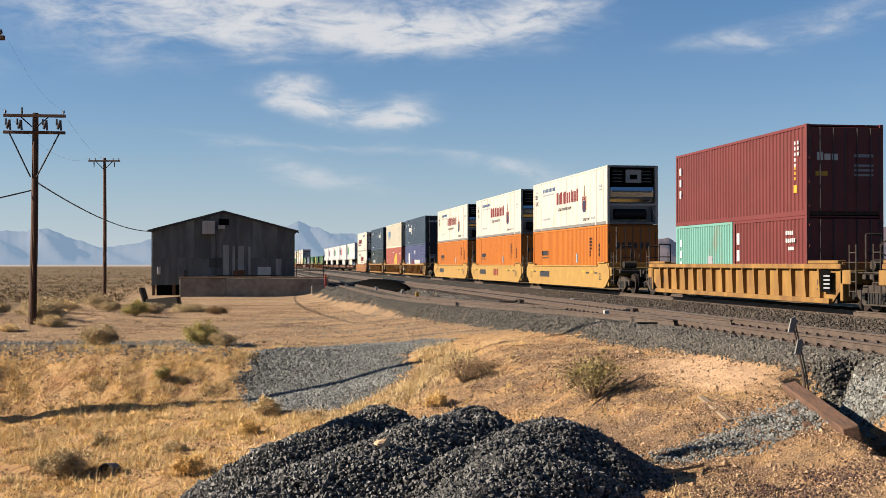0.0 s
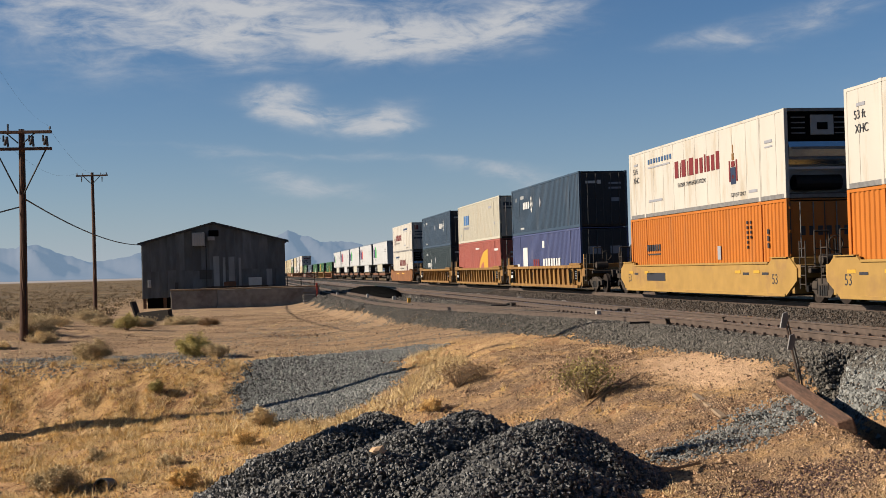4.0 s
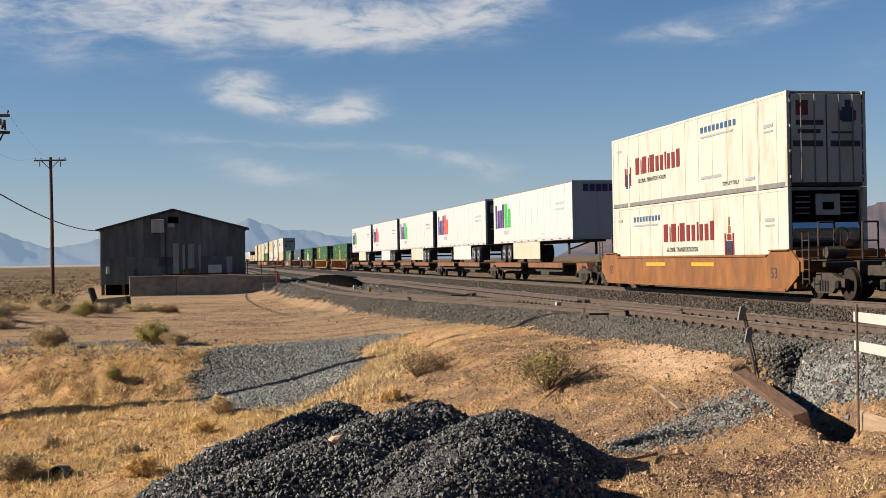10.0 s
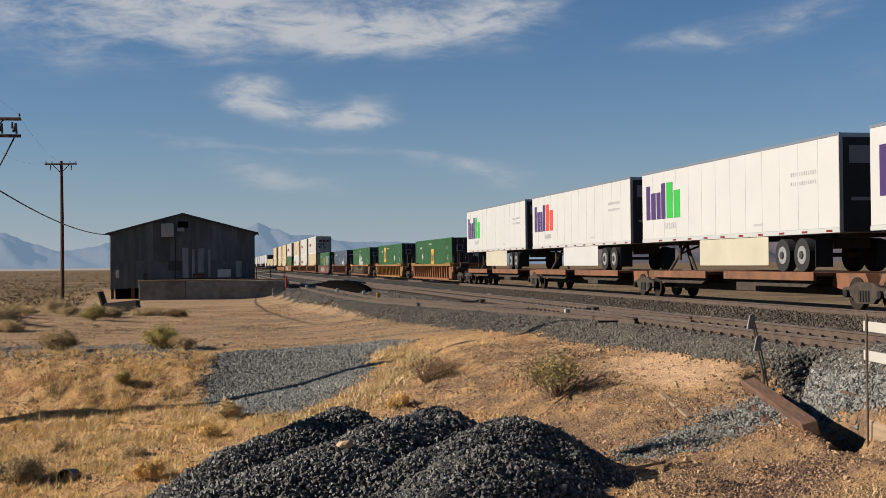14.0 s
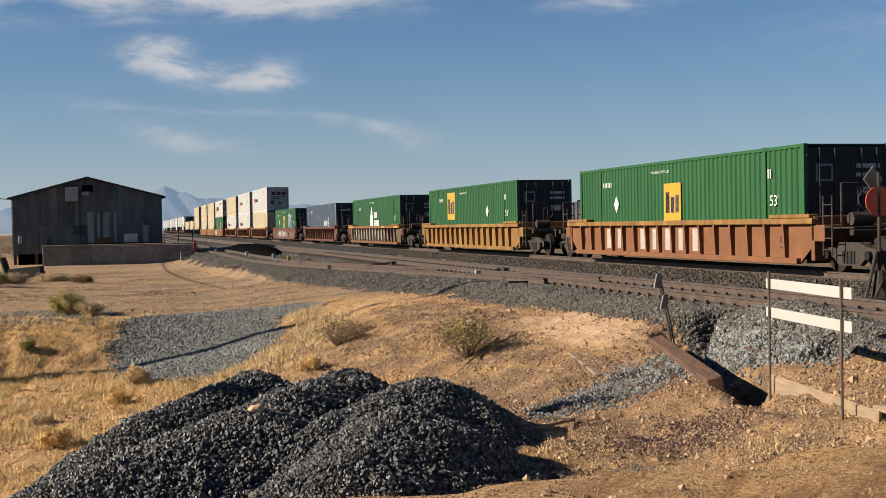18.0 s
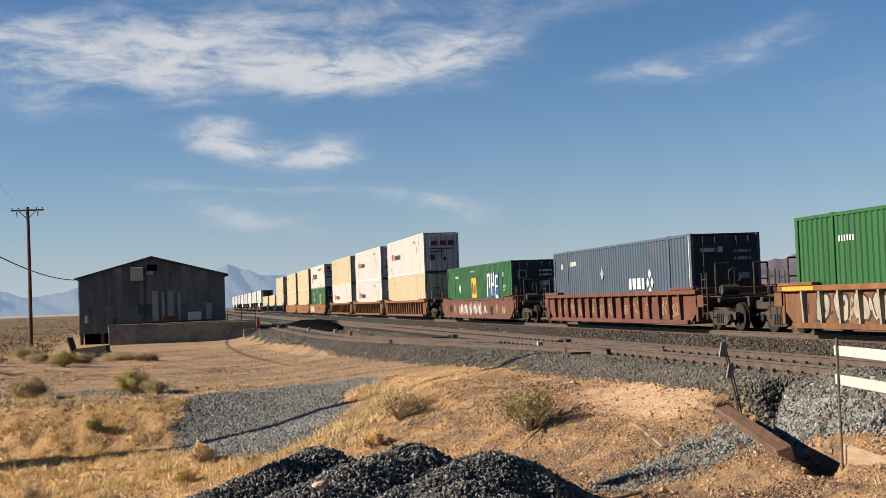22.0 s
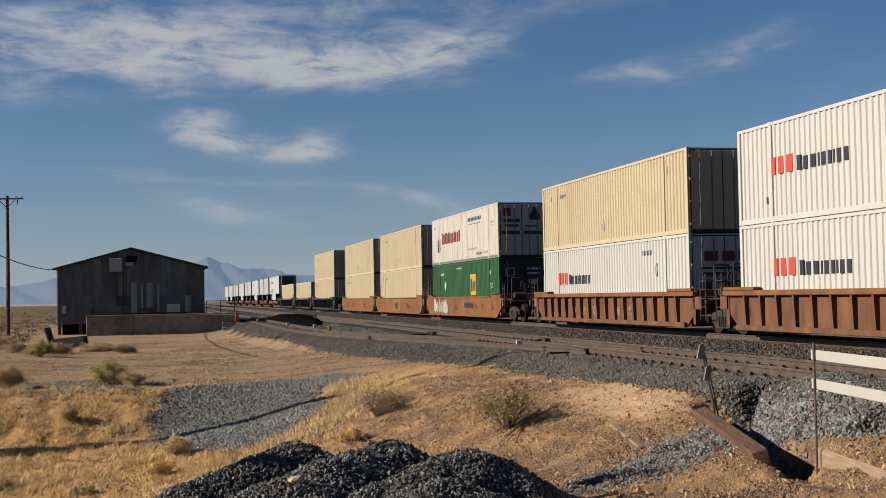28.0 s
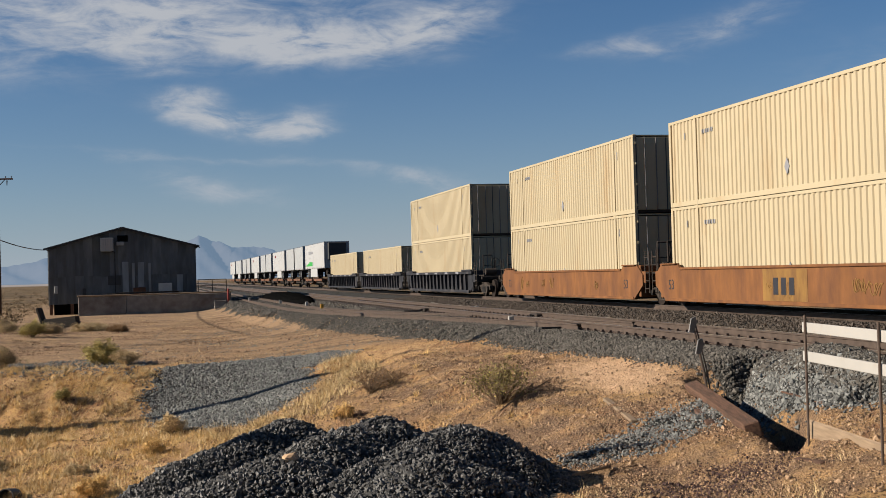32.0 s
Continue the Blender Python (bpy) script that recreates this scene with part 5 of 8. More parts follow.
def shrub(name, x, y, w, h, leaf, label, seed, stems=26, leaves=900, spread=1.0, leaf_size=0.03):
    """A desert bush: crooked stems out of one root and many small leaves along them."""
    r = np.random.RandomState(seed)
    z = float(ground_height(x, y)) - 0.03
    ob = thing(name, label, "bush", pose(x, y, z))
    bm = bmesh.new()
    tips = []
    g = 0.0045 * (h + 0.5)
    for i in range(stems):
        a, t = r.uniform(0, 6.283), r.uniform(0.05, 1.0) ** 0.6
        end = Vector((math.cos(a) * w / 2 * t, math.sin(a) * w / 2 * t, h * math.sqrt(max(0.08, 1.05 - 0.8 * t * t * spread)) * r.uniform(0.6, 1.05)))
        mid = end * 0.5 + Vector((r.normal(0, 0.07 * w), r.normal(0, 0.07 * w), h * r.uniform(0, 0.1)))
        rod(bm, (r.normal(0, 0.03 * w), r.normal(0, 0.03 * w), 0), mid, g * 1.3, g, 4)
        rod(bm, mid, end, g, g * 0.4, 3)
        for k in range(4):
            tw = mid.lerp(end, r.uniform(-0.3, 0.9))
            e2 = tw + Vector((r.normal(0, 0.11 * w), r.normal(0, 0.11 * w), r.normal(0.08 * h, 0.09 * h)))
            rod(bm, tw, e2, g * 0.6, g * 0.25, 3)
            tips.append((tw, e2))
        tips.append((mid, end))
    tagged(part("branchwork", bm, "twig", ob), kind="stuff")
    P = np.array([np.array(a.lerp(b, u)) for a, b in tips for u in r.uniform(0.15, 1.05, max(1, leaves // len(tips)))])
    P += r.normal(0, 0.045 * w, P.shape)
    P = P[P[:, 2] > 0.02]
    n = len(P)
    d = r.normal(size=(n, 3))
    d /= np.linalg.norm(d, axis=1)[:, None]
    e = np.cross(d, r.normal(size=(n, 3)))
    e /= np.linalg.norm(e, axis=1)[:, None]
    s = leaf_size * r.uniform(0.6, 1.5, n)[:, None]
    v = np.stack([P - d * s, P + e * s * 0.45, P + d * s, P - e * s * 0.45], 1).reshape(-1, 3)
    tagged(part("foliage", fast_mesh("foliage", v, np.arange(4 * n).reshape(n, 4), leaf), None, ob), kind="stuff")
    return ob


SHRUBS = [
    ("creosote_bush", 2.74, 22.7, 1.3, 0.92, "olive_leaf", "airy olive green creosote bush with bare twigs on the bank", 52, 330),
    ("creosote_bush", -7.4, 38.4, 1.25, 0.75, "green_leaf", "dense olive green bush on the yard edge", 26, 2600),
    ("dry_bush", -6.75, 37.8, 1.0, 0.42, "grey_leaf", "low grey dead bush beside a green one", 22, 1100),
    ("dry_bush", -10.4, 37.6, 1.15, 0.68, "grey_leaf", "rounded tan bush on the yard edge", 26, 2200),
    ("dead_shrub", 0.46, 28.4, 1.35, 0.75, "red_leaf", "reddish bare shrub on the bank", 40, 260),
    ("dead_shrub", 0.95, 28.9, 1.1, 0.35, "red_leaf", "low reddish brush on the bank", 30, 260),
    ("creosote_bush", -14.0, 56.5, 1.25, 0.75, "green_leaf", "dark grey-green desert bush beside the trough", 24, 1800),
    ("dry_bush", -19.8, 71.0, 1.9, 0.8, "grey_leaf", "tan dry bush on the desert flat", 24, 1500),
    ("dry_bush", -16.6, 51.5, 1.8, 0.85, "grey_leaf", "tan dry bush beside a utility pole", 26, 1800),
    ("dry_bush", -17.8, 54.0, 1.6, 0.7, "grey_leaf", "tan dry bush on the desert flat", 24, 1500),
    ("dry_bush", -14.6, 62.0, 1.5, 0.5, "grey_leaf", "low tan bush on the yard", 22, 1100),
    ("dry_bush", -18.9, 50.0, 1.6, 0.75, "grey_leaf", "tan dry bush beside a utility pole", 24, 1500),
    ("dry_bush", -15.2, 48.2, 1.2, 0.45, "pale_grass", "low straw-coloured bush by a utility pole", 22, 900),
    ("dry_bush", -16.0, 45.6, 1.0, 0.35, "pale_grass", "low straw-coloured bush on the yard", 22, 800),
    ("dry_bush", -18.0, 57.5, 1.5, 0.7, "grey_leaf", "tan dry bush on the desert flat", 24, 1200),
    ("dry_bush", -21.5, 60.0, 1.7, 0.7, "grey_leaf", "tan dry bush on the desert flat", 24, 1200),
    ("dry_bush", -17.2, 64.0, 1.4, 0.6, "grey_leaf", "tan dry bush on the desert flat", 22, 1000),
    ("dry_bush", -20.0, 66.5, 1.5, 0.6, "pale_grass", "straw-coloured bush on the desert flat", 22, 1000),
    ("dry_bush", -23.5, 72.0, 1.8, 0.7, "grey_leaf", "tan dry bush on the desert flat", 22, 1000),
    ("dry_bush", -11.3, 62.5, 1.3, 0.4, "red_leaf", "low rusty bush on the yard", 22, 700),
    ("grass_tuft", -0.16, 25.9, 0.5, 0.42, "dry_grass", "golden upright grass tuft", 24, 500),
    ("grass_tuft", -4.34, 27.9, 0.55, 0.35, "dry_grass", "golden dry tuft in the wash", 24, 700),
    ("dry_bush", -4.3, 30.2, 0.8, 0.5, "pale_grass", "straw-coloured dry bush below the gravel", 24, 1100),
    ("dry_bush", -5.73, 26.7, 0.6, 0.3, "grey_leaf", "small grey bush in the wash", 20, 800),
    ("grass_tuft", -4.9, 23.9, 0.6, 0.5, "dry_grass", "golden dry tuft in the wash", 26, 900),
    ("tumbleweed", -7.65, 25.0, 1.05, 0.55, "grey_leaf", "grey tangled tumbleweed in the wash", 34, 2000),
    ("dry_bush", -7.66, 28.0, 0.5, 0.35, "grey_leaf", "small grey-green bush in the wash", 18, 600),
    ("creosote_bush", -7.8, 34.7, 0.5, 0.35, "green_leaf", "small dark bush on the bank", 20, 700),
    ("dead_shrub", -2.9, 28.7, 0.45, 0.2, "red_leaf", "small rust-red weed below the gravel", 18, 500),
    ("dry_bush", -13.2, 65.0, 2.0, 0.4, "grey_leaf", "low tan bush beside the trough", 22, 1100),
    ("grass_tuft", 2.46, 15.1, 0.2, 0.22, "dry_grass", "small golden tuft on the bare bank", 16, 260),
]
for i, (nm, x, y, w, h, leaf, lab, st, lv) in enumerate(SHRUBS):
    shrub(nm, x, y, w, h, leaf, lab, 200 + i, st, int(lv * (6.0 if nm != "dead_shrub" else 3.0)), leaf_size=0.011 + 0.010 * w)


def far_scrub():
    r = np.random.RandomState(7)
    n = 9000
    Y = 80 + 700 * r.uniform(0, 1, n) ** 2.0
    X = -Y * r.uniform(-0.02, 0.75, n) - 6
    p = X * CH + Y * SH
    shed = (Y > 90) & (Y < 122) & (p > -9.5)
    ok = (p < -8) & ~shed & ((Y > 95) | (X < -0.235 * Y - 2))
    X, Y = X[ok], Y[ok]
    w = r.uniform(0.2, 0.55, len(X))
    k = 14
    cx, cy = np.repeat(X, k), np.repeat(Y, k)
    ww = np.repeat(w, k)
    u = r.normal(size=(len(cx), 3))
    P = np.stack([cx + u[:, 0] * ww * 0.42, cy + u[:, 1] * ww * 0.42, ground_height(cx, cy) + np.abs(u[:, 2]) * ww * 0.36], -1)
    m = len(P)
    d = r.normal(size=(m, 3))
    d /= np.linalg.norm(d, axis=1)[:, None]
    e = np.cross(d, r.normal(size=(m, 3)))
    e /= np.linalg.norm(e, axis=1)[:, None]
    s = (ww * 0.2)[:, None]
    v = np.stack([P - d * s, P + e * s * 0.6, P + d * s, P - e * s * 0.6], 1).reshape(-1, 3)
    tagged(new("desert_scrub", fast_mesh("desert_scrub", v, np.arange(4 * m).reshape(m, 4), "dark_scrub")), "low grey-brown desert scrub across the flat", "scrub", kind="stuff")


far_scrub()


# ---------------------------------------------------------------- things along the bank
def lying(name, a, b, w, h, mat, label, category, roll=0.0, lift=0.0):
    """A squared timber from a to b on the ground."""
    a, b = Vector(a), Vector(b)
    bm = bmesh.new()
    ln = (b - a).length
    box(bm, 0, ln, -w / 2, w / 2, -h / 2, h / 2, bevel=0.02)
    for v in bm.verts:
        v.co += Vector((random.uniform(-1, 1) * 0.008, random.uniform(-1, 1) * 0.008, random.uniform(-1, 1) * 0.008))
    ob = tagged(new(name, mesh_of(name, bm, mat)), label, category)
    q = (b - a).to_track_quat("X", "Z").to_matrix().to_4x4()
    ob.matrix_basis = Matrix.Translation(a + Vector((0, 0, lift))) @ q @ pose(0, 0, 0, roll, 0, 0)
    return ob


lying("bridge_timber", (5.56, 19.9, -0.60), (5.26, 16.0, -0.80), 0.23, 0.22, "timber", "heavy brown bridge timber slanting down the bank", "timber", 14)
lying("bridge_timber", (5.30, 19.2, -0.74), (5.02, 17.1, -0.86), 0.14, 0.11, "timber", "second brown timber below the first", "timber", 10)
lying("loose_plank", (4.25, 20.5, -0.79), (4.21, 18.3, -0.90), 0.13, 0.04, "old_board", "weathered pale plank lying on the bank", "plank")
lying("loose_plank", (6.35, 17.9, -0.50), (6.5, 16.6, -0.56), 0.08, 0.03, "timber", "weathered plank in the gravel", "plank")
lying("fallen_board", (5.92, 15.75, -0.76), (5.98, 12.7, -0.80), 0.06, 0.24, "old_board", "long pale board standing on edge by the fence", "board")
lying("split_log", (6.1, 13.0, -0.74), (6.3, 12.3, -0.70), 0.2, 0.17, "old_board", "short split pale log by the fence", "timber")
lying("burnt_timber", (5.2, 14.3, -0.94), (5.35, 13.8, -0.92), 0.1, 0.1, "timber", "short dark piece of timber", "timber")
for bx, by, ex, ey in ((2.52, 14.8, 3.25, 15.5),):
    lying("thin_stick", (bx, by, float(ground_height(bx, by)) + 0.03), (ex, ey, float(ground_height(ex, ey)) + 0.03), 0.025, 0.025, "old_board", "thin weathered stick lying on the bank", "stick")
lying("dead_branch", (2.6, 21.6, -1.05), (3.5, 23.6, -0.78), 0.03, 0.03, "twig", "dead dark branch under a bush", "branch")
lying("dead_branch", (2.85, 22.2, -0.98), (3.8, 23.2, -0.66), 0.028, 0.028, "twig", "dead dark branch under a bush", "branch")

def build_stake():
    st = thing("marker_post", "rusty bent steel post with two grey plates", "post", pose(5.66, 19.25, -0.74))
    part("post", rods(((0, 0, -0.2), (-0.1, 0, 0.5), 0.022), ((-0.1, 0, 0.5), (-0.26, 0, 1.26), 0.02)), "rail_steel", st)
    part("post_flange", rods(((0.05, 0, -0.2), (-0.05, 0, 0.5), 0.013), ((-0.05, 0, 0.5), (-0.21, 0, 1.22), 0.012)), "rail_steel", st)
    for z, x in ((1.2, -0.26), (0.86, -0.16)):
        part("plate", prism(bmesh.new(), [(-0.06, -0.13), (0.035, -0.12), (0.06, 0.06), (0.015, 0.13), (-0.05, 0.09)], "y", -0.02, 0.008), "iron_plate", st, "grey metal plate", m=pose(x, -0.03, z, 0, 12, 20))
    return st


build_stake()


def build_fence():
    fx = thing("board_fence", "white painted board barrier on thin steel posts", "fence", pose(0, 0, 0))
    posts = ((5.90, 15.55), (5.84, 13.2))
    for x, y in posts:
        part("post", rods(((x - 0.065, y, -1.2), (x - 0.065, y, 0.72), 0.017)), "rail_steel", fx, "thin rusty steel post")
    for z in (0.555, 0.185):
        a, b = Vector((5.875, 15.72, z)), Vector((5.81, 12.98, z + 0.01))
        bm = bmesh.new()
        box(bm, 0, (b - a).length, -0.018, 0.018, -0.065, 0.065, bevel=0.006)
        part("board", bm, "white_paint", fx, m=Matrix.Translation(a) @ (b - a).to_track_quat("X", "Z").to_matrix().to_4x4())
    return fx


build_fence()


def build_pipe():
    bm = bmesh.new()
    n, r0, r1, ln = 20, 0.165, 0.145, 0.38
    rings = [[bm.verts.new((math.cos(a) * r, y, math.sin(a) * r)) for a in [6.2832 * i / n for i in range(n)]] for r, y in ((r0, 0), (r0, ln), (r1, ln), (r1, 0))]
    for k in range(4):
        A, B = rings[k], rings[(k + 1) % 4]
        for i in range(n):
            j = (i + 1) % n
            bm.faces.new((A[i], A[j], B[j], B[i]))
    bmesh.ops.recalc_face_normals(bm, faces=bm.faces)
    ob = tagged(new("culvert_pipe", mesh_of("culvert_pipe", bm, "trim_dark")), "short dark corrugated culvert pipe in the wash", "pipe")
    ob.matrix_basis = pose(-6.75, 24.9, float(ground_height(-6.75, 25.2)) + 0.10, -9, 0, -12)


build_pipe()


def build_trough():
    t = thing("broken_bench", "dark broken wooden bench tipped on the yard", "bench", pose(-15.7, 68.2, -1.12, 0, 0, -12))
    part("seat", boxes((-0.45, 1.35, -0.28, 0.25, 0.05, 0.62), bevel=0.02), "dark_wood", t, m=pose(0, 0, 0, 0, -5, 0))
    part("end_board", boxes((-0.06, 0.06, -0.3, 0.3, 0.0, 1.25), bevel=0.02), "dark_wood", t, m=pose(-0.5, 0, 0, 0, -18, 0))
    part("leg", boxes((1.3, 1.42, -0.2, 0.2, 0.0, 0.43), bevel=0.02), "dark_wood", t)
    return t


build_trough()


# ---------------------------------------------------------------- details of the near track
def build_switch_stand():
    st = thing("switch_stand", "dark switch stand with a round red target", "switch stand", by_track(19.7, 13.3, -0.17))
    part("base", boxes((-0.35, 0.35, -0.22, 0.22, 0.0, 0.12), bevel=0.02), "truck_iron", st)
    part("body", rods(((0, 0, 0.1), (0, 0, 0.6), 0.16, 0.08)), "truck_iron", st)
    part("diamond_plate", prism(bmesh.new(), [(-0.2, 0), (0, -0.24), (0.2, 0), (0, 0.24)], "y", -0.01, 0.01), "iron_plate", st, "grey diamond plate on the mast", m=pose(-0.06, 0.08, 2.25))
    for sx in (-1, 1):
        part("stand_leg", rods(((sx * 0.3, 0, 0.05), (sx * 0.06, 0, 0.95), 0.035)), "truck_iron", st)
    part("lever", rods(((0.1, 0, 0.5), (-0.3, -0.3, 0.12), 0.03)), "truck_iron", st)
    part("mast", rods(((0, 0, 0.55), (0, 0, 2.35), 0.03)), "truck_iron", st)
    part("target", rods(((0, -0.012, 1.85), (0, 0.012, 1.85), 0.27), n=28), "ink_orange", st, "round red target")
    return st


build_switch_stand()
for s, p in ((39.0, 12.35), (49.2, 10.85), (31.0, 10.85)):
    jb = thing("switch_clamp", "dark iron clamp and rod beside the rail", "rail fitting", by_track(s, p, -0.2), group="rail fittings")
    part("block", boxes((-0.22, 0.22, -0.35, 0.35, 0.0, 0.16), bevel=0.03), "truck_iron", jb)
    part("bolt", rods(((-0.3, 0.12, 0.1), (0.3, 0.12, 0.1), 0.03), ((-0.3, -0.12, 0.1), (0.3, -0.12, 0.1), 0.03), n=6), "iron", jb)
    part("rod", rods(((0, 0, 0.05), (-0.95, 0.1, 0.06), 0.03), n=6), "iron", jb)
for s, p, mt, nm, lab in ((36, 10.5, "white_paint", "rail_marker", "small white marker on the rail"), (48, 12.6, "white_paint", "rail_marker", "small white marker on the rail"), (60, 8.0, "ink_yellow", "yellow_marker", "small yellow block beside the rail"),
                          (66, 8.0, "white_paint", "rail_marker", "small white marker on the rail"), (74, 7.4, "white_paint", "rail_marker", "small white marker on the rail"), (86, 6.5, "white_paint", "rail_marker", "small white marker on the rail"), (66, 12.6, "white_paint", "rail_marker", "small white marker on the rail"), (56, 12.6, "white_paint", "rail_marker", "small white marker on the rail")):
    ob = tagged(new(nm, mesh_of(nm, boxes((-0.08, 0.08, -0.06, 0.06, -0.2, 0.02), bevel=0.015), mt)), lab, "marker", "rail markers")
    ob.matrix_basis = by_track(s, p, 0.0)


# ---------------------------------------------------------------- the train
MESHES = {}
MOVERS = []                       # (thing, metres along the track at the start, side, height)


def shared(key, mat, make):
    k = (key, mat)
    if k not in MESHES:
        MESHES[k] = mesh_of(str(key[0]), make(), mat)
    return MESHES[k]


CW = 2.591


def side_sheet(L, H, pitch):
    """Corrugated side between the rails, its outside towards -x."""
    def make():
        bm = bmesh.new()
        y, cols, amp = -L / 2 + 0.10, [], 0.040
        run = [(0.40, 0), (0.10, amp), (0.40, amp), (0.10, 0)]
        k = 0
        zz = (0.15, H - 0.10)
        cols.append((y, 0.0))
        while y < L / 2 - 0.10:
            f, d = run[k % 4]
            y = min(y + f * pitch, L / 2 - 0.10)
            cols.append((y, d))
            k += 1
        prev = None
        for yy, d in cols:
            cur = [bm.verts.new((-CW / 2 + 0.012 + d, yy, z)) for z in zz]
            if prev:
                bm.faces.new((prev[0], prev[1], cur[1], cur[0]))
            prev = cur
        r = bmesh.ops.extrude_face_region(bm, geom=bm.faces[:])
        for v in r["geom"]:
            if isinstance(v, bmesh.types.BMVert):
                v.co.x += 0.03
        bmesh.ops.recalc_face_normals(bm, faces=bm.faces)
        return bm
    return make


def flat_side(L, H):
    def make():
        bm = bmesh.new()
        box(bm, -CW / 2 + 0.012, -CW / 2 + 0.045, -L / 2 + 0.1, L / 2 - 0.1, 0.15, H - 0.1)
        return bm
    return make


def container(name, s_front, L, H, z, mat, label, end_mat=None, style="corrugated", marks=(), end_marks=(), pitch=0.28, nose="doors", rail=None):
    """A freight container; s_front is the place of the end that faces the camera when the clip begins."""
    c = thing(name, label, "container", group="containers on the train")
    side = shared(("side_panel", L, H, style, pitch), mat, side_sheet(L, H, pitch) if style == "corrugated" else flat_side(L, H))
    part("side_panel", side, None, c)
    part("side_panel", side, None, c, m=pose(0, 0, 0, 0, 0, 180))
    rail = rail or mat
    if style == "flat":                              # panel seams on the near side
        for k in range(int((L - 1.2) / 1.22) + 1):
            part("seam", shared(("seam", H), mat, lambda: boxes((-CW / 2 + 0.004, -CW / 2 + 0.0125, -0.012, 0.012, 0.16, H - 0.11))), None, c, m=pose(0, -L / 2 + 0.7 + 1.22 * k, 0))
    part("top_rail", shared(("top_rail", L, H), rail, lambda: boxes((-CW / 2, -CW / 2 + 0.07, -L / 2 + 0.12, L / 2 - 0.12, H - 0.10, H - 0.004), bevel=0.008)), None, c)
    part("top_rail", shared(("top_rail", L, H), rail, None), None, c, m=pose(0, 0, 0, 0, 0, 180))
    if style == "flat":
        rail = "iron_plate"
    part("bottom_rail", shared(("bottom_rail", L), rail, lambda: boxes((-CW / 2, -CW / 2 + 0.07, -L / 2 + 0.12, L / 2 - 0.12, 0.0, 0.155), bevel=0.008)), None, c)
    part("bottom_rail", shared(("bottom_rail", L), rail, None), None, c, m=pose(0, 0, 0, 0, 0, 180))
    part("roof", shared(("roof", L, H), mat, lambda: boxes((-CW / 2 + 0.072, CW / 2 - 0.072, -L / 2 + 0.05, L / 2 - 0.05, H - 0.06, H - 0.012))), None, c)
    part("floor", shared(("floor", L), "truck_iron", lambda: boxes((-CW / 2 + 0.072, CW / 2 - 0.072, -L / 2 + 0.05, L / 2 - 0.05, 0.02, 0.16))), None, c)
    if style == "flat":
        rail = mat
    post = shared(("corner_post", H), rail, lambda: boxes((-CW / 2 - 0.002, -CW / 2 + 0.13, -0.08, 0.08, 0.0, H), bevel=0.012))
    spots = [L / 2 - 0.08]
    if L > 14:
        spots.append(6.096 - 0.08)
    for yy in spots:
        for sg in (-1, 1):
            part("corner_post", post, None, c, m=pose(-0.004, sg * yy, 0))
            part("corner_post", post, None, c, m=pose(0.004, sg * yy, 0, 0, 0, 180))
    if L > 14:                                       # lifting castings over the inner posts
        for sg in (-1, 1):
            part("corner_casting", shared(("corner_casting",), mat, lambda: boxes((-0.09, 0.09, -0.09, 0.09, -0.12, 0.0), bevel=0.012)), None, c, m=pose(-CW / 2 + 0.075, sg * 6.0, H + 0.012))
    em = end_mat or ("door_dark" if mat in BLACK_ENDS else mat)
    for sg in (-1, 1):
        turn = pose(0, 0, 0, 0, 0, 0 if sg < 0 else 180)
        if sg < 0 and nose == "reefer":
            reefer_end(c, L, H, turn)
            continue
        for dx in (-1, 1):
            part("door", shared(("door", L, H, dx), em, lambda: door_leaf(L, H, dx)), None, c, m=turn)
        for x in (-CW / 2 + 0.12, 0.0, CW / 2 - 0.12):
            part("door_gasket", shared(("door_gasket", L, H), "trim_dark", lambda: boxes((-0.02, 0.02, -L / 2 - 0.006, -L / 2 + 0.05, 0.13, H - 0.11))), None, c, m=turn @ pose(x, 0, 0))
        for x in (-0.85, -0.4, 0.4, 0.85):
            part("lock_rod", shared(("lock_rod", L, H), "trim_dark" if em in DARK_ENDS else "iron_plate", lambda: rods(((0, -L / 2 - 0.03, 0.12), (0, -L / 2 - 0.03, H - 0.12), 0.021), n=6)), None, c, m=turn @ pose(x, 0, 0))
    for mk in marks:
        mark(c, L, *mk)
    for mk in end_marks:
        end_mark(c, L, *mk)
    MOVERS.append((c, s_front + L / 2, 0.0, z))
    return c


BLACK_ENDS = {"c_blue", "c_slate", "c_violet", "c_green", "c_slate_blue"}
DARK_ENDS = {"door_dark", "c_maroon", "c_blue", "c_slate", "c_violet", "c_green", "c_slate_blue"}


def door_leaf(L, H, dx):
    bm = bmesh.new()
    x0, x1 = (-CW / 2 + 0.13, -0.006) if dx < 0 else (0.006, CW / 2 - 0.13)
    box(bm, x0, x1, -L / 2 + 0.0, -L / 2 + 0.06, 0.12, H - 0.10, bevel=0.01)
    for i in range(4):                               # pressed panels
        z0 = 0.22 + i * (H - 0.42) / 4
        box(bm, x0 + 0.08, x1 - 0.08, -L / 2 - 0.012, -L / 2 + 0.001, z0, z0 + (H - 0.42) / 4 - 0.08)
    for i in range(4):                               # hinges
        z0 = 0.3 + i * (H - 0.6) / 3
        xx = x0 if dx < 0 else x1
        box(bm, xx - 0.05, xx + 0.05, -L / 2 - 0.03, -L / 2, z0 - 0.04, z0 + 0.04)
    return bm


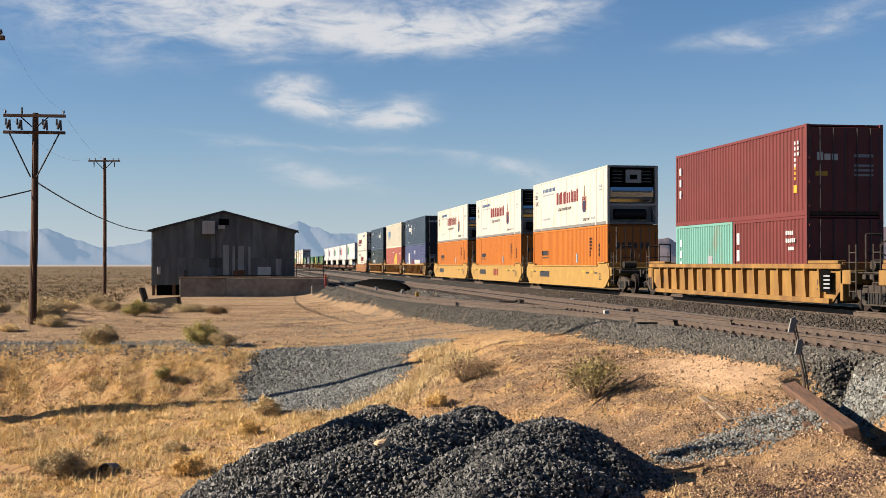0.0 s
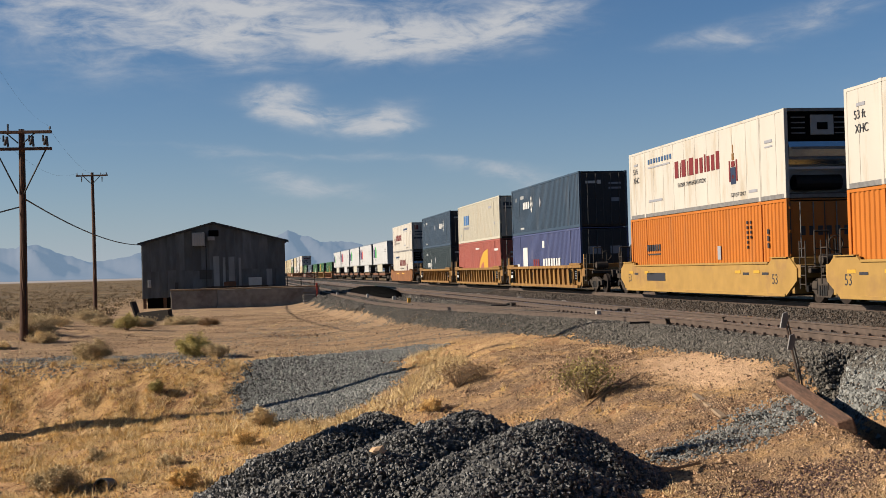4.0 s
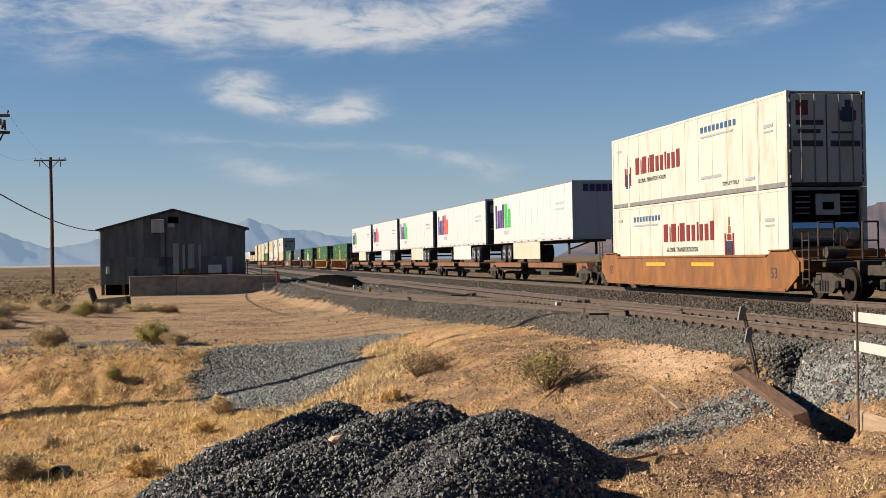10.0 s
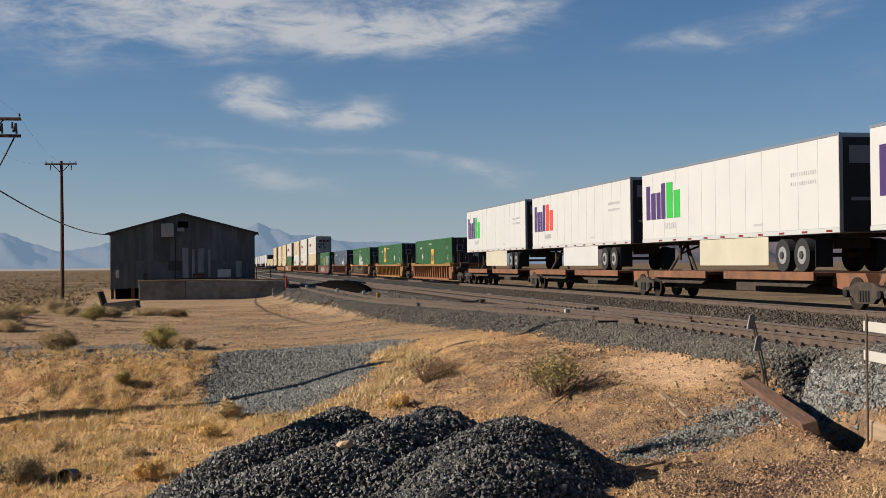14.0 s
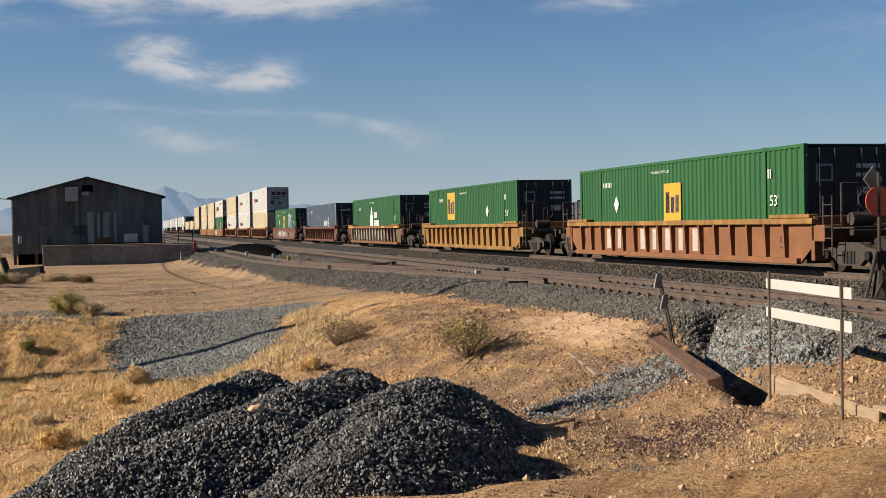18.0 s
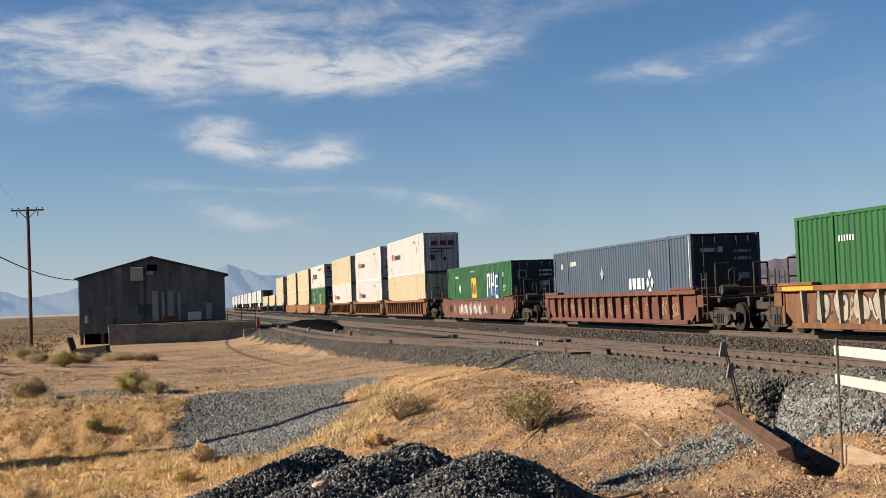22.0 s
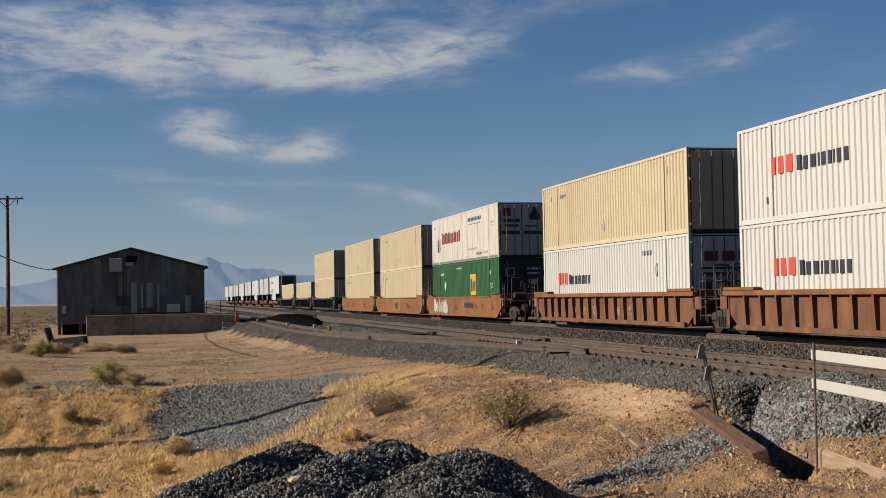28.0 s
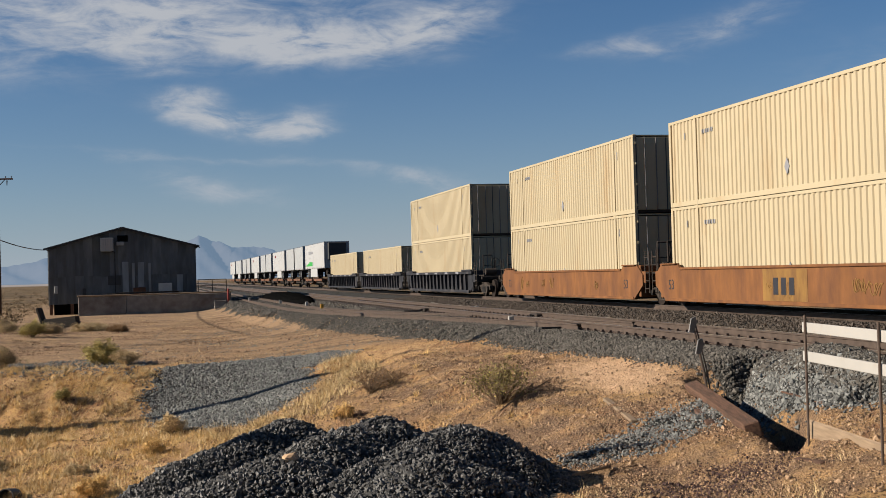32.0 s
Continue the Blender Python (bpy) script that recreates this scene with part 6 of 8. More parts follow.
def reefer_end(c, L, H, turn):
    """The open frame and cooling machine on the front end of a refrigerated container."""
    y = -L / 2
    part("front_wall", boxes((-CW / 2 + 0.1, CW / 2 - 0.1, y + 0.75, y + 0.8, 0.1, H - 0.05)), "trailer_white", c, m=turn)
    unit = part("cooling_unit", boxes((-1.12, 1.12, y + 0.22, y + 0.75, H - 1.05, H - 0.12), bevel=0.05), "black_gap", c, "black cooling unit housing", m=turn)
    part("grille", boxes((-0.3, 0.5, y + 0.17, y + 0.219, H - 0.85, H - 0.2), bevel=0.01), "grey_box", unit)
    part("grille_window", boxes((-0.08, 0.28, y + 0.15, y + 0.169, H - 0.68, H - 0.45)), "black_gap", unit)
    for i in range(4):
        for x in (-0.72, 0.78):
            part("vent_slat", shared(("vent_slat", L, H), "iron_plate", lambda: boxes((-0.24, 0.24, y + 0.19, y + 0.219, H - 0.3, H - 0.26))), None, unit, m=pose(x, 0, -0.17 * i))
    part("lower_shroud", prism(bmesh.new(), [(y + 0.75, H - 1.07), (y + 0.16, H - 1.07), (y + 0.10, H - 1.25), (y + 0.14, H - 1.55), (y + 0.32, H - 1.80), (y + 0.75, H - 1.85)], "x", -1.1, 1.1), "polished", c, "polished curved lower shroud", m=turn)
    part("shroud_trim", boxes((-1.0, 1.0, y + 0.085, y + 0.099, H - 1.33, H - 1.24)), "iron_plate", c, m=turn)
    part("fuel_tank", rods(((-0.8, y + 0.5, 0.52), (0.8, y + 0.5, 0.52), 0.25), n=14), "iron", c, m=turn)
    part("crossbar", boxes((-CW / 2 + 0.13, CW / 2 - 0.13, y + 0.02, y + 0.09, 0.92, 1.0)), "trailer_white", c, m=turn)
    for sx in (-1, 1):
        x = sx * (CW / 2 - 0.1)
        part("end_brace", tube([((x, y + 0.06, 0.15), 0.035), ((x, y + 0.7, 1.2), 0.035), ((x, y + 0.06, H - 0.3), 0.035)], 8), "trailer_white", c, m=turn)
    part("head_beam", boxes((-CW / 2 + 0.13, CW / 2 - 0.13, y, y + 0.1, H - 0.1, H - 0.004)), "iron_plate", c, m=turn)
    part("sill_beam", boxes((-CW / 2 + 0.13, CW / 2 - 0.13, y, y + 0.1, 0.0, 0.12)), "iron_plate", c, m=turn)


# marks: painted shapes on the near side, a metres from the far end, z above the floor
def mark(c, L, name, mat, rows, proud=0.0):
    if name == "placard":                            # rows of (a, z, half width, half height): lozenges
        for a, z, w, h in rows:
            part(name, prism(bmesh.new(), [(L / 2 - a - w, z), (L / 2 - a, z - h), (L / 2 - a + w, z), (L / 2 - a, z + h)], "x", -CW / 2 - 0.004, -CW / 2 + 0.02), mat, c)
        return
    if name == "shell":                              # a fan: level foot, upright back, round front
        for a0, a1, z0, z1 in rows:
            arc = [(L / 2 - a1 + (a1 - a0) * math.sin(k * 0.19635), z0 + (z1 - z0) * math.cos(k * 0.19635)) for k in range(9)]
            part(name, prism(bmesh.new(), [(L / 2 - a1, z0)] + arc, "x", -CW / 2 - 0.004 - proud, -CW / 2 + 0.02), mat, c)
        return
    for a0, a1, z0, z1 in rows:
        part(name, boxes((-CW / 2 - 0.004 - proud, -CW / 2 + 0.02, L / 2 - a1, L / 2 - a0, z0, z1)), mat, c)


def end_mark(c, L, name, mat, rows):
    for x0, x1, z0, z1 in rows:
        part(name, boxes((x0, x1, -L / 2 - 0.017, -L / 2 + 0.01, z0, z1)), mat, c)


def words(a, z, h, widths, gap=0.1, tall=()):
    """A row of plain upright bars, one for each sign of a name, h metres high."""
    out = []
    for i, w in enumerate(widths):
        top = z + h * (1.15 if i in tall else 1.0)
        out.append((a, a + (0.82 * w if w > 0.2 else w), z, top))
        a += w + gap
    return out


def stack(a, z, h, n, w, gap=0.07):
    """Signs painted one under the other."""
    return [(a, a + w, z - i * (h + gap), z - i * (h + gap) + h) for i in range(n)]


TEXTS = {}


def lettering(text, height, mat):
    k = (text, height, mat)
    if k not in TEXTS:
        cu = bpy.data.curves.new("lettering", "FONT")
        cu.body, cu.size, cu.extrude, cu.align_x = text, height * 1.38, 0.002, "LEFT"
        tmp = bpy.data.objects.new("lettering", cu)
        scene.collection.objects.link(tmp)
        bpy.context.view_layer.update()
        me = bpy.data.meshes.new_from_object(tmp.evaluated_get(bpy.context.evaluated_depsgraph_get()))
        me.name = "lettering"
        me.materials.clear()
        me.materials.append(M[mat])
        bpy.data.objects.remove(tmp)
        TEXTS[k] = me
    return TEXTS[k]


def side_text(c, text, a, z, height, mat, L, x):
    """Letters on the near side, reading towards the camera's right."""
    part("lettering", lettering(text, height, mat), None, c, m=Matrix.Translation((x, L / 2 - a, z)) @ Matrix(((0, 0, -1, 0), (-1, 0, 0, 0), (0, 1, 0, 0), (0, 0, 0, 1))))


def end_text(c, text, x, z, height, mat, L):
    part("lettering", lettering(text, height, mat), None, c, m=Matrix.Translation((x, -L / 2 - 0.02, z)) @ pose(0, 0, 0, 90, 0, 0))


# ---- trucks, wells and spines
def truck(parent, y):
    t = part("truck", shared(("truck",), "truck_iron", lambda: boxes((-0.9, 0.9, -0.2, 0.2, 0.42, 0.72), bevel=0.03)), None, parent, m=pose(0, y, 0))

    def frame_mesh():
        bm = bmesh.new()
        prism(bm, [(-1.18, 0.38), (-1.18, 0.62), (-0.75, 0.66), (-0.42, 0.78), (0.42, 0.78), (0.75, 0.66), (1.18, 0.62), (1.18, 0.38), (0.72, 0.4), (0.45, 0.2), (-0.45, 0.2), (-0.72, 0.4)], "x", -0.07, 0.07)
        return bm

    def spring_mesh():
        return rods(*[((0, yy, 0.26), (0, yy, 0.56), 0.055) for yy in (-0.22, -0.07, 0.08, 0.23)], n=8)

    for sx in (-1, 1):
        part("side_frame", shared(("side_frame",), "truck_iron", frame_mesh), None, t, m=pose(sx * 1.0, 0, 0))
        part("spring_nest", shared(("spring_nest",), "iron", spring_mesh), None, t, m=pose(sx * 1.06, 0, 0))
        for yy in (-0.89, 0.89):
            part("bearing_cap", shared(("bearing_cap",), "iron", lambda: rods(((-0.09, 0, 0), (0.09, 0, 0), 0.11), n=12)), None, t, m=pose(sx * 1.07, yy, 0.46))

    def wheel_mesh():
        bm = bmesh.new()
        for sx in (-1, 1):
            rod(bm, (sx * 0.68, 0, 0), (sx * 0.80, 0, 0), 0.455, n=28)
            rod(bm, (sx * 0.64, 0, 0), (sx * 0.68, 0, 0), 0.48, n=28)
            rod(bm, (sx * 0.80, 0, 0), (sx * 0.86, 0, 0), 0.16, n=14)
        rod(bm, (-0.7, 0, 0), (0.7, 0, 0), 0.08, n=10)
        return bm
    for yy in (-0.89, 0.89):
        part("wheelset", shared(("wheelset",), "wheel_steel", wheel_mesh), None, t, m=pose(0, yy, 0.458))


def well_car(s_mid, mat, label, style="ribbed", rear_truck=True, ends=(9.75, 9.75), ribs=18, chord=None, number=True, couplers=(True, False), digits="ink_dark", painted=None):
    """A well car unit; its middle lies at s_mid when the clip begins."""
    c = thing("well_car", label, "railway wagon", group="wagons of the train")
    chord = chord or mat
    hl = 8.75
    for sx in (-1, 1):
        turn = pose(0, 0, 0, 0, 0, 0 if sx < 0 else 180)
        if style == "ribbed":
            side = part("side_sill", shared(("side_sill", "r"), mat, lambda: prism(bmesh.new(), [(-hl, 1.24), (-hl, 0.75), (-hl + 0.7, 0.24), (hl - 0.7, 0.24), (hl, 0.75), (hl, 1.24)], "x", -1.40, -1.36)), None, c, m=turn)
            part("top_chord", shared(("top_chord",), chord, lambda: boxes((-1.56, -1.36, -hl - 0.1, hl + 0.1, 1.24, 1.40), bevel=0.02)), None, side)
            part("bottom_chord", shared(("bottom_chord",), mat, lambda: boxes((-1.53, -1.38, -hl + 0.7, hl - 0.7, 0.20, 0.36), bevel=0.015)), None, side)
            rib = shared(("rib",), mat, lambda: prism(bmesh.new(), [(-1.56, 1.239), (-1.401, 1.239), (-1.401, 0.361), (-1.51, 0.361)], "y", -0.045, 0.045))
            for i in range(ribs):
                yy = -hl + 0.35 + i * (2 * hl - 0.7) / (ribs - 1)
                if abs(yy) < hl - 0.5:
                    over = painted and sx < 0 and yy > -4.4
                    part("rib", shared(("rib", painted), painted, lambda: prism(bmesh.new(), [(-1.56, 1.239), (-1.401, 1.239), (-1.401, 0.361), (-1.51, 0.361)], "y", -0.045, 0.045)) if over else rib, None, side, m=pose(0, yy, 0))
            for sg in (-1, 1):
                part("end_cap", shared(("end_cap",), chord, lambda: boxes((-1.58, -1.30, -1.0, 1.0, 1.395, 1.50), bevel=0.02)), None, side, m=pose(0, sg * (hl - 1.0), 0))
        else:
            out = [(-hl - 0.35, 1.10), (-hl - 0.35, 0.72), (-hl + 0.45, 0.24), (hl - 0.45, 0.24), (hl + 0.35, 0.72), (hl + 0.35, 1.10), (hl - 0.15, 1.44), (hl - 1.5, 1.44), (hl - 1.7, 1.28), (-hl + 1.7, 1.28), (-hl + 1.5, 1.44), (-hl + 0.15, 1.44)]
            side = part("side_sill", shared(("side_sill", "s"), mat, lambda: prism(bmesh.new(), out, "x", -1.50, -1.42)), None, c, m=turn)
            part("top_chord", shared(("top_chord", "s"), mat, lambda: boxes((-1.545, -1.40, -hl + 1.75, hl - 1.75, 1.25, 1.33), bevel=0.015)), None, side)
            part("bottom_chord", shared(("bottom_chord", "s"), mat, lambda: boxes((-1.54, -1.40, -hl + 0.5, hl - 0.5, 0.20, 0.30), bevel=0.015)), None, side)
            for sg in (-1, 1):
                part("end_cap", shared(("end_cap", "s"), chord, lambda: boxes((-1.58, -1.40, -0.62, 0.62, 1.435, 1.475), bevel=0.01)), None, side, m=pose(0, sg * (hl - 0.85), 0))
    part("well_floor", shared(("well_floor",), "truck_iron", lambda: boxes((-1.35, 1.35, -hl + 0.5, hl - 0.5, 0.22, 0.34))), None, c)
    for sg, end in ((-1, ends[0]), (1, ends[1])):
        turn = pose(0, 0, 0, 0, 0, 0 if sg < 0 else 180)
        e = part("end_platform", shared(("end_platform", end), mat, lambda: boxes((-1.45, 1.45, -hl - 0.5, -hl + 0.1, 0.8, 1.22), bevel=0.02)), None, c, m=turn)
        part("draft_sill", shared(("draft_sill", end), "truck_iron", lambda: boxes((-0.38, 0.38, -end - 0.75, -hl - 0.502, 0.72, 1.12), bevel=0.02)), None, e)
        part("end_sill", shared(("end_sill", end), "truck_iron", lambda: boxes((-1.35, 1.35, -end - 0.62, -end - 0.45, 0.95, 1.10), bevel=0.02)), None, e)
        part("walkway", shared(("walkway", end), "truck_iron", lambda: boxes((-1.2, 1.2, -end - 0.44, -hl - 0.51, 1.125, 1.16))), None, e)
        part("bulkhead", shared(("bulkhead",), mat, lambda: boxes((-1.45, 1.45, -hl - 0.04, -hl + 0.12, 0.3, 1.45), bevel=0.02)), None, e)
        for x, y in ((-1.42, -hl - 0.62), (1.42, -hl - 0.62)):
            part("ladder", shared(("ladder",), "truck_iron", lambda: rods(((0, 0.2, 0.45), (0, 0.2, 1.95), 0.022), ((0, -0.2, 0.45), (0, -0.2, 1.95), 0.022), *[((0, 0.2, 0.6 + 0.28 * i), (0, -0.2, 0.6 + 0.28 * i), 0.018) for i in range(5)], n=6)), None, e, m=pose(x, y, 0))
        for x in (-0.95, 0.45):
            part("grab_iron", shared(("grab_iron",), "truck_iron", lambda: rods(((0, 0, 1.15), (0, 0, 2.25), 0.03), ((0.5, 0, 1.15), (0.5, 0, 2.25), 0.03), ((0, 0, 2.25), (0.5, 0, 2.25), 0.03), ((0, 0, 1.7), (0.5, 0, 1.7), 0.022), n=6)), None, e, m=pose(x, -hl - 0.5, 0))
        part("brake_post", shared(("brake_post",), "truck_iron", lambda: rods(((-0.3, -hl - 0.55, 1.15), (-0.3, -hl - 0.55, 2.0), 0.045), n=6)), None, e)
        part("brake_wheel", shared(("brake_wheel",), "truck_iron", lambda: tube([((-0.3 + 0.24 * math.cos(6.28319 * k / 16), -hl - 0.62, 1.85 + 0.24 * math.sin(6.28319 * k / 16)), 0.02) for k in range(17)], 5)), None, e)
        part("brake_cylinder", shared(("brake_cylinder",), "truck_iron", lambda: rods(((-0.95, -end + 0.1, 1.36), (-0.35, -end + 0.1, 1.36), 0.17), n=12)), None, e)
        part("air_hose", shared(("air_hose", end), "rubber", lambda: tube([((-0.45, -end - 0.6, 0.9), 0.03), ((-0.5, -end - 0.9, 0.6), 0.03), ((-0.45, -end - 1.2, 0.45), 0.03), ((-0.4, -end - 1.5, 0.55), 0.03)], 6)), None, e)
    truck(c, -ends[0])
    if rear_truck:
        truck(c, ends[1])
    for on, sg, end in ((couplers[0], -1, ends[0]), (couplers[1], 1, ends[1])):
        if on:
            part("coupler", boxes((-0.13, 0.13, sg * (end + 0.7) - 0.02, sg * (end + 2.3), 0.68, 0.98) if sg > 0 else (-0.13, 0.13, -(end + 2.3), -(end + 0.7), 0.68, 0.98), bevel=0.03), "truck_iron", c)
    if number:
        side_text(c, "53", 1.05 if style == "ribbed" else 0.75, 0.6, 0.34, digits, 2 * hl, -1.405 if style == "ribbed" else -1.503)
        side_text(c, "53", 2 * hl - (1.75 if style == "ribbed" else 1.5), 0.6, 0.34, digits, 2 * hl, -1.405 if style == "ribbed" else -1.503)
    MOVERS.append((c, s_mid, 0.0, 0.0))
    return c


def plate(c, name, mat, y0, y1, z0, z1, x=-1.512):
    part(name, boxes((x, x + 0.014, y0, y1, z0, z1)), mat, c)


def scrawl(c, y0, y1, z0, z1, mat, seed, x=-1.51, wide=0.05):
    """A looping spray-paint scribble on the near side, one bent ribbon."""
    r = random.Random(seed)
    n = max(24, int((y1 - y0) * 34))
    f1, f2, a, b = r.uniform(2.0, 3.5), r.uniform(2.5, 4.5), r.uniform(0, 6.28), r.uniform(0, 6.28)
    pts = []
    for i in range(n + 1):
        t = i / n
        pts.append((y0 + (y1 - y0) * (0.15 + 0.7 * t + 0.15 * math.sin(6.283 * f1 * t + a)),
                    (z0 + z1) / 2 + (z1 - z0) / 2 * (0.75 * math.sin(6.283 * f2 * t + b) + 0.25 * math.sin(6.283 * f1 * 2.3 * t))))
    bm = bmesh.new()
    lo, hi = [], []
    for i, (y, z) in enumerate(pts):
        a, b = pts[max(0, i - 1)], pts[min(n, i + 1)]
        d = Vector((b[0] - a[0], b[1] - a[1]))
        d = Vector((-d.y, d.x)).normalized() * wide / 2 if d.length > 1e-4 else Vector((0, wide / 2))
        lo.append([bm.verts.new((xx, y - d.x, z - d.y)) for xx in (x, x + 0.012)])
        hi.append([bm.verts.new((xx, y + d.x, z + d.y)) for xx in (x, x + 0.012)])
    for i in range(n):
        for q in ((lo[i][0], lo[i + 1][0], hi[i + 1][0], hi[i][0]), (lo[i][0], lo[i][1], lo[i + 1][1], lo[i + 1][0]), (hi[i][0], hi[i + 1][0], hi[i + 1][1], hi[i][1])):
            bm.faces.new(q)
    part("graffiti", bm, mat, c)


def bubble(c, y, z, ry, rz, mat, seed, x):
    """One fat round letter shape of spray paint on the near side."""
    r = random.Random(seed)
    n, a, b = 14, r.uniform(0, 6.28), r.uniform(0, 6.28)
    rim = []
    for k in range(n):
        t = 6.28319 * k / n
        cy, cz = math.cos(t), math.sin(t)
        q = (abs(cy) ** 4 + abs(cz) ** 4) ** -0.25 * (1 + 0.10 * math.sin(2 * t + a) + 0.08 * math.sin(3 * t + b)) * 0.9
        rim.append((y + ry * q * cy, z + rz * q * cz))
    part("graffiti", prism(bmesh.new(), rim, "x", x, x + 0.008), mat, c)


def spine_car(s_mid, rear_truck):
    c = thing("spine_car", "rust-brown spine car carrying a road trailer", "railway wagon", group="wagons of the train")
    part("spine", shared(("spine",), "truck_iron", lambda: boxes((-0.34, 0.34, -8.9, 8.9, 0.66, 1.02), (-0.34, 0.34, -7.3, 7.3, 0.36, 0.659), bevel=0.03)), None, c)
    for sg in (-1, 1):
        part("bolster", shared(("bolster",), "deck_brown", lambda: prism(bmesh.new(), [(-1.0, 0.62), (-0.9, 1.02), (0.9, 1.02), (1.3, 0.45), (0.6, 0.45)], "x", -0.75, 0.75)), None, c, m=pose(0, sg * 7.55, 0, 0, 0, 0 if sg > 0 else 180))
    for y0, y1 in ((-6.8, -0.4), (1.2, 6.9)):
        d = part("wheel_platform", boxes((-1.42, 1.42, y0, y1, 0.93, 1.05), bevel=0.02), "deck_brown", c)
        for sx in (-1, 1):
            part("platform_sill", boxes((sx * 1.42 - 0.05, sx * 1.42 + 0.05, y0, y1, 0.80, 1.06), bevel=0.015), "deck_brown", d)
            part("sill_bracket", prism(bmesh.new(), [(y0, 0.86), (y1, 0.86), (y1 - 0.9, 0.6), (y0 + 0.9, 0.6)], "x", sx * 1.2 - 0.04, sx * 1.2 + 0.04), "truck_iron", d)
    part("hitch", rods(((-0.5, 7.2, 1.0), (0, 6.6, 2.1), 0.06), ((0.5, 7.2, 1.0), (0, 6.6, 2.1), 0.06), ((0, 5.6, 1.0), (0, 6.6, 2.1), 0.07)), "truck_iron", c)
    truck(c, -8.95)
    if rear_truck:
        truck(c, 8.95)
    MOVERS.append((c, s_mid, 0.0, 0.0))
    return c


def road_trailer(s_mid, L, mat, label, rear=-1, skirt=None, marks=(), H=2.80, z0=2.17, reefer=False, dark_doors=False):
    """A box trailer on its wheels; rear = -1 where its wheels stand at the end facing the camera."""
    c = thing("road_trailer", label, "trailer", group="trailers on the train")
    W = CW / 2
    bm = bmesh.new()
    box(bm, -W, W, -L / 2, L / 2, z0 + 0.12, z0 + H, bevel=0.03)
    part("body", bm, mat, c)
    seam = shared(("seam", H, z0), "trailer_grey", lambda: boxes((-W - 0.004, -W + 0.01, -0.012, 0.012, z0 + 0.16, z0 + H - 0.1)))
    n = int(L / 1.22)
    for i in range(1, n):
        part("seam", seam, None, c, m=pose(0, -L / 2 + i * L / n, 0))
    part("bottom_rail", boxes((-W - 0.012, W + 0.012, -L / 2, L / 2, z0, z0 + 0.14), bevel=0.01), "trailer_grey", c)
    part("top_rail", boxes((-W - 0.012, -W + 0.05, -L / 2, L / 2, z0 + H - 0.07, z0 + H + 0.012), (W - 0.05, W + 0.012, -L / 2, L / 2, z0 + H - 0.07, z0 + H + 0.012)), "rail_grey", c)
    for i in range(int(L / 1.5)):
        part("reflector", shared(("reflector", z0), "ink_red", lambda: boxes((-W - 0.018, -W - 0.004, 0, 0.35, z0 + 0.03, z0 + 0.09))), None, c, m=pose(0, -L / 2 + 0.4 + 1.5 * i, 0))
    part("rear_frame", boxes((-W - 0.01, -W + 0.1, -L / 2 - 0.03, -L / 2 + 0.0, z0, z0 + H), (W - 0.1, W + 0.01, -L / 2 - 0.03, -L / 2, z0, z0 + H), (-W + 0.1, W - 0.1, -L / 2 - 0.03, -L / 2, z0 + H - 0.12, z0 + H), (-0.02, 0.02, -L / 2 - 0.025, -L / 2, z0, z0 + H - 0.12)), "trim_silver" if rear < 0 else mat, c)
    if dark_doors:                                   # dark doors with a pale name
        for sx in (-1, 1):
            d = part("rear_door", boxes((min(sx * 0.02, sx * (W - 0.1)), max(sx * 0.02, sx * (W - 0.1)), -L / 2 - 0.022, -L / 2 - 0.002, z0 + 0.02, z0 + H - 0.12), bevel=0.004), "door_dark", c, "dark rear door")
            part("name_block", boxes((min(sx * 0.2, sx * 1.0), max(sx * 0.2, sx * 1.0), -L / 2 - 0.027, -L / 2 - 0.0221, z0 + H - 0.85, z0 + H - 0.35)), "ink_grey", d)
            part("small_print", boxes((min(sx * 0.25, sx * 0.95), max(sx * 0.25, sx * 0.95), -L / 2 - 0.027, -L / 2 - 0.0221, z0 + 0.9, z0 + 1.0)), "ink_grey", d)
    if reefer:
        part("cooling_unit", boxes((-0.95, 0.95, -L / 2 - 0.5, -L / 2 - 0.031, z0 + H - 1.9, z0 + H - 0.1), bevel=0.08), "trim_dark", c, "black refrigeration unit")
    ax = rear * (L / 2 - 3.0)
    wheel = shared(("road_wheel",), "rubber", lambda: rods(((-0.14, 0, 0), (0.14, 0, 0), 0.5), n=24))
    hub = shared(("hub",), "hub_white", lambda: rods(((-0.15, 0, 0), (-0.10, 0, 0), 0.27, 0.30), n=18))
    bogie = part("bogie", boxes((-0.6, 0.6, ax - 1.3, ax + 1.3, 1.75, z0), (-1.0, 1.0, ax - 0.7, ax - 0.58, 1.5, 1.62), (-1.0, 1.0, ax + 0.58, ax + 0.7, 1.5, 1.62)), "truck_iron", c)
    for dy in (-0.64, 0.64):
        for sx in (-1, 1):
            w = part("wheel", wheel, None, bogie, m=pose(sx * 1.12, ax + dy, 1.56, 0, 0, 0 if sx < 0 else 180))
    cap = shared(("hub_cap",), "trim_dark", lambda: rods(((-0.19, 0, 0), (-0.14, 0, 0), 0.11, 0.13), n=12))
    for dy in (-0.64, 0.64):
        h = part("hub", hub, None, bogie, m=pose(-1.12, ax + dy, 1.56))
        part("hub_cap", cap, None, h)
    for x in (-1.25, 0.7):
        part("mud_flap", boxes((x, x + 0.55, min(ax + rear * 1.45, ax + rear * 1.47), max(ax + rear * 1.45, ax + rear * 1.47), 1.2, 2.0)), "rubber", bogie)
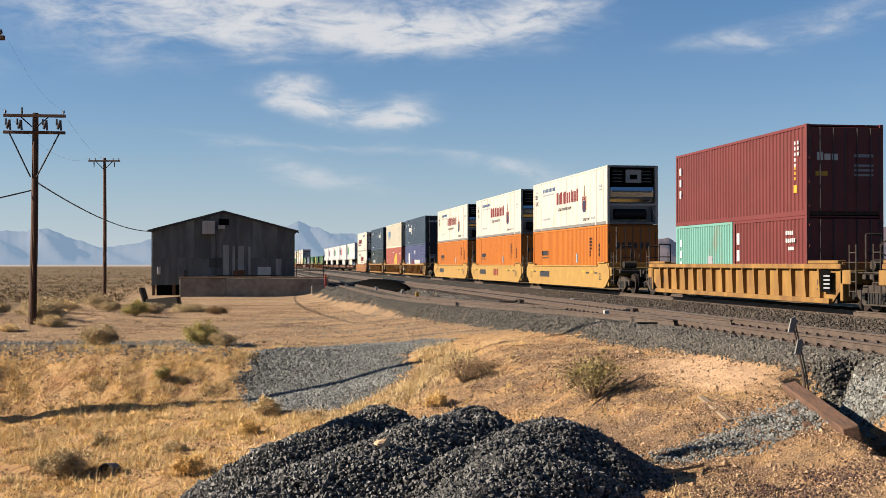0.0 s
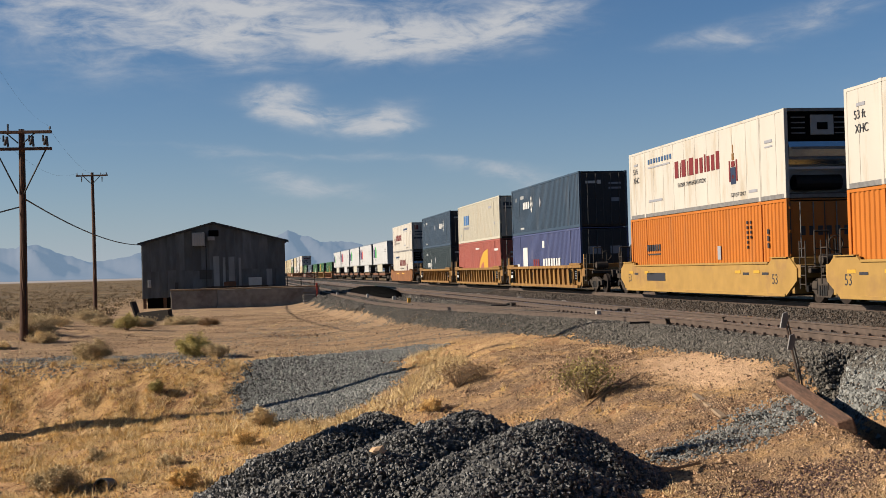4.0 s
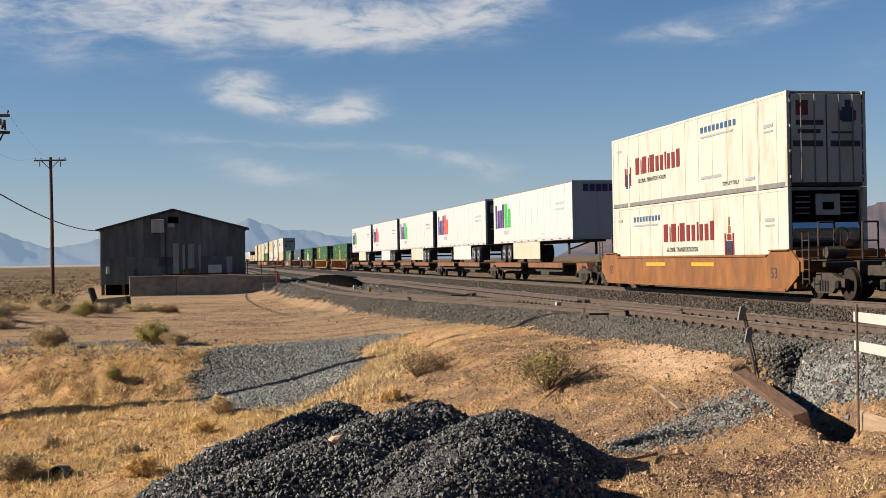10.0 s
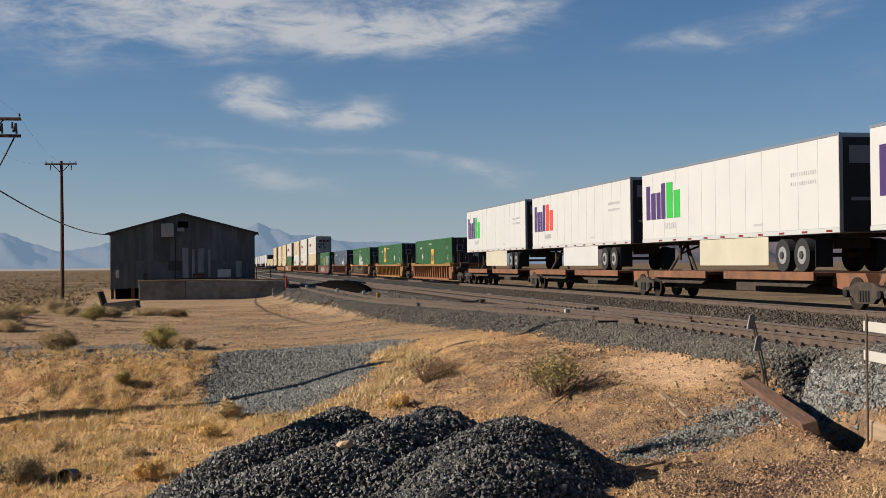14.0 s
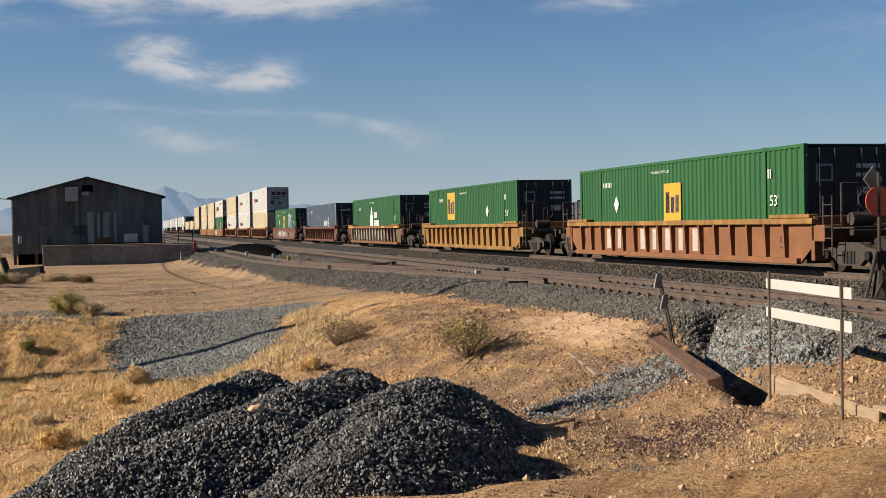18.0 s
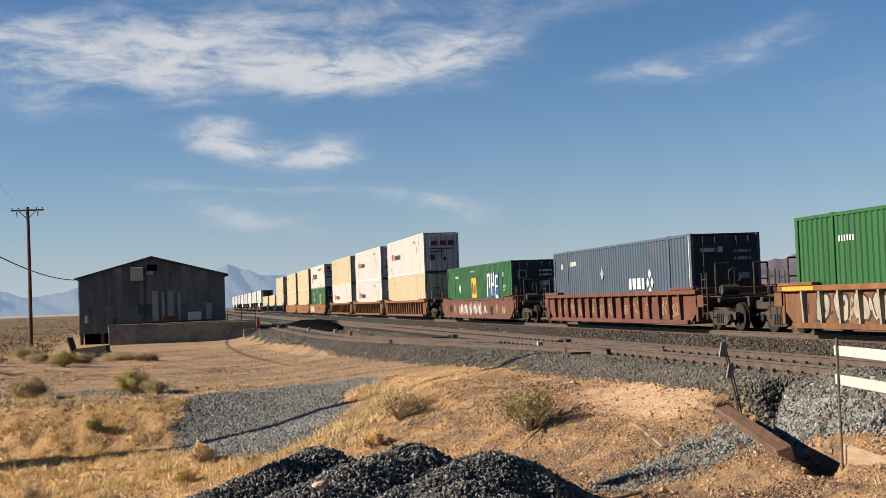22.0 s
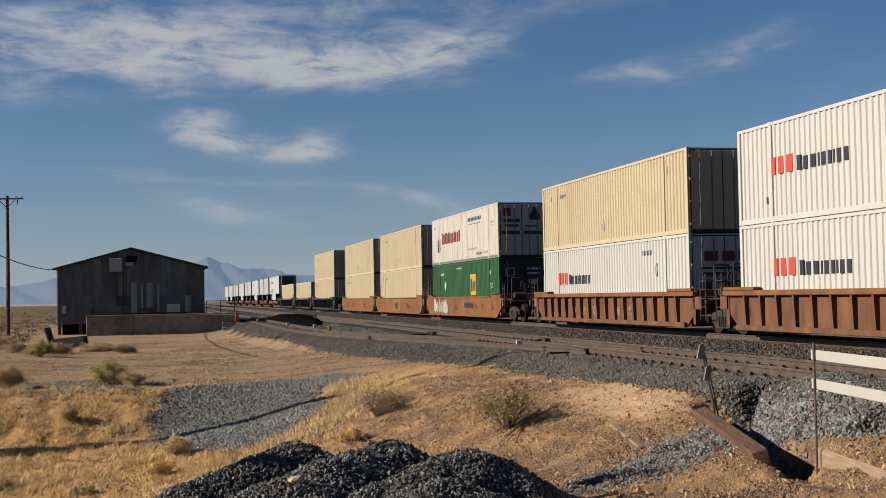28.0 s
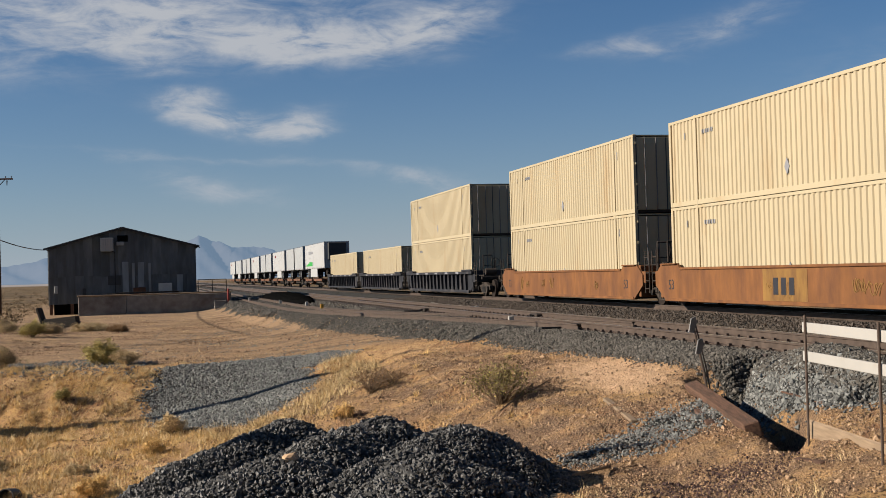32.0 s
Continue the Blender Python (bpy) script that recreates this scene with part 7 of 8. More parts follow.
    if skirt:
        a, b = ax - rear * 1.6, ax - rear * 7.2
        part("side_skirt", boxes((-W + 0.02, -W + 0.05, min(a, b), max(a, b), 1.25, z0 - 0.005), bevel=0.01), skirt, c, "aerodynamic side skirt")
    la = -rear * (L / 2 - 2.6)
    part("landing_gear", rods(((-0.7, la, z0), (-0.7, la, 1.45), 0.07), ((0.7, la, z0), (0.7, la, 1.45), 0.07), ((-0.7, la, 1.7), (0.7, la + 0.9, 2.1), 0.04)), "truck_iron", c)
    part("under_frame", boxes((-0.5, 0.5, -L / 2 + 0.5, L / 2 - 0.5, z0 - 0.12, z0 - 0.004)), "truck_iron", c)
    for nm, mt, rows in marks:
        for a0, a1, za, zb in rows:
            part(nm, boxes((-W - 0.008, -W + 0.01, L / 2 - a1, L / 2 - a0, z0 + za, z0 + zb)), mt, c)
    MOVERS.append((c, s_mid, 0.0, 0.0))
    return c


L53, L40, L20, HC = 16.154, 12.192, 6.058, 2.896
Z1 = 0.45
Z2 = Z1 + HC + 0.015


def crest(a, z):
    """A heraldic badge of a few plain pieces."""
    return [("badge", "badge_blue", [(a + 0.05, a + 0.5, z, z + 0.6)]), ("badge", "ink_red", [(a - 0.1, a + 0.02, z + 0.1, z + 0.85), (a + 0.53, a + 0.65, z + 0.1, z + 0.85), (a + 0.12, a + 0.43, z + 0.62, z + 0.82), (a + 0.16, a + 0.39, z + 0.2, z + 0.32)]),
            ("badge", "badge_gold", [(a + 0.18, a + 0.37, z + 0.85, z + 1.1), (a + 0.23, a + 0.32, z + 1.12, z + 1.4)])]


OLD_NAME = [0.5, 0.08, 0.55, 0.08, 0.55, 0.38, 0.38, 0.14, 0.36, 0.38, 0.38]


def crest_marks(front):
    """Marks of the white refrigerated boxes; front: the machine stands at the end facing the camera."""
    out = [("name", "ink_red", words(5.9 if front else 2.9, 1.4 if front else 1.25, 0.58, OLD_NAME, 0.1, (0, 2, 4, 7, 10)))]
    out += crest(11.6 if front else 1.7, 0.75)
    a = 2.6 if front else 9.6
    out += [("name", "ink_blue", words(a, 2.25, 0.2, [0.24] * 9, 0.1)), ("small_print", "ink_grey", [(a, a + 2.7, 2.06, 2.13), (a, a + 1.7, 0.62, 0.72), (0.7, 1.2, 2.3, 2.4), (13.2, 13.9, 0.35, 0.45), (14.6, 15.2, 1.9, 2.0), (14.6, 15.2, 1.75, 1.8)])]
    return out


CREST_END = [("name", "ink_dark", [(-1.0, -0.1, 1.85, 2.0), (-0.95, -0.2, 1.6, 1.72), (-1.1, -0.12, 1.2, 1.38), (0.12, 1.1, 1.2, 1.38), (0.15, 0.9, 1.6, 1.66)]), ("badge", "badge_blue", [(0.5, 0.9, 1.95, 2.4), (0.6, 0.8, 2.4, 2.62)]), ("badge", "ink_red", [(-1.0, -0.6, 2.15, 2.6), (0.42, 0.5, 2.0, 2.3), (0.9, 0.98, 2.0, 2.3)])]


def diamond_badge(a, z, b):
    return [("corner_stripe", "faded_white", [(0.0, 0.1, 0.3, 2.75)]), ("name", "ink_white", words(a, z, 0.42, [0.3, 0.42, 0.42, 0.3], 0.08)), ("placard", "ink_white", [(a + 1.98, z + 0.22, 0.14, 0.2), (a + 2.42, z + 0.22, 0.14, 0.2), (a + 2.2, z + 0.55, 0.15, 0.2), (a + 2.2, z - 0.11, 0.15, 0.2)]), ("placard", "ink_grey", [(b, 1.75, 0.2, 0.3)]),
            ("small_print", "ink_white", [(1.2, 1.26, 2.1, 2.35), (1.32, 1.38, 2.1, 2.35)] + words(2.5, 2.2, 0.2, [0.08] * 6, 0.08) + words(2.4, 0.32, 0.12, [0.06] * 9, 0.05))]


DIAMOND_END = [("name", "ink_white", [(-0.95, -0.35, 2.25, 2.38), (-0.3, -0.12, 2.22, 2.42)]), ("small_print", "ink_grey", [(0.3, 0.95, 2.2, 2.3), (0.3, 0.95, 1.95, 2.05), (0.4, 0.9, 1.3, 1.5)])]


def square_badge(a, k=1.0, z=0.95):
    """A yellow square badge with dark and blue shapes, k times as large."""
    def at(rows):
        return [(a + k * p, a + k * q, z + k * r, z + k * s) for p, q, r, s in rows]
    return [("badge", "ink_yellow", at([(0, 1.25, 0, 1.2)])), ("name", "badge_blue", at([(0.13, 0.42, 0.25, 0.92), (0.52, 0.78, 0.25, 0.75)])),
            ("name", "ink_blue", at([(0.86, 1.12, 0.25, 0.82)])), ("small_print", "ink_white", words(2.4, 2.18, 0.17, [0.07] * 6, 0.07) + [(14.3, 14.36, 2.05, 2.3), (14.42, 14.48, 2.05, 2.3)]), ("placard", "ink_white", [(3.6 if k == 1.0 else 11.5, 1.55, 0.22, 0.3)])]


SQUARE_END = [("name", "ink_grey", [(-0.95, -0.45, 1.9, 1.96), (-0.95, -0.45, 2.3, 2.36), (-0.95, -0.88, 1.96, 2.3), (-0.5, -0.44, 1.96, 2.3)]), ("small_print", "ink_white", [(0.25, 0.95, 2.25, 2.36), (0.25, 0.95, 2.02, 2.12), (0.3, 0.75, 1.5, 1.75)])]


def logistics(a, z=1.35):
    return [("name", "ink_orange", words(a, z, 0.5, [0.42, 0.38, 0.44], 0.1)), ("name", "ink_dark", words(a + 1.6, z, 0.36, [0.26, 0.3, 0.3, 0.09, 0.26, 0.16, 0.09, 0.26, 0.26], 0.09, (0,))),
            ("small_print", "ink_grey", [(1.75, 1.81, 0.55, 0.75), (13.65, 13.71, 0.6, 0.8)] + words(12.0, 2.3, 0.16, [0.07] * 7, 0.07)), ("placard", "ink_grey", [(13.3, 1.75, 0.17, 0.25)])]


BARS_END = [("name", "ink_red", [(-0.75, -0.25, 1.95, 2.3), (-0.1, 0.35, 1.95, 2.3)]), ("name", "ink_dark", [(0.5, 0.95, 1.95, 2.3)]), ("small_print", "ink_dark", [(-0.9, 0.9, 1.68, 1.76), (-0.9, 0.2, 1.5, 1.58), (-0.9, -0.5, 0.9, 1.25), (0.1, 0.35, 0.85, 1.1)])]
PLAIN = [("small_print", "ink_grey", [(1.25, 1.3, 2.2, 2.42), (14.5, 14.55, 2.1, 2.4)] + words(2.6, 2.25, 0.13, [0.06] * 7, 0.06)), ("placard", "ink_grey", [(8.0, 0.72, 0.14, 0.24)])]


def build_train():
    # the first wagons: a dark red box over two short ones
    well_car(22.9, "yellow_car", "yellow ribbed well car, empty")
    w = well_car(43.05, "yellow_car", "yellow ribbed well car carrying maroon and teal boxes", couplers=(False, True))
    plate(w, "data_panel", "black_gap", -8.25, -7.6, 0.55, 1.2, -1.562)
    for zz in (0.65, 0.77, 0.89, 1.01):
        plate(w, "small_print", "ink_grey", -8.2, -7.8, zz, zz + 0.05, -1.564)
    container("shipping_container", 36.95, L40, HC, 2.93, "c_maroon", "maroon corrugated shipping container on top of two short boxes",
              marks=[("code_letters", "ink_white", stack(0.45, 2.05, 0.3, 3, 0.2, 0.16)), ("sticker", "ink_yellow", [(11.25, 11.5, 0.75, 1.0)] + stack(11.3, 1.5, 0.1, 3, 0.1)), ("code_letters", "ink_white", stack(11.3, 2.3, 0.11, 5, 0.1) + stack(11.52, 2.3, 0.11, 3, 0.1))],
              end_marks=[("name", "ink_white", [(-0.95, -0.75, 1.75, 2.0), (-0.7, -0.5, 1.75, 1.95), (-0.45, -0.25, 1.75, 1.95)]), ("sticker", "ink_yellow", [(-1.0, -0.6, 1.25, 1.4)]), ("small_print", "ink_grey", [(0.3, 0.95, 1.85, 1.95), (0.3, 0.95, 1.55, 1.62), (0.3, 0.95, 1.4, 1.47), (0.3, 0.95, 1.25, 1.32)])])
    container("shipping_container", 36.95, L20, 2.59, 0.34, "c_maroon", "short maroon shipping container in a well car",
              marks=[("code_letters", "ink_white", words(0.35, 1.75, 0.4, [0.3], 0.1) + words(0.35, 1.15, 0.4, [0.3], 0.1) + words(4.5, 2.0, 0.13, [0.1] * 4, 0.05) + words(4.5, 1.75, 0.13, [0.1] * 5, 0.05) + words(4.7, 1.5, 0.11, [0.1] * 3, 0.05) + [(5.2, 5.45, 0.75, 0.95)])])
    container("shipping_container", 36.95 + L40 - L20, L20, 2.59, 0.34, "c_teal", "short faded teal shipping container in a well car",
              marks=[("code_letters", "ink_white", stack(0.5, 1.75, 0.28, 3, 0.2, 0.16)), ("sticker", "ink_grey", [(3.6, 4.1, 0.95, 1.35)])], pitch=0.25)
    # three yellow smooth-sided wells: white refrigerated boxes over orange ones
    for i, s in enumerate((59.13, 78.9, 99.1)):
        w = well_car(s + L53 / 2, "tan_yellow", "yellow smooth-sided well car with orange and white boxes", "smooth", rear_truck=i == 2, ends=(9.75 if i == 0 else 10.0, 9.75 if i == 2 else 10.0), couplers=(i == 0, i == 2))
        plate(w, "number_panel", "ink_dark", -4.9 + 8, -2.6 + 8, 0.65, 0.98)
        if i == 1:
            plate(w, "name_block", "ink_red", -0.3, 0.1, 0.6, 1.05)
            plate(w, "name_block", "ink_red", -0.9, -0.5, 0.6, 1.05)
            plate(w, "name_block", "ink_red", -1.5, -1.1, 0.6, 1.05)
        for y0 in (-7.0, -5.4, 4.5, 6.6):
            plate(w, "small_print", "ink_dark", y0, y0 + 0.5, 0.9, 0.98)
            plate(w, "reflector", "ink_yellow", y0 + 0.7, y0 + 1.2, 0.95, 1.05)
        o = container("domestic_container", s, L53, HC, Z1, "c_orange", "orange corrugated container in a yellow well car",
                      marks=[("name", "ink_dark", words(2.2, 1.45, 0.27, [0.24] * 6, 0.06) + [(2.3, 3.9, 1.28, 1.34)]), ("badge", "ink_grey", [(10.2, 10.5, 1.0, 1.5)]), ("code_letters", "ink_dark", stack(12.9, 2.2, 0.1, 6, 0.1) + stack(13.2, 2.2, 0.1, 4, 0.09) + stack(14.6, 1.8, 0.16, 3, 0.13)), ("small_print", "ink_dark", words(9.6, 0.3, 0.09, [0.08] * 8, 0.05))],
                      end_marks=[("name", "ink_dark", words(-0.85, 1.7, 0.3, [0.21] * 6, 0.09))])
        r = container("refrigerated_container", s, L53, HC, Z2, "c_white", "white refrigerated container with a dark red name and open front frame", style="flat", marks=crest_marks(True), nose="reefer")
        side_text(r, "GLOBAL TRANSPORTATION", 6.2, 1.02, 0.17, "ink_dark", L53, -CW / 2 - 0.006)
        side_text(r, "53 ft", 0.55, 1.95, 0.26, "ink_dark", L53, -CW / 2 - 0.006)
        side_text(r, "XHC", 0.6, 1.55, 0.26, "ink_dark", L53, -CW / 2 - 0.006)
        side_text(r, "TOP LIFT ONLY", 11.6, 0.3, 0.14, "ink_dark", L53, -CW / 2 - 0.006)
    # three yellow ribbed wells
    trio = [(123.75, "c_violet", "c_blue"), (143.89, "c_red", "c_buff"), (164.07, "c_slate", "c_blue")]
    for i, (s, lo, hi) in enumerate(trio):
        w = well_car(s + L53 / 2, "yellow_car", "yellow ribbed well car with two stacked boxes", rear_truck=i == 2, ends=(9.75 if i == 0 else 10.0, 9.75 if i == 2 else 10.0), couplers=(i == 0, i == 2))
        plate(w, "data_panel", "black_gap", -8.2, -7.7, 0.6, 1.15, -1.562)
        for zz in (0.7, 0.82, 0.94, 1.06):
            plate(w, "small_print", "ink_grey", -8.15, -7.85, zz, zz + 0.04, -1.564)
        plate(w, "data_panel", "black_gap", -7.15, -6.65, 0.45, 1.15, -1.562)
        plate(w, "data_panel", "black_gap", 7.0, 7.75, 0.40, 1.2, -1.562)
        plate(w, "stencil", "ink_white", 7.1, 7.65, 0.68, 0.86, -1.564)
        plate(w, "stencil", "ink_grey", 7.1, 7.5, 1.0, 1.06, -1.564)
        for y0 in (2.2, 4.2):
            scrawl(w, y0, y0 + 0.8, 0.45, 1.1, "ink_dark", int(s) + int(y0), -1.412, 0.035)
        for sg in (-1, 1):
            for x0 in (-1.40, 1.30):
                part("stanchion_plate", boxes((x0, x0 + 0.10, sg * 9.02 - 0.16, sg * 9.02 + 0.16, 1.19, 1.95), bevel=0.01), "yellow_car", w)
        if lo == "c_violet":
            container("domestic_container", s, L53, HC, Z1, lo, "violet-blue container with white lettering blocks", marks=[("name", "ink_white", words(8.0, 0.75, 0.62, [0.5, 0.5, 0.5, 0.45, 0.45, 0.4, 0.5], 0.12)), ("name", "ink_red", words(5.6, 0.85, 0.5, [0.4, 0.4, 0.5], 0.12)), ("badge", "ink_white", [(2.9, 4.1, 0.9, 2.1)]), ("sign_panel", "ink_white", [(1.2, 1.8, 0.6, 1.1), (7.9, 8.4, 2.0, 2.4)])], end_marks=[("placard", "ink_grey", [(-0.9, -0.2, 1.5, 1.9), (0.3, 0.9, 1.5, 1.9)])])
            container("domestic_container", s, L53, HC, Z2, hi, "dark blue container with a white badge", marks=diamond_badge(3.2, 1.55, 7.6), end_marks=DIAMOND_END)
        elif lo == "c_red":
            container("domestic_container", s, L53, HC, Z1, lo, "faded red container with a yellow shell-like badge", marks=[("shell", "ink_yellow", [(8.4, 11.8, 0.5, 2.25)]), ("shell", "c_red", [(8.9, 10.3, 0.5, 1.35)], 0.004), ("small_print", "ink_white", [(14.2, 15.4, 2.1, 2.25), (7.2, 8.6, 2.3, 2.4)])], end_marks=[("small_print", "ink_white", [(-0.6, 0.6, 1.9, 2.02), (-0.6, 0.6, 1.6, 1.7)])])
            container("domestic_container", s, L53, HC, Z2, hi, "cream container with a blue name", marks=[("name", "name_blue", words(2.6, 1.35, 0.72, [0.62, 0.62, 0.62], 0.12)), ("name", "ink_grey", words(2.6, 1.0, 0.2, [0.16] * 10, 0.06)), ("small_print", "ink_grey", [(1.2, 1.4, 0.5, 0.7), (12.4, 13.4, 2.2, 2.35), (14.2, 14.5, 1.0, 1.2)])], end_marks=[("name", "ink_dark", [(-1.0, -0.62, 2.2, 2.45), (-0.55, -0.2, 2.2, 2.45), (-0.1, 0.3, 2.2, 2.45), (-1.0, 0.3, 2.0, 2.08)])])
        else:
            container("domestic_container", s, L53, HC, Z1, lo, "dark green-grey container with a white badge", marks=diamond_badge(3.1, 1.1, 7.8), end_marks=DIAMOND_END)
            container("domestic_container", s, L53, HC, Z2, hi, "dark blue container with a white badge", marks=diamond_badge(10.4, 1.55, 7.9), end_marks=DIAMOND_END)
    # one orange-brown well, two white refrigerated boxes
    s = 187.77
    w = well_car(s + L53 / 2, "rust_orange", "orange-brown smooth-sided well car", "smooth", couplers=(True, True))
    plate(w, "reflector", "ink_yellow", 1.5, 3.6, 0.95, 1.08)
    plate(w, "reflector", "ink_yellow", -3.0, -1.0, 0.95, 1.08)
    lower = container("refrigerated_container", s, L53, HC, Z1, "c_white", "white refrigerated container with open machine frame", style="flat", marks=crest_marks(True), nose="reefer")
    side_text(lower, "GLOBAL TRANSPORTATION", 6.2, 1.02, 0.17, "ink_dark", L53, -CW / 2 - 0.006)
    upper = container("refrigerated_container", s, L53, HC, Z2, "c_white", "white refrigerated container with steel doors and dark red name", style="flat", marks=crest_marks(False), end_marks=CREST_END)
    side_text(upper, "GLOBAL TRANSPORTATION", 3.2, 0.9, 0.17, "ink_dark", L53, -CW / 2 - 0.006)
    side_text(upper, "TOP LIFT ONLY", 11.4, 0.3, 0.14, "ink_dark", L53, -CW / 2 - 0.006)
    # five road trailers on spine cars
    for i, m in enumerate((217.9, 236.2, 254.0, 271.6, 289.3)):
        spine_car(m, i == 4)
        second = "ink_green" if i % 2 == 0 else "ink_orange"
        mk = [("name", "ink_purple", [(0.5, 0.95, 0.9, 2.25), (1.06, 1.56, 0.9, 1.95), (1.66, 2.1, 0.9, 1.95), (2.18, 2.62, 0.9, 2.28)]),
              ("name", second, [(2.74, 3.4, 0.9, 2.28), (3.5, 4.15, 0.9, 1.95)]),
              ("small_print", "ink_pale", words(2.6, 0.5, 0.22, [0.1] * 6, 0.09) + words(13.2, 1.75, 0.12, [0.06] * 12, 0.08) + words(13.2, 1.48, 0.10, [0.06] * 12, 0.08) + [(10.6, 11.2, 0.35, 0.42)])]
        tr = road_trailer(m, 16.15, "trailer_white", "white box trailer with purple and %s name blocks" % ("green" if i % 2 == 0 else "red"), rear=1 if i == 0 else -1, skirt="skirt_cream" if i % 2 == 0 else "trailer_white", marks=mk, dark_doors=i > 0)
        if i == 0:
            for x0, x1 in ((-0.75, -0.5), (-0.42, -0.18), (-0.1, 0.14), (0.2, 0.46), (0.54, 0.8)):
                part("name", boxes((x0, x1, -16.15 / 2 - 0.04, -16.15 / 2 + 0.01, 4.45, 4.8)), "ink_purple", tr)
    # five single wells with low loads
    low = [(302.99, "c_green", "rusty_yellow", square_badge(7.6), SQUARE_END), (326.94, "c_green", "yellow_car", square_badge(4.1, 1.2, 1.2), SQUARE_END), (350.67, "c_green", "rust_brown", None, SQUARE_END), (374.3, "c_slate_blue", "red_brown", None, DIAMOND_END), (398.21, "c_green", "red_brown", square_badge(6.8), SQUARE_END)]
    for i, (s, cm, wm, mk, em) in enumerate(low):
        st = "smooth" if i == 4 else "ribbed"
        w = well_car(s + L53 / 2, wm, ("rusty yellow ribbed well car with graffiti", "yellow ribbed well car", "graffiti-covered ribbed well car with yellow edge", "red-brown ribbed well car", "red-brown smooth well car with pale graffiti")[i], st, couplers=(True, True), chord=("yellow_car", None, "rust_orange", None, None)[i], digits="badge_gold" if i > 2 else "ink_dark", painted="graffiti_grey" if i == 2 else None)
        if i == 2:
            mk = [("badge", "ink_white", [(6.6, 7.6, 0.9, 1.7), (6.8, 7.4, 1.7, 2.0), (6.95, 7.25, 2.0, 2.25)]), ("name", "ink_white", words(8.0, 1.5, 0.4, [0.3, 0.28, 0.28], 0.08) + words(8.0, 0.95, 0.4, [0.3, 0.24, 0.28, 0.28, 0.28], 0.06)), ("small_print", "ink_white", words(2.4, 2.1, 0.16, [0.07] * 6, 0.07))]
        if i == 3:
            mk = diamond_badge(10.0, 1.05, 6.8) + [("corner_stripe", "ink_white", [(15.95, 16.15, 0.1, 2.8)])]
        k = container("domestic_container", s, L53, HC, Z1, cm, ("green corrugated container with a yellow badge", "green corrugated container with a yellow badge", "green corrugated container with a white house-like badge", "slate-blue corrugated container with a white badge", "green corrugated container with graffiti and a yellow badge")[i], marks=mk, end_marks=em)
        if cm == "c_green":
            side_text(k, "WARNING HIGH CUBE", 6.6, 2.5, 0.1, "ink_white", L53, -CW / 2 - 0.006)
            side_text(k, "53'", 14.4, 1.3, 0.3, "ink_white", L53, -CW / 2 - 0.006)
            side_text(k, "53'", 0.9, 0.5, 0.26, "ink_white", L53, -CW / 2 - 0.006)
            end_text(k, "WARNING", -0.95, 0.75, 0.14, "ink_grey", L53)
            end_text(k, "HIGH CUBE", -0.95, 0.5, 0.14, "ink_grey", L53)
        rnd = random.Random(i + 3)
        if i == 0:                                   # graffiti letters, drawn as plain blocks between the ribs
            for j, y0 in enumerate((4.94, 3.95, 1.97, 0.99, 0.0, -0.99, -1.98)):
                plate(w, "graffiti", "faded_white", y0 - 0.20 + 0.08 * (j % 2), y0 + 0.18, 0.45, 1.14, -1.412)
        if i == 2:                                   # painted over from end to end between the ribs
            for j in range(15):
                y0 = -7.35 + j * 0.988
                wide = j > 3
                tone = "graffiti_grey" if wide else ("c_teal", "rust_orange", "badge_blue", "graffiti_grey")[j]
                bubble(w, y0, 0.80, 0.47, 0.43, "ink_dark", 800 + j, -1.409)
                bubble(w, y0, 0.80, 0.40, 0.37, tone, 800 + j, -1.414)
                bubble(w, y0 + rnd.uniform(-0.1, 0.1), 0.80 + rnd.uniform(-0.12, 0.12), 0.10, 0.09, "ink_dark" if wide else "old_board", 840 + j, -1.418)
                if wide and j % 2:
                    plate(w, "graffiti", "ink_dark", y0 - 0.03, y0 + 0.03, 0.42, 0.72, -1.417)
            for y0, y1 in ((-8.4, -7.3), (-4.3, -3.6), (6.7, 8.5)):
                plate(w, "yellow_band", "ink_yellow", y0, y1, 1.27, 1.38, -1.564)
        if i in (2, 3, 4):
            for j in range(11):
                y0 = -7.4 + j * 1.33 + rnd.uniform(0, 0.3)
                scrawl(w, y0, y0 + rnd.uniform(0.6, 1.0), rnd.uniform(0.38, 0.5), rnd.uniform(0.9, 1.15), ("faded_white", "old_board", "ink_dark", "faded_white")[j % 4] if i != 3 else "old_board", i * 40 + j, -1.412 if st == "ribbed" else -1.512, 0.06 if i != 3 else 0.035)
        if i == 4:
            mark(k, L53, "graffiti_shade", "ink_blue", [(10.62, 11.5, 0.92, 1.3), (11.1, 11.6, 1.3, 2.4), (11.62, 12.45, 1.02, 1.45), (12.1, 12.5, 1.45, 2.42), (12.55, 13.3, 0.82, 1.2), (12.9, 13.3, 1.2, 2.28)], -0.003)
            mark(k, L53, "graffiti", "ink_white", [(10.7, 10.85, 1.0, 2.3), (10.85, 11.4, 2.15, 2.3), (11.25, 11.4, 1.5, 2.2), (11.7, 11.85, 1.1, 2.35), (11.85, 12.3, 1.6, 1.75), (12.2, 12.35, 1.75, 2.35), (12.6, 12.75, 0.9, 2.2), (12.75, 13.2, 2.05, 2.2), (12.75, 13.1, 1.5, 1.62), (12.75, 13.2, 0.9, 1.05)])
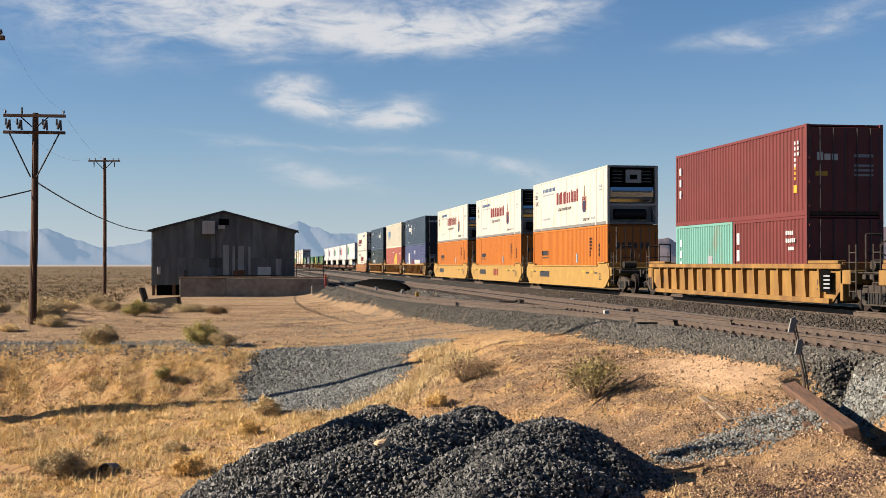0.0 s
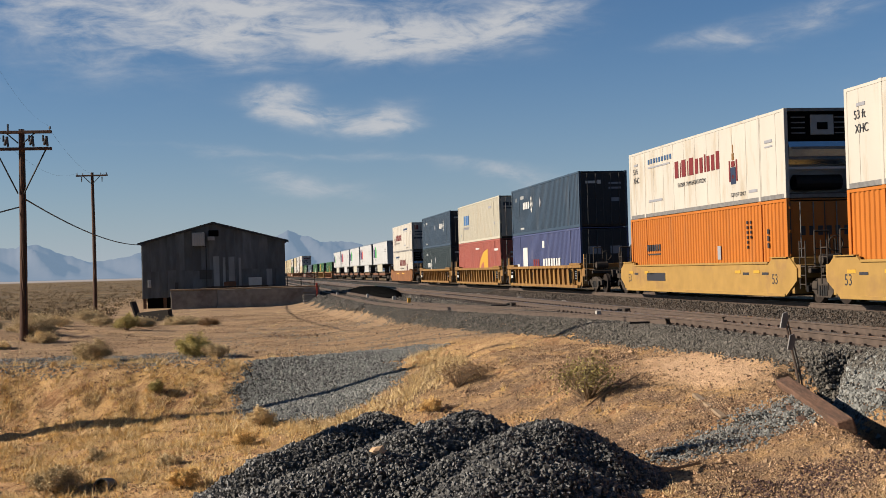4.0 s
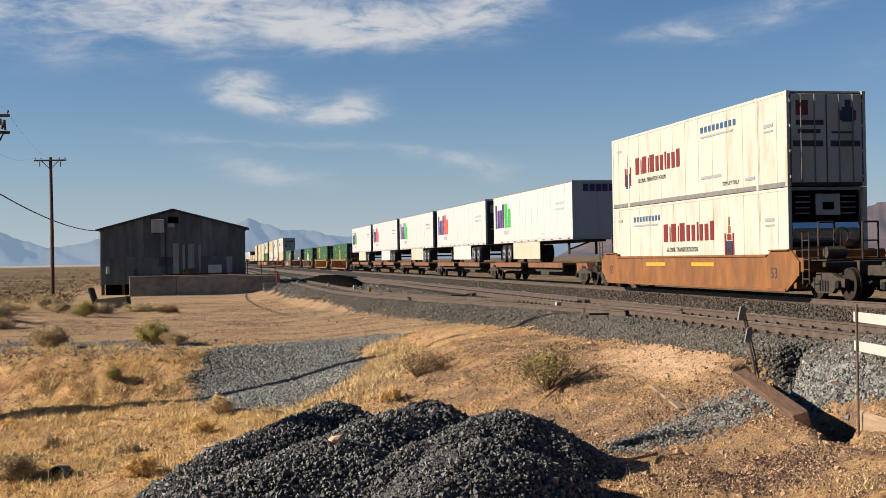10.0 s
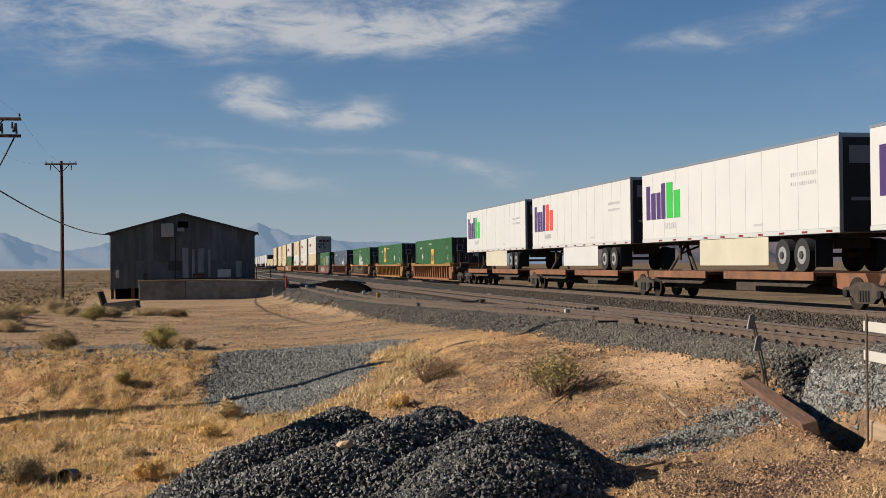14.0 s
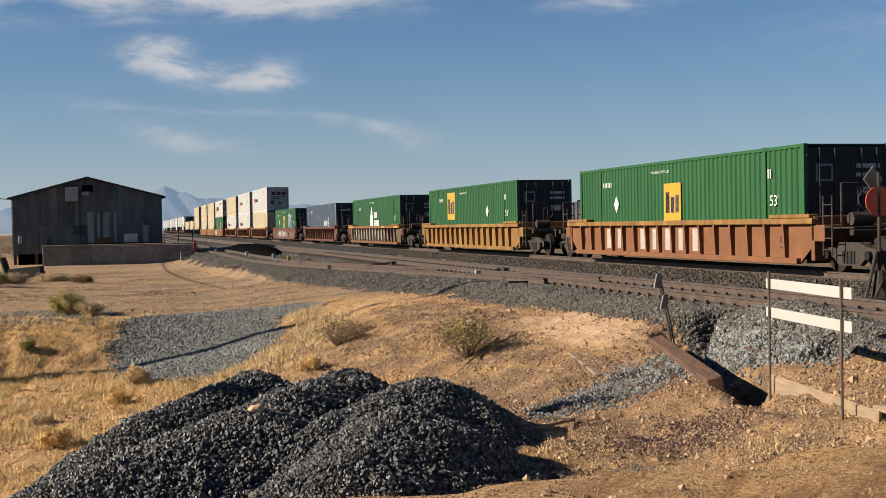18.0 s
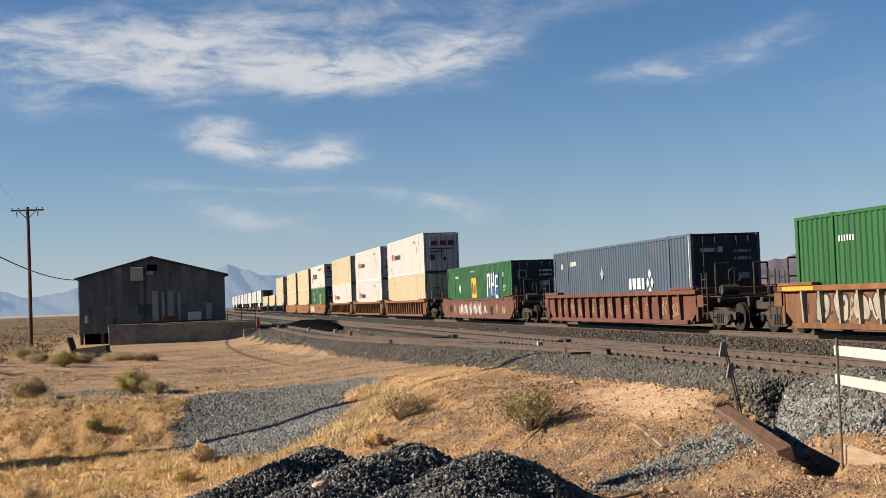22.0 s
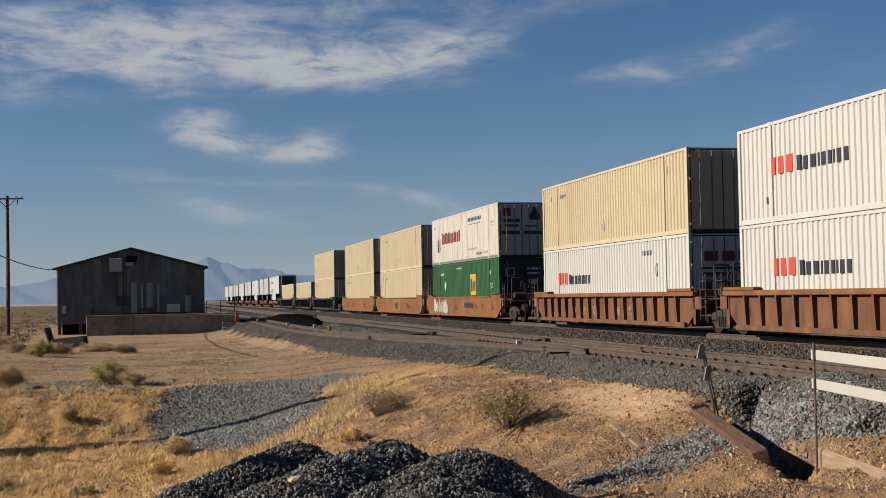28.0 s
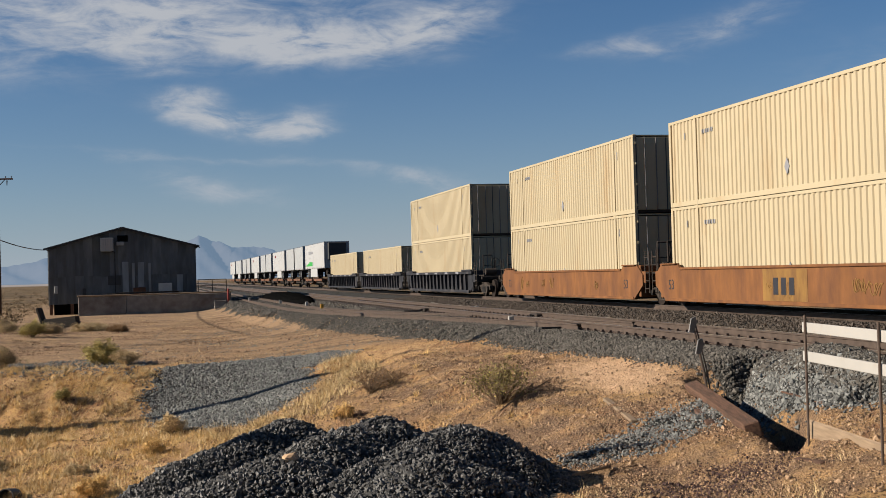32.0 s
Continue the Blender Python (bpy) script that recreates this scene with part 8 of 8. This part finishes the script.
            for j in range(5):
                scrawl(w, 2.6 - j * 1.15, 3.7 - j * 1.15, 0.36, rnd.uniform(1.05, 1.24), "faded_white", 900 + j, -1.516, 0.06)
                scrawl(w, 2.7 - j * 1.15, 3.5 - j * 1.15, 0.45, rnd.uniform(0.9, 1.1), "ink_white", 920 + j, -1.519, 0.04)
    # ribbed brown wells: white and cream boxes
    stacks = [(422.24, "c_cream", "c_bright"), (442.12, "c_bright", "c_bright"), (462.04, "c_bright", "c_cream")]
    for i, (s, lo, hi) in enumerate(stacks):
        w = well_car(s + L53 / 2, "rust_brown", "rust-brown ribbed well car with two stacked boxes", rear_truck=i == 2, ends=(9.75 if i == 0 else 10.0, 9.75 if i == 2 else 10.0), couplers=(i == 0, i == 2), chord="rust_orange")
        if i == 2:
            for j in range(6):
                scrawl(w, -3.2 + j * 1.3, -2.6 + j * 1.3, 0.45, 0.95, "old_board", 500 + j, -1.412, 0.04)
        for z, cm in ((Z1, lo), (Z2, hi)):
            wht = cm == "c_bright"
            k = container("domestic_container", s, L53, HC, z, cm, "white corrugated container with a red and black name" if wht else "cream corrugated container, plain and streaked", marks=logistics(2.0) if wht else PLAIN, end_marks=BARS_END if wht else (), end_mat="c_bright" if wht else "c_cream", nose="doors")
            if wht:
                end_text(k, "WARNING", -0.9, 1.42, 0.15, "ink_dark", L53)
                end_text(k, "HIGH CUBE", -0.9, 1.2, 0.15, "ink_dark", L53)
    # orange smooth wells
    for i, (s, lo, hi) in enumerate(((486.0, "c_green", "c_white"), (505.65, "c_cream", "c_cream"), (525.05, "c_cream", "c_cream"))):
        w = well_car(s + L53 / 2, "rust_orange", "orange smooth-sided well car with graffiti", "smooth", rear_truck=i == 2, ends=(9.75 if i == 0 else 10.0, 9.75 if i == 2 else 10.0), couplers=(i == 0, i == 2))
        rnd = random.Random(20 + i)
        if i == 0:
            for j, (w0, h0) in enumerate(((0.42, 0.9), (0.36, 0.7), (0.34, 0.78), (0.34, 0.7), (0.5, 0.8), (0.5, 0.86))):
                scrawl(w, 6.3 - j * 0.66, 6.3 - j * 0.66 + w0 * 1.5, 0.34, 0.36 + h0, "ink_white", 700 + j, -1.514, 0.17)
            plate(w, "number_panel", "ink_dark", -3.2, -1.2, 0.7, 0.98, -1.514)
        if i == 1:
            plate(w, "yellow_panel", "yellow_car", -1.2, 1.3, 0.32, 1.22, -1.508)
            for j in range(3):
                plate(w, "name_block", "ink_dark", 0.40 - j * 0.45, 0.68 - j * 0.45, 0.5, 0.98, -1.514)
        for j in range(5):
            y0 = rnd.uniform(-7, 6)
            scrawl(w, y0, y0 + rnd.uniform(0.5, 0.9), rnd.uniform(0.4, 0.6), rnd.uniform(0.8, 1.05), "yellow_car", 600 + 10 * i + j, -1.512, 0.03)
        if i == 0:
            k = container("domestic_container", s, L53, HC, Z1, "c_green", "green corrugated container with a yellow badge", marks=square_badge(10.0), end_marks=SQUARE_END)
            side_text(k, "WARNING HIGH CUBE", 6.6, 2.5, 0.1, "ink_white", L53, -CW / 2 - 0.006)
            side_text(k, "53'", 14.4, 1.3, 0.3, "ink_white", L53, -CW / 2 - 0.006)
            k = container("refrigerated_container", s, L53, HC, Z2, "c_white", "white refrigerated container with steel doors and dark red name", style="flat", marks=crest_marks(False), end_marks=CREST_END)
            side_text(k, "TOP LIFT ONLY", 11.4, 0.3, 0.14, "ink_dark", L53, -CW / 2 - 0.006)
        else:
            container("domestic_container", s, L53, HC, Z1, "c_cream", "cream corrugated container, plain and streaked", marks=PLAIN)
            container("domestic_container", s, L53, HC, Z2, "c_cream", "cream corrugated container, plain and streaked", marks=PLAIN)
    # black ribbed wells: a stack, then two single boxes
    for i, (s, two) in enumerate(((549.07, True), (568.93, False), (588.6, False))):
        w = well_car(s + L53 / 2, "black_car", "black ribbed well car", rear_truck=i == 2, ends=(9.75 if i == 0 else 10.0, 9.75 if i == 2 else 10.0), couplers=(i == 0, i == 2))
        for j in range(5):
            plate(w, "stencil", "ink_grey", -6 + j * 2.7, -5.3 + j * 2.7, 1.27, 1.37, -1.567)
        container("domestic_container", s, L53, HC, Z1, "c_cream", "cream corrugated container, plain and streaked", marks=PLAIN)
        if two:
            container("domestic_container", s, L53, HC, Z2, "c_cream", "cream corrugated container, plain and streaked", marks=PLAIN)
    # the tail: road trailers, long and short
    tail = [(617.3, 16.15, "trailer_white", True), (632.0, 8.6, "trailer_grey", False), (641.6, 8.6, "trailer_grey", False), (656.5, 16.15, "trailer_white", False), (671.5, 8.6, "trailer_grey", False), (681.0, 8.6, "trailer_grey", False),
            (696.5, 16.15, "trailer_white", False), (712.0, 8.6, "trailer_grey", False), (722.0, 8.6, "trailer_grey", False), (738.0, 16.15, "trailer_grey", False), (757.0, 16.15, "trailer_white", False)]
    for m in (617.3, 636.8, 656.5, 676.2, 696.5, 717.0, 738.0, 757.0):
        spine_car(m, False)
    for m, L, mt, rf in tail:
        mk = [("name", "ink_grey", words(3.2, 1.6, 0.3, [0.25] * 12, 0.08)), ("badge", "ink_green", [(1.0, 6.5, 0.3, 0.45), (2.2, 6.5, 0.45, 0.6), (3.6, 6.5, 0.6, 0.75)])] if rf else ([("name", "ink_red", [(3.0, 5.0, 1.9, 2.2)])] if mt == "trailer_white" else [])
        road_trailer(m, L, mt, "white refrigerated trailer with a black nose unit" if rf else ("long white box trailer on a spine car" if L > 10 else "short grey box trailer on a spine car"), rear=1 if rf else -1, skirt="trailer_white" if L > 10 else None, marks=mk, H=2.72, z0=2.15, reefer=rf)


build_train()


# ---------------------------------------------------------------- what moves
def motions():
    """The whole train rolls towards the camera at about 15 metres a second."""
    for ob, s0, side, z in MOVERS:
        walk(ob, [(t, by_track(s0 - 15.425 * t + 0.011 * t * t, TRACK_MAIN + side, z)) for t in (0, 4, 8, 12, 16, 20, 24, 28, 32)])


motions()
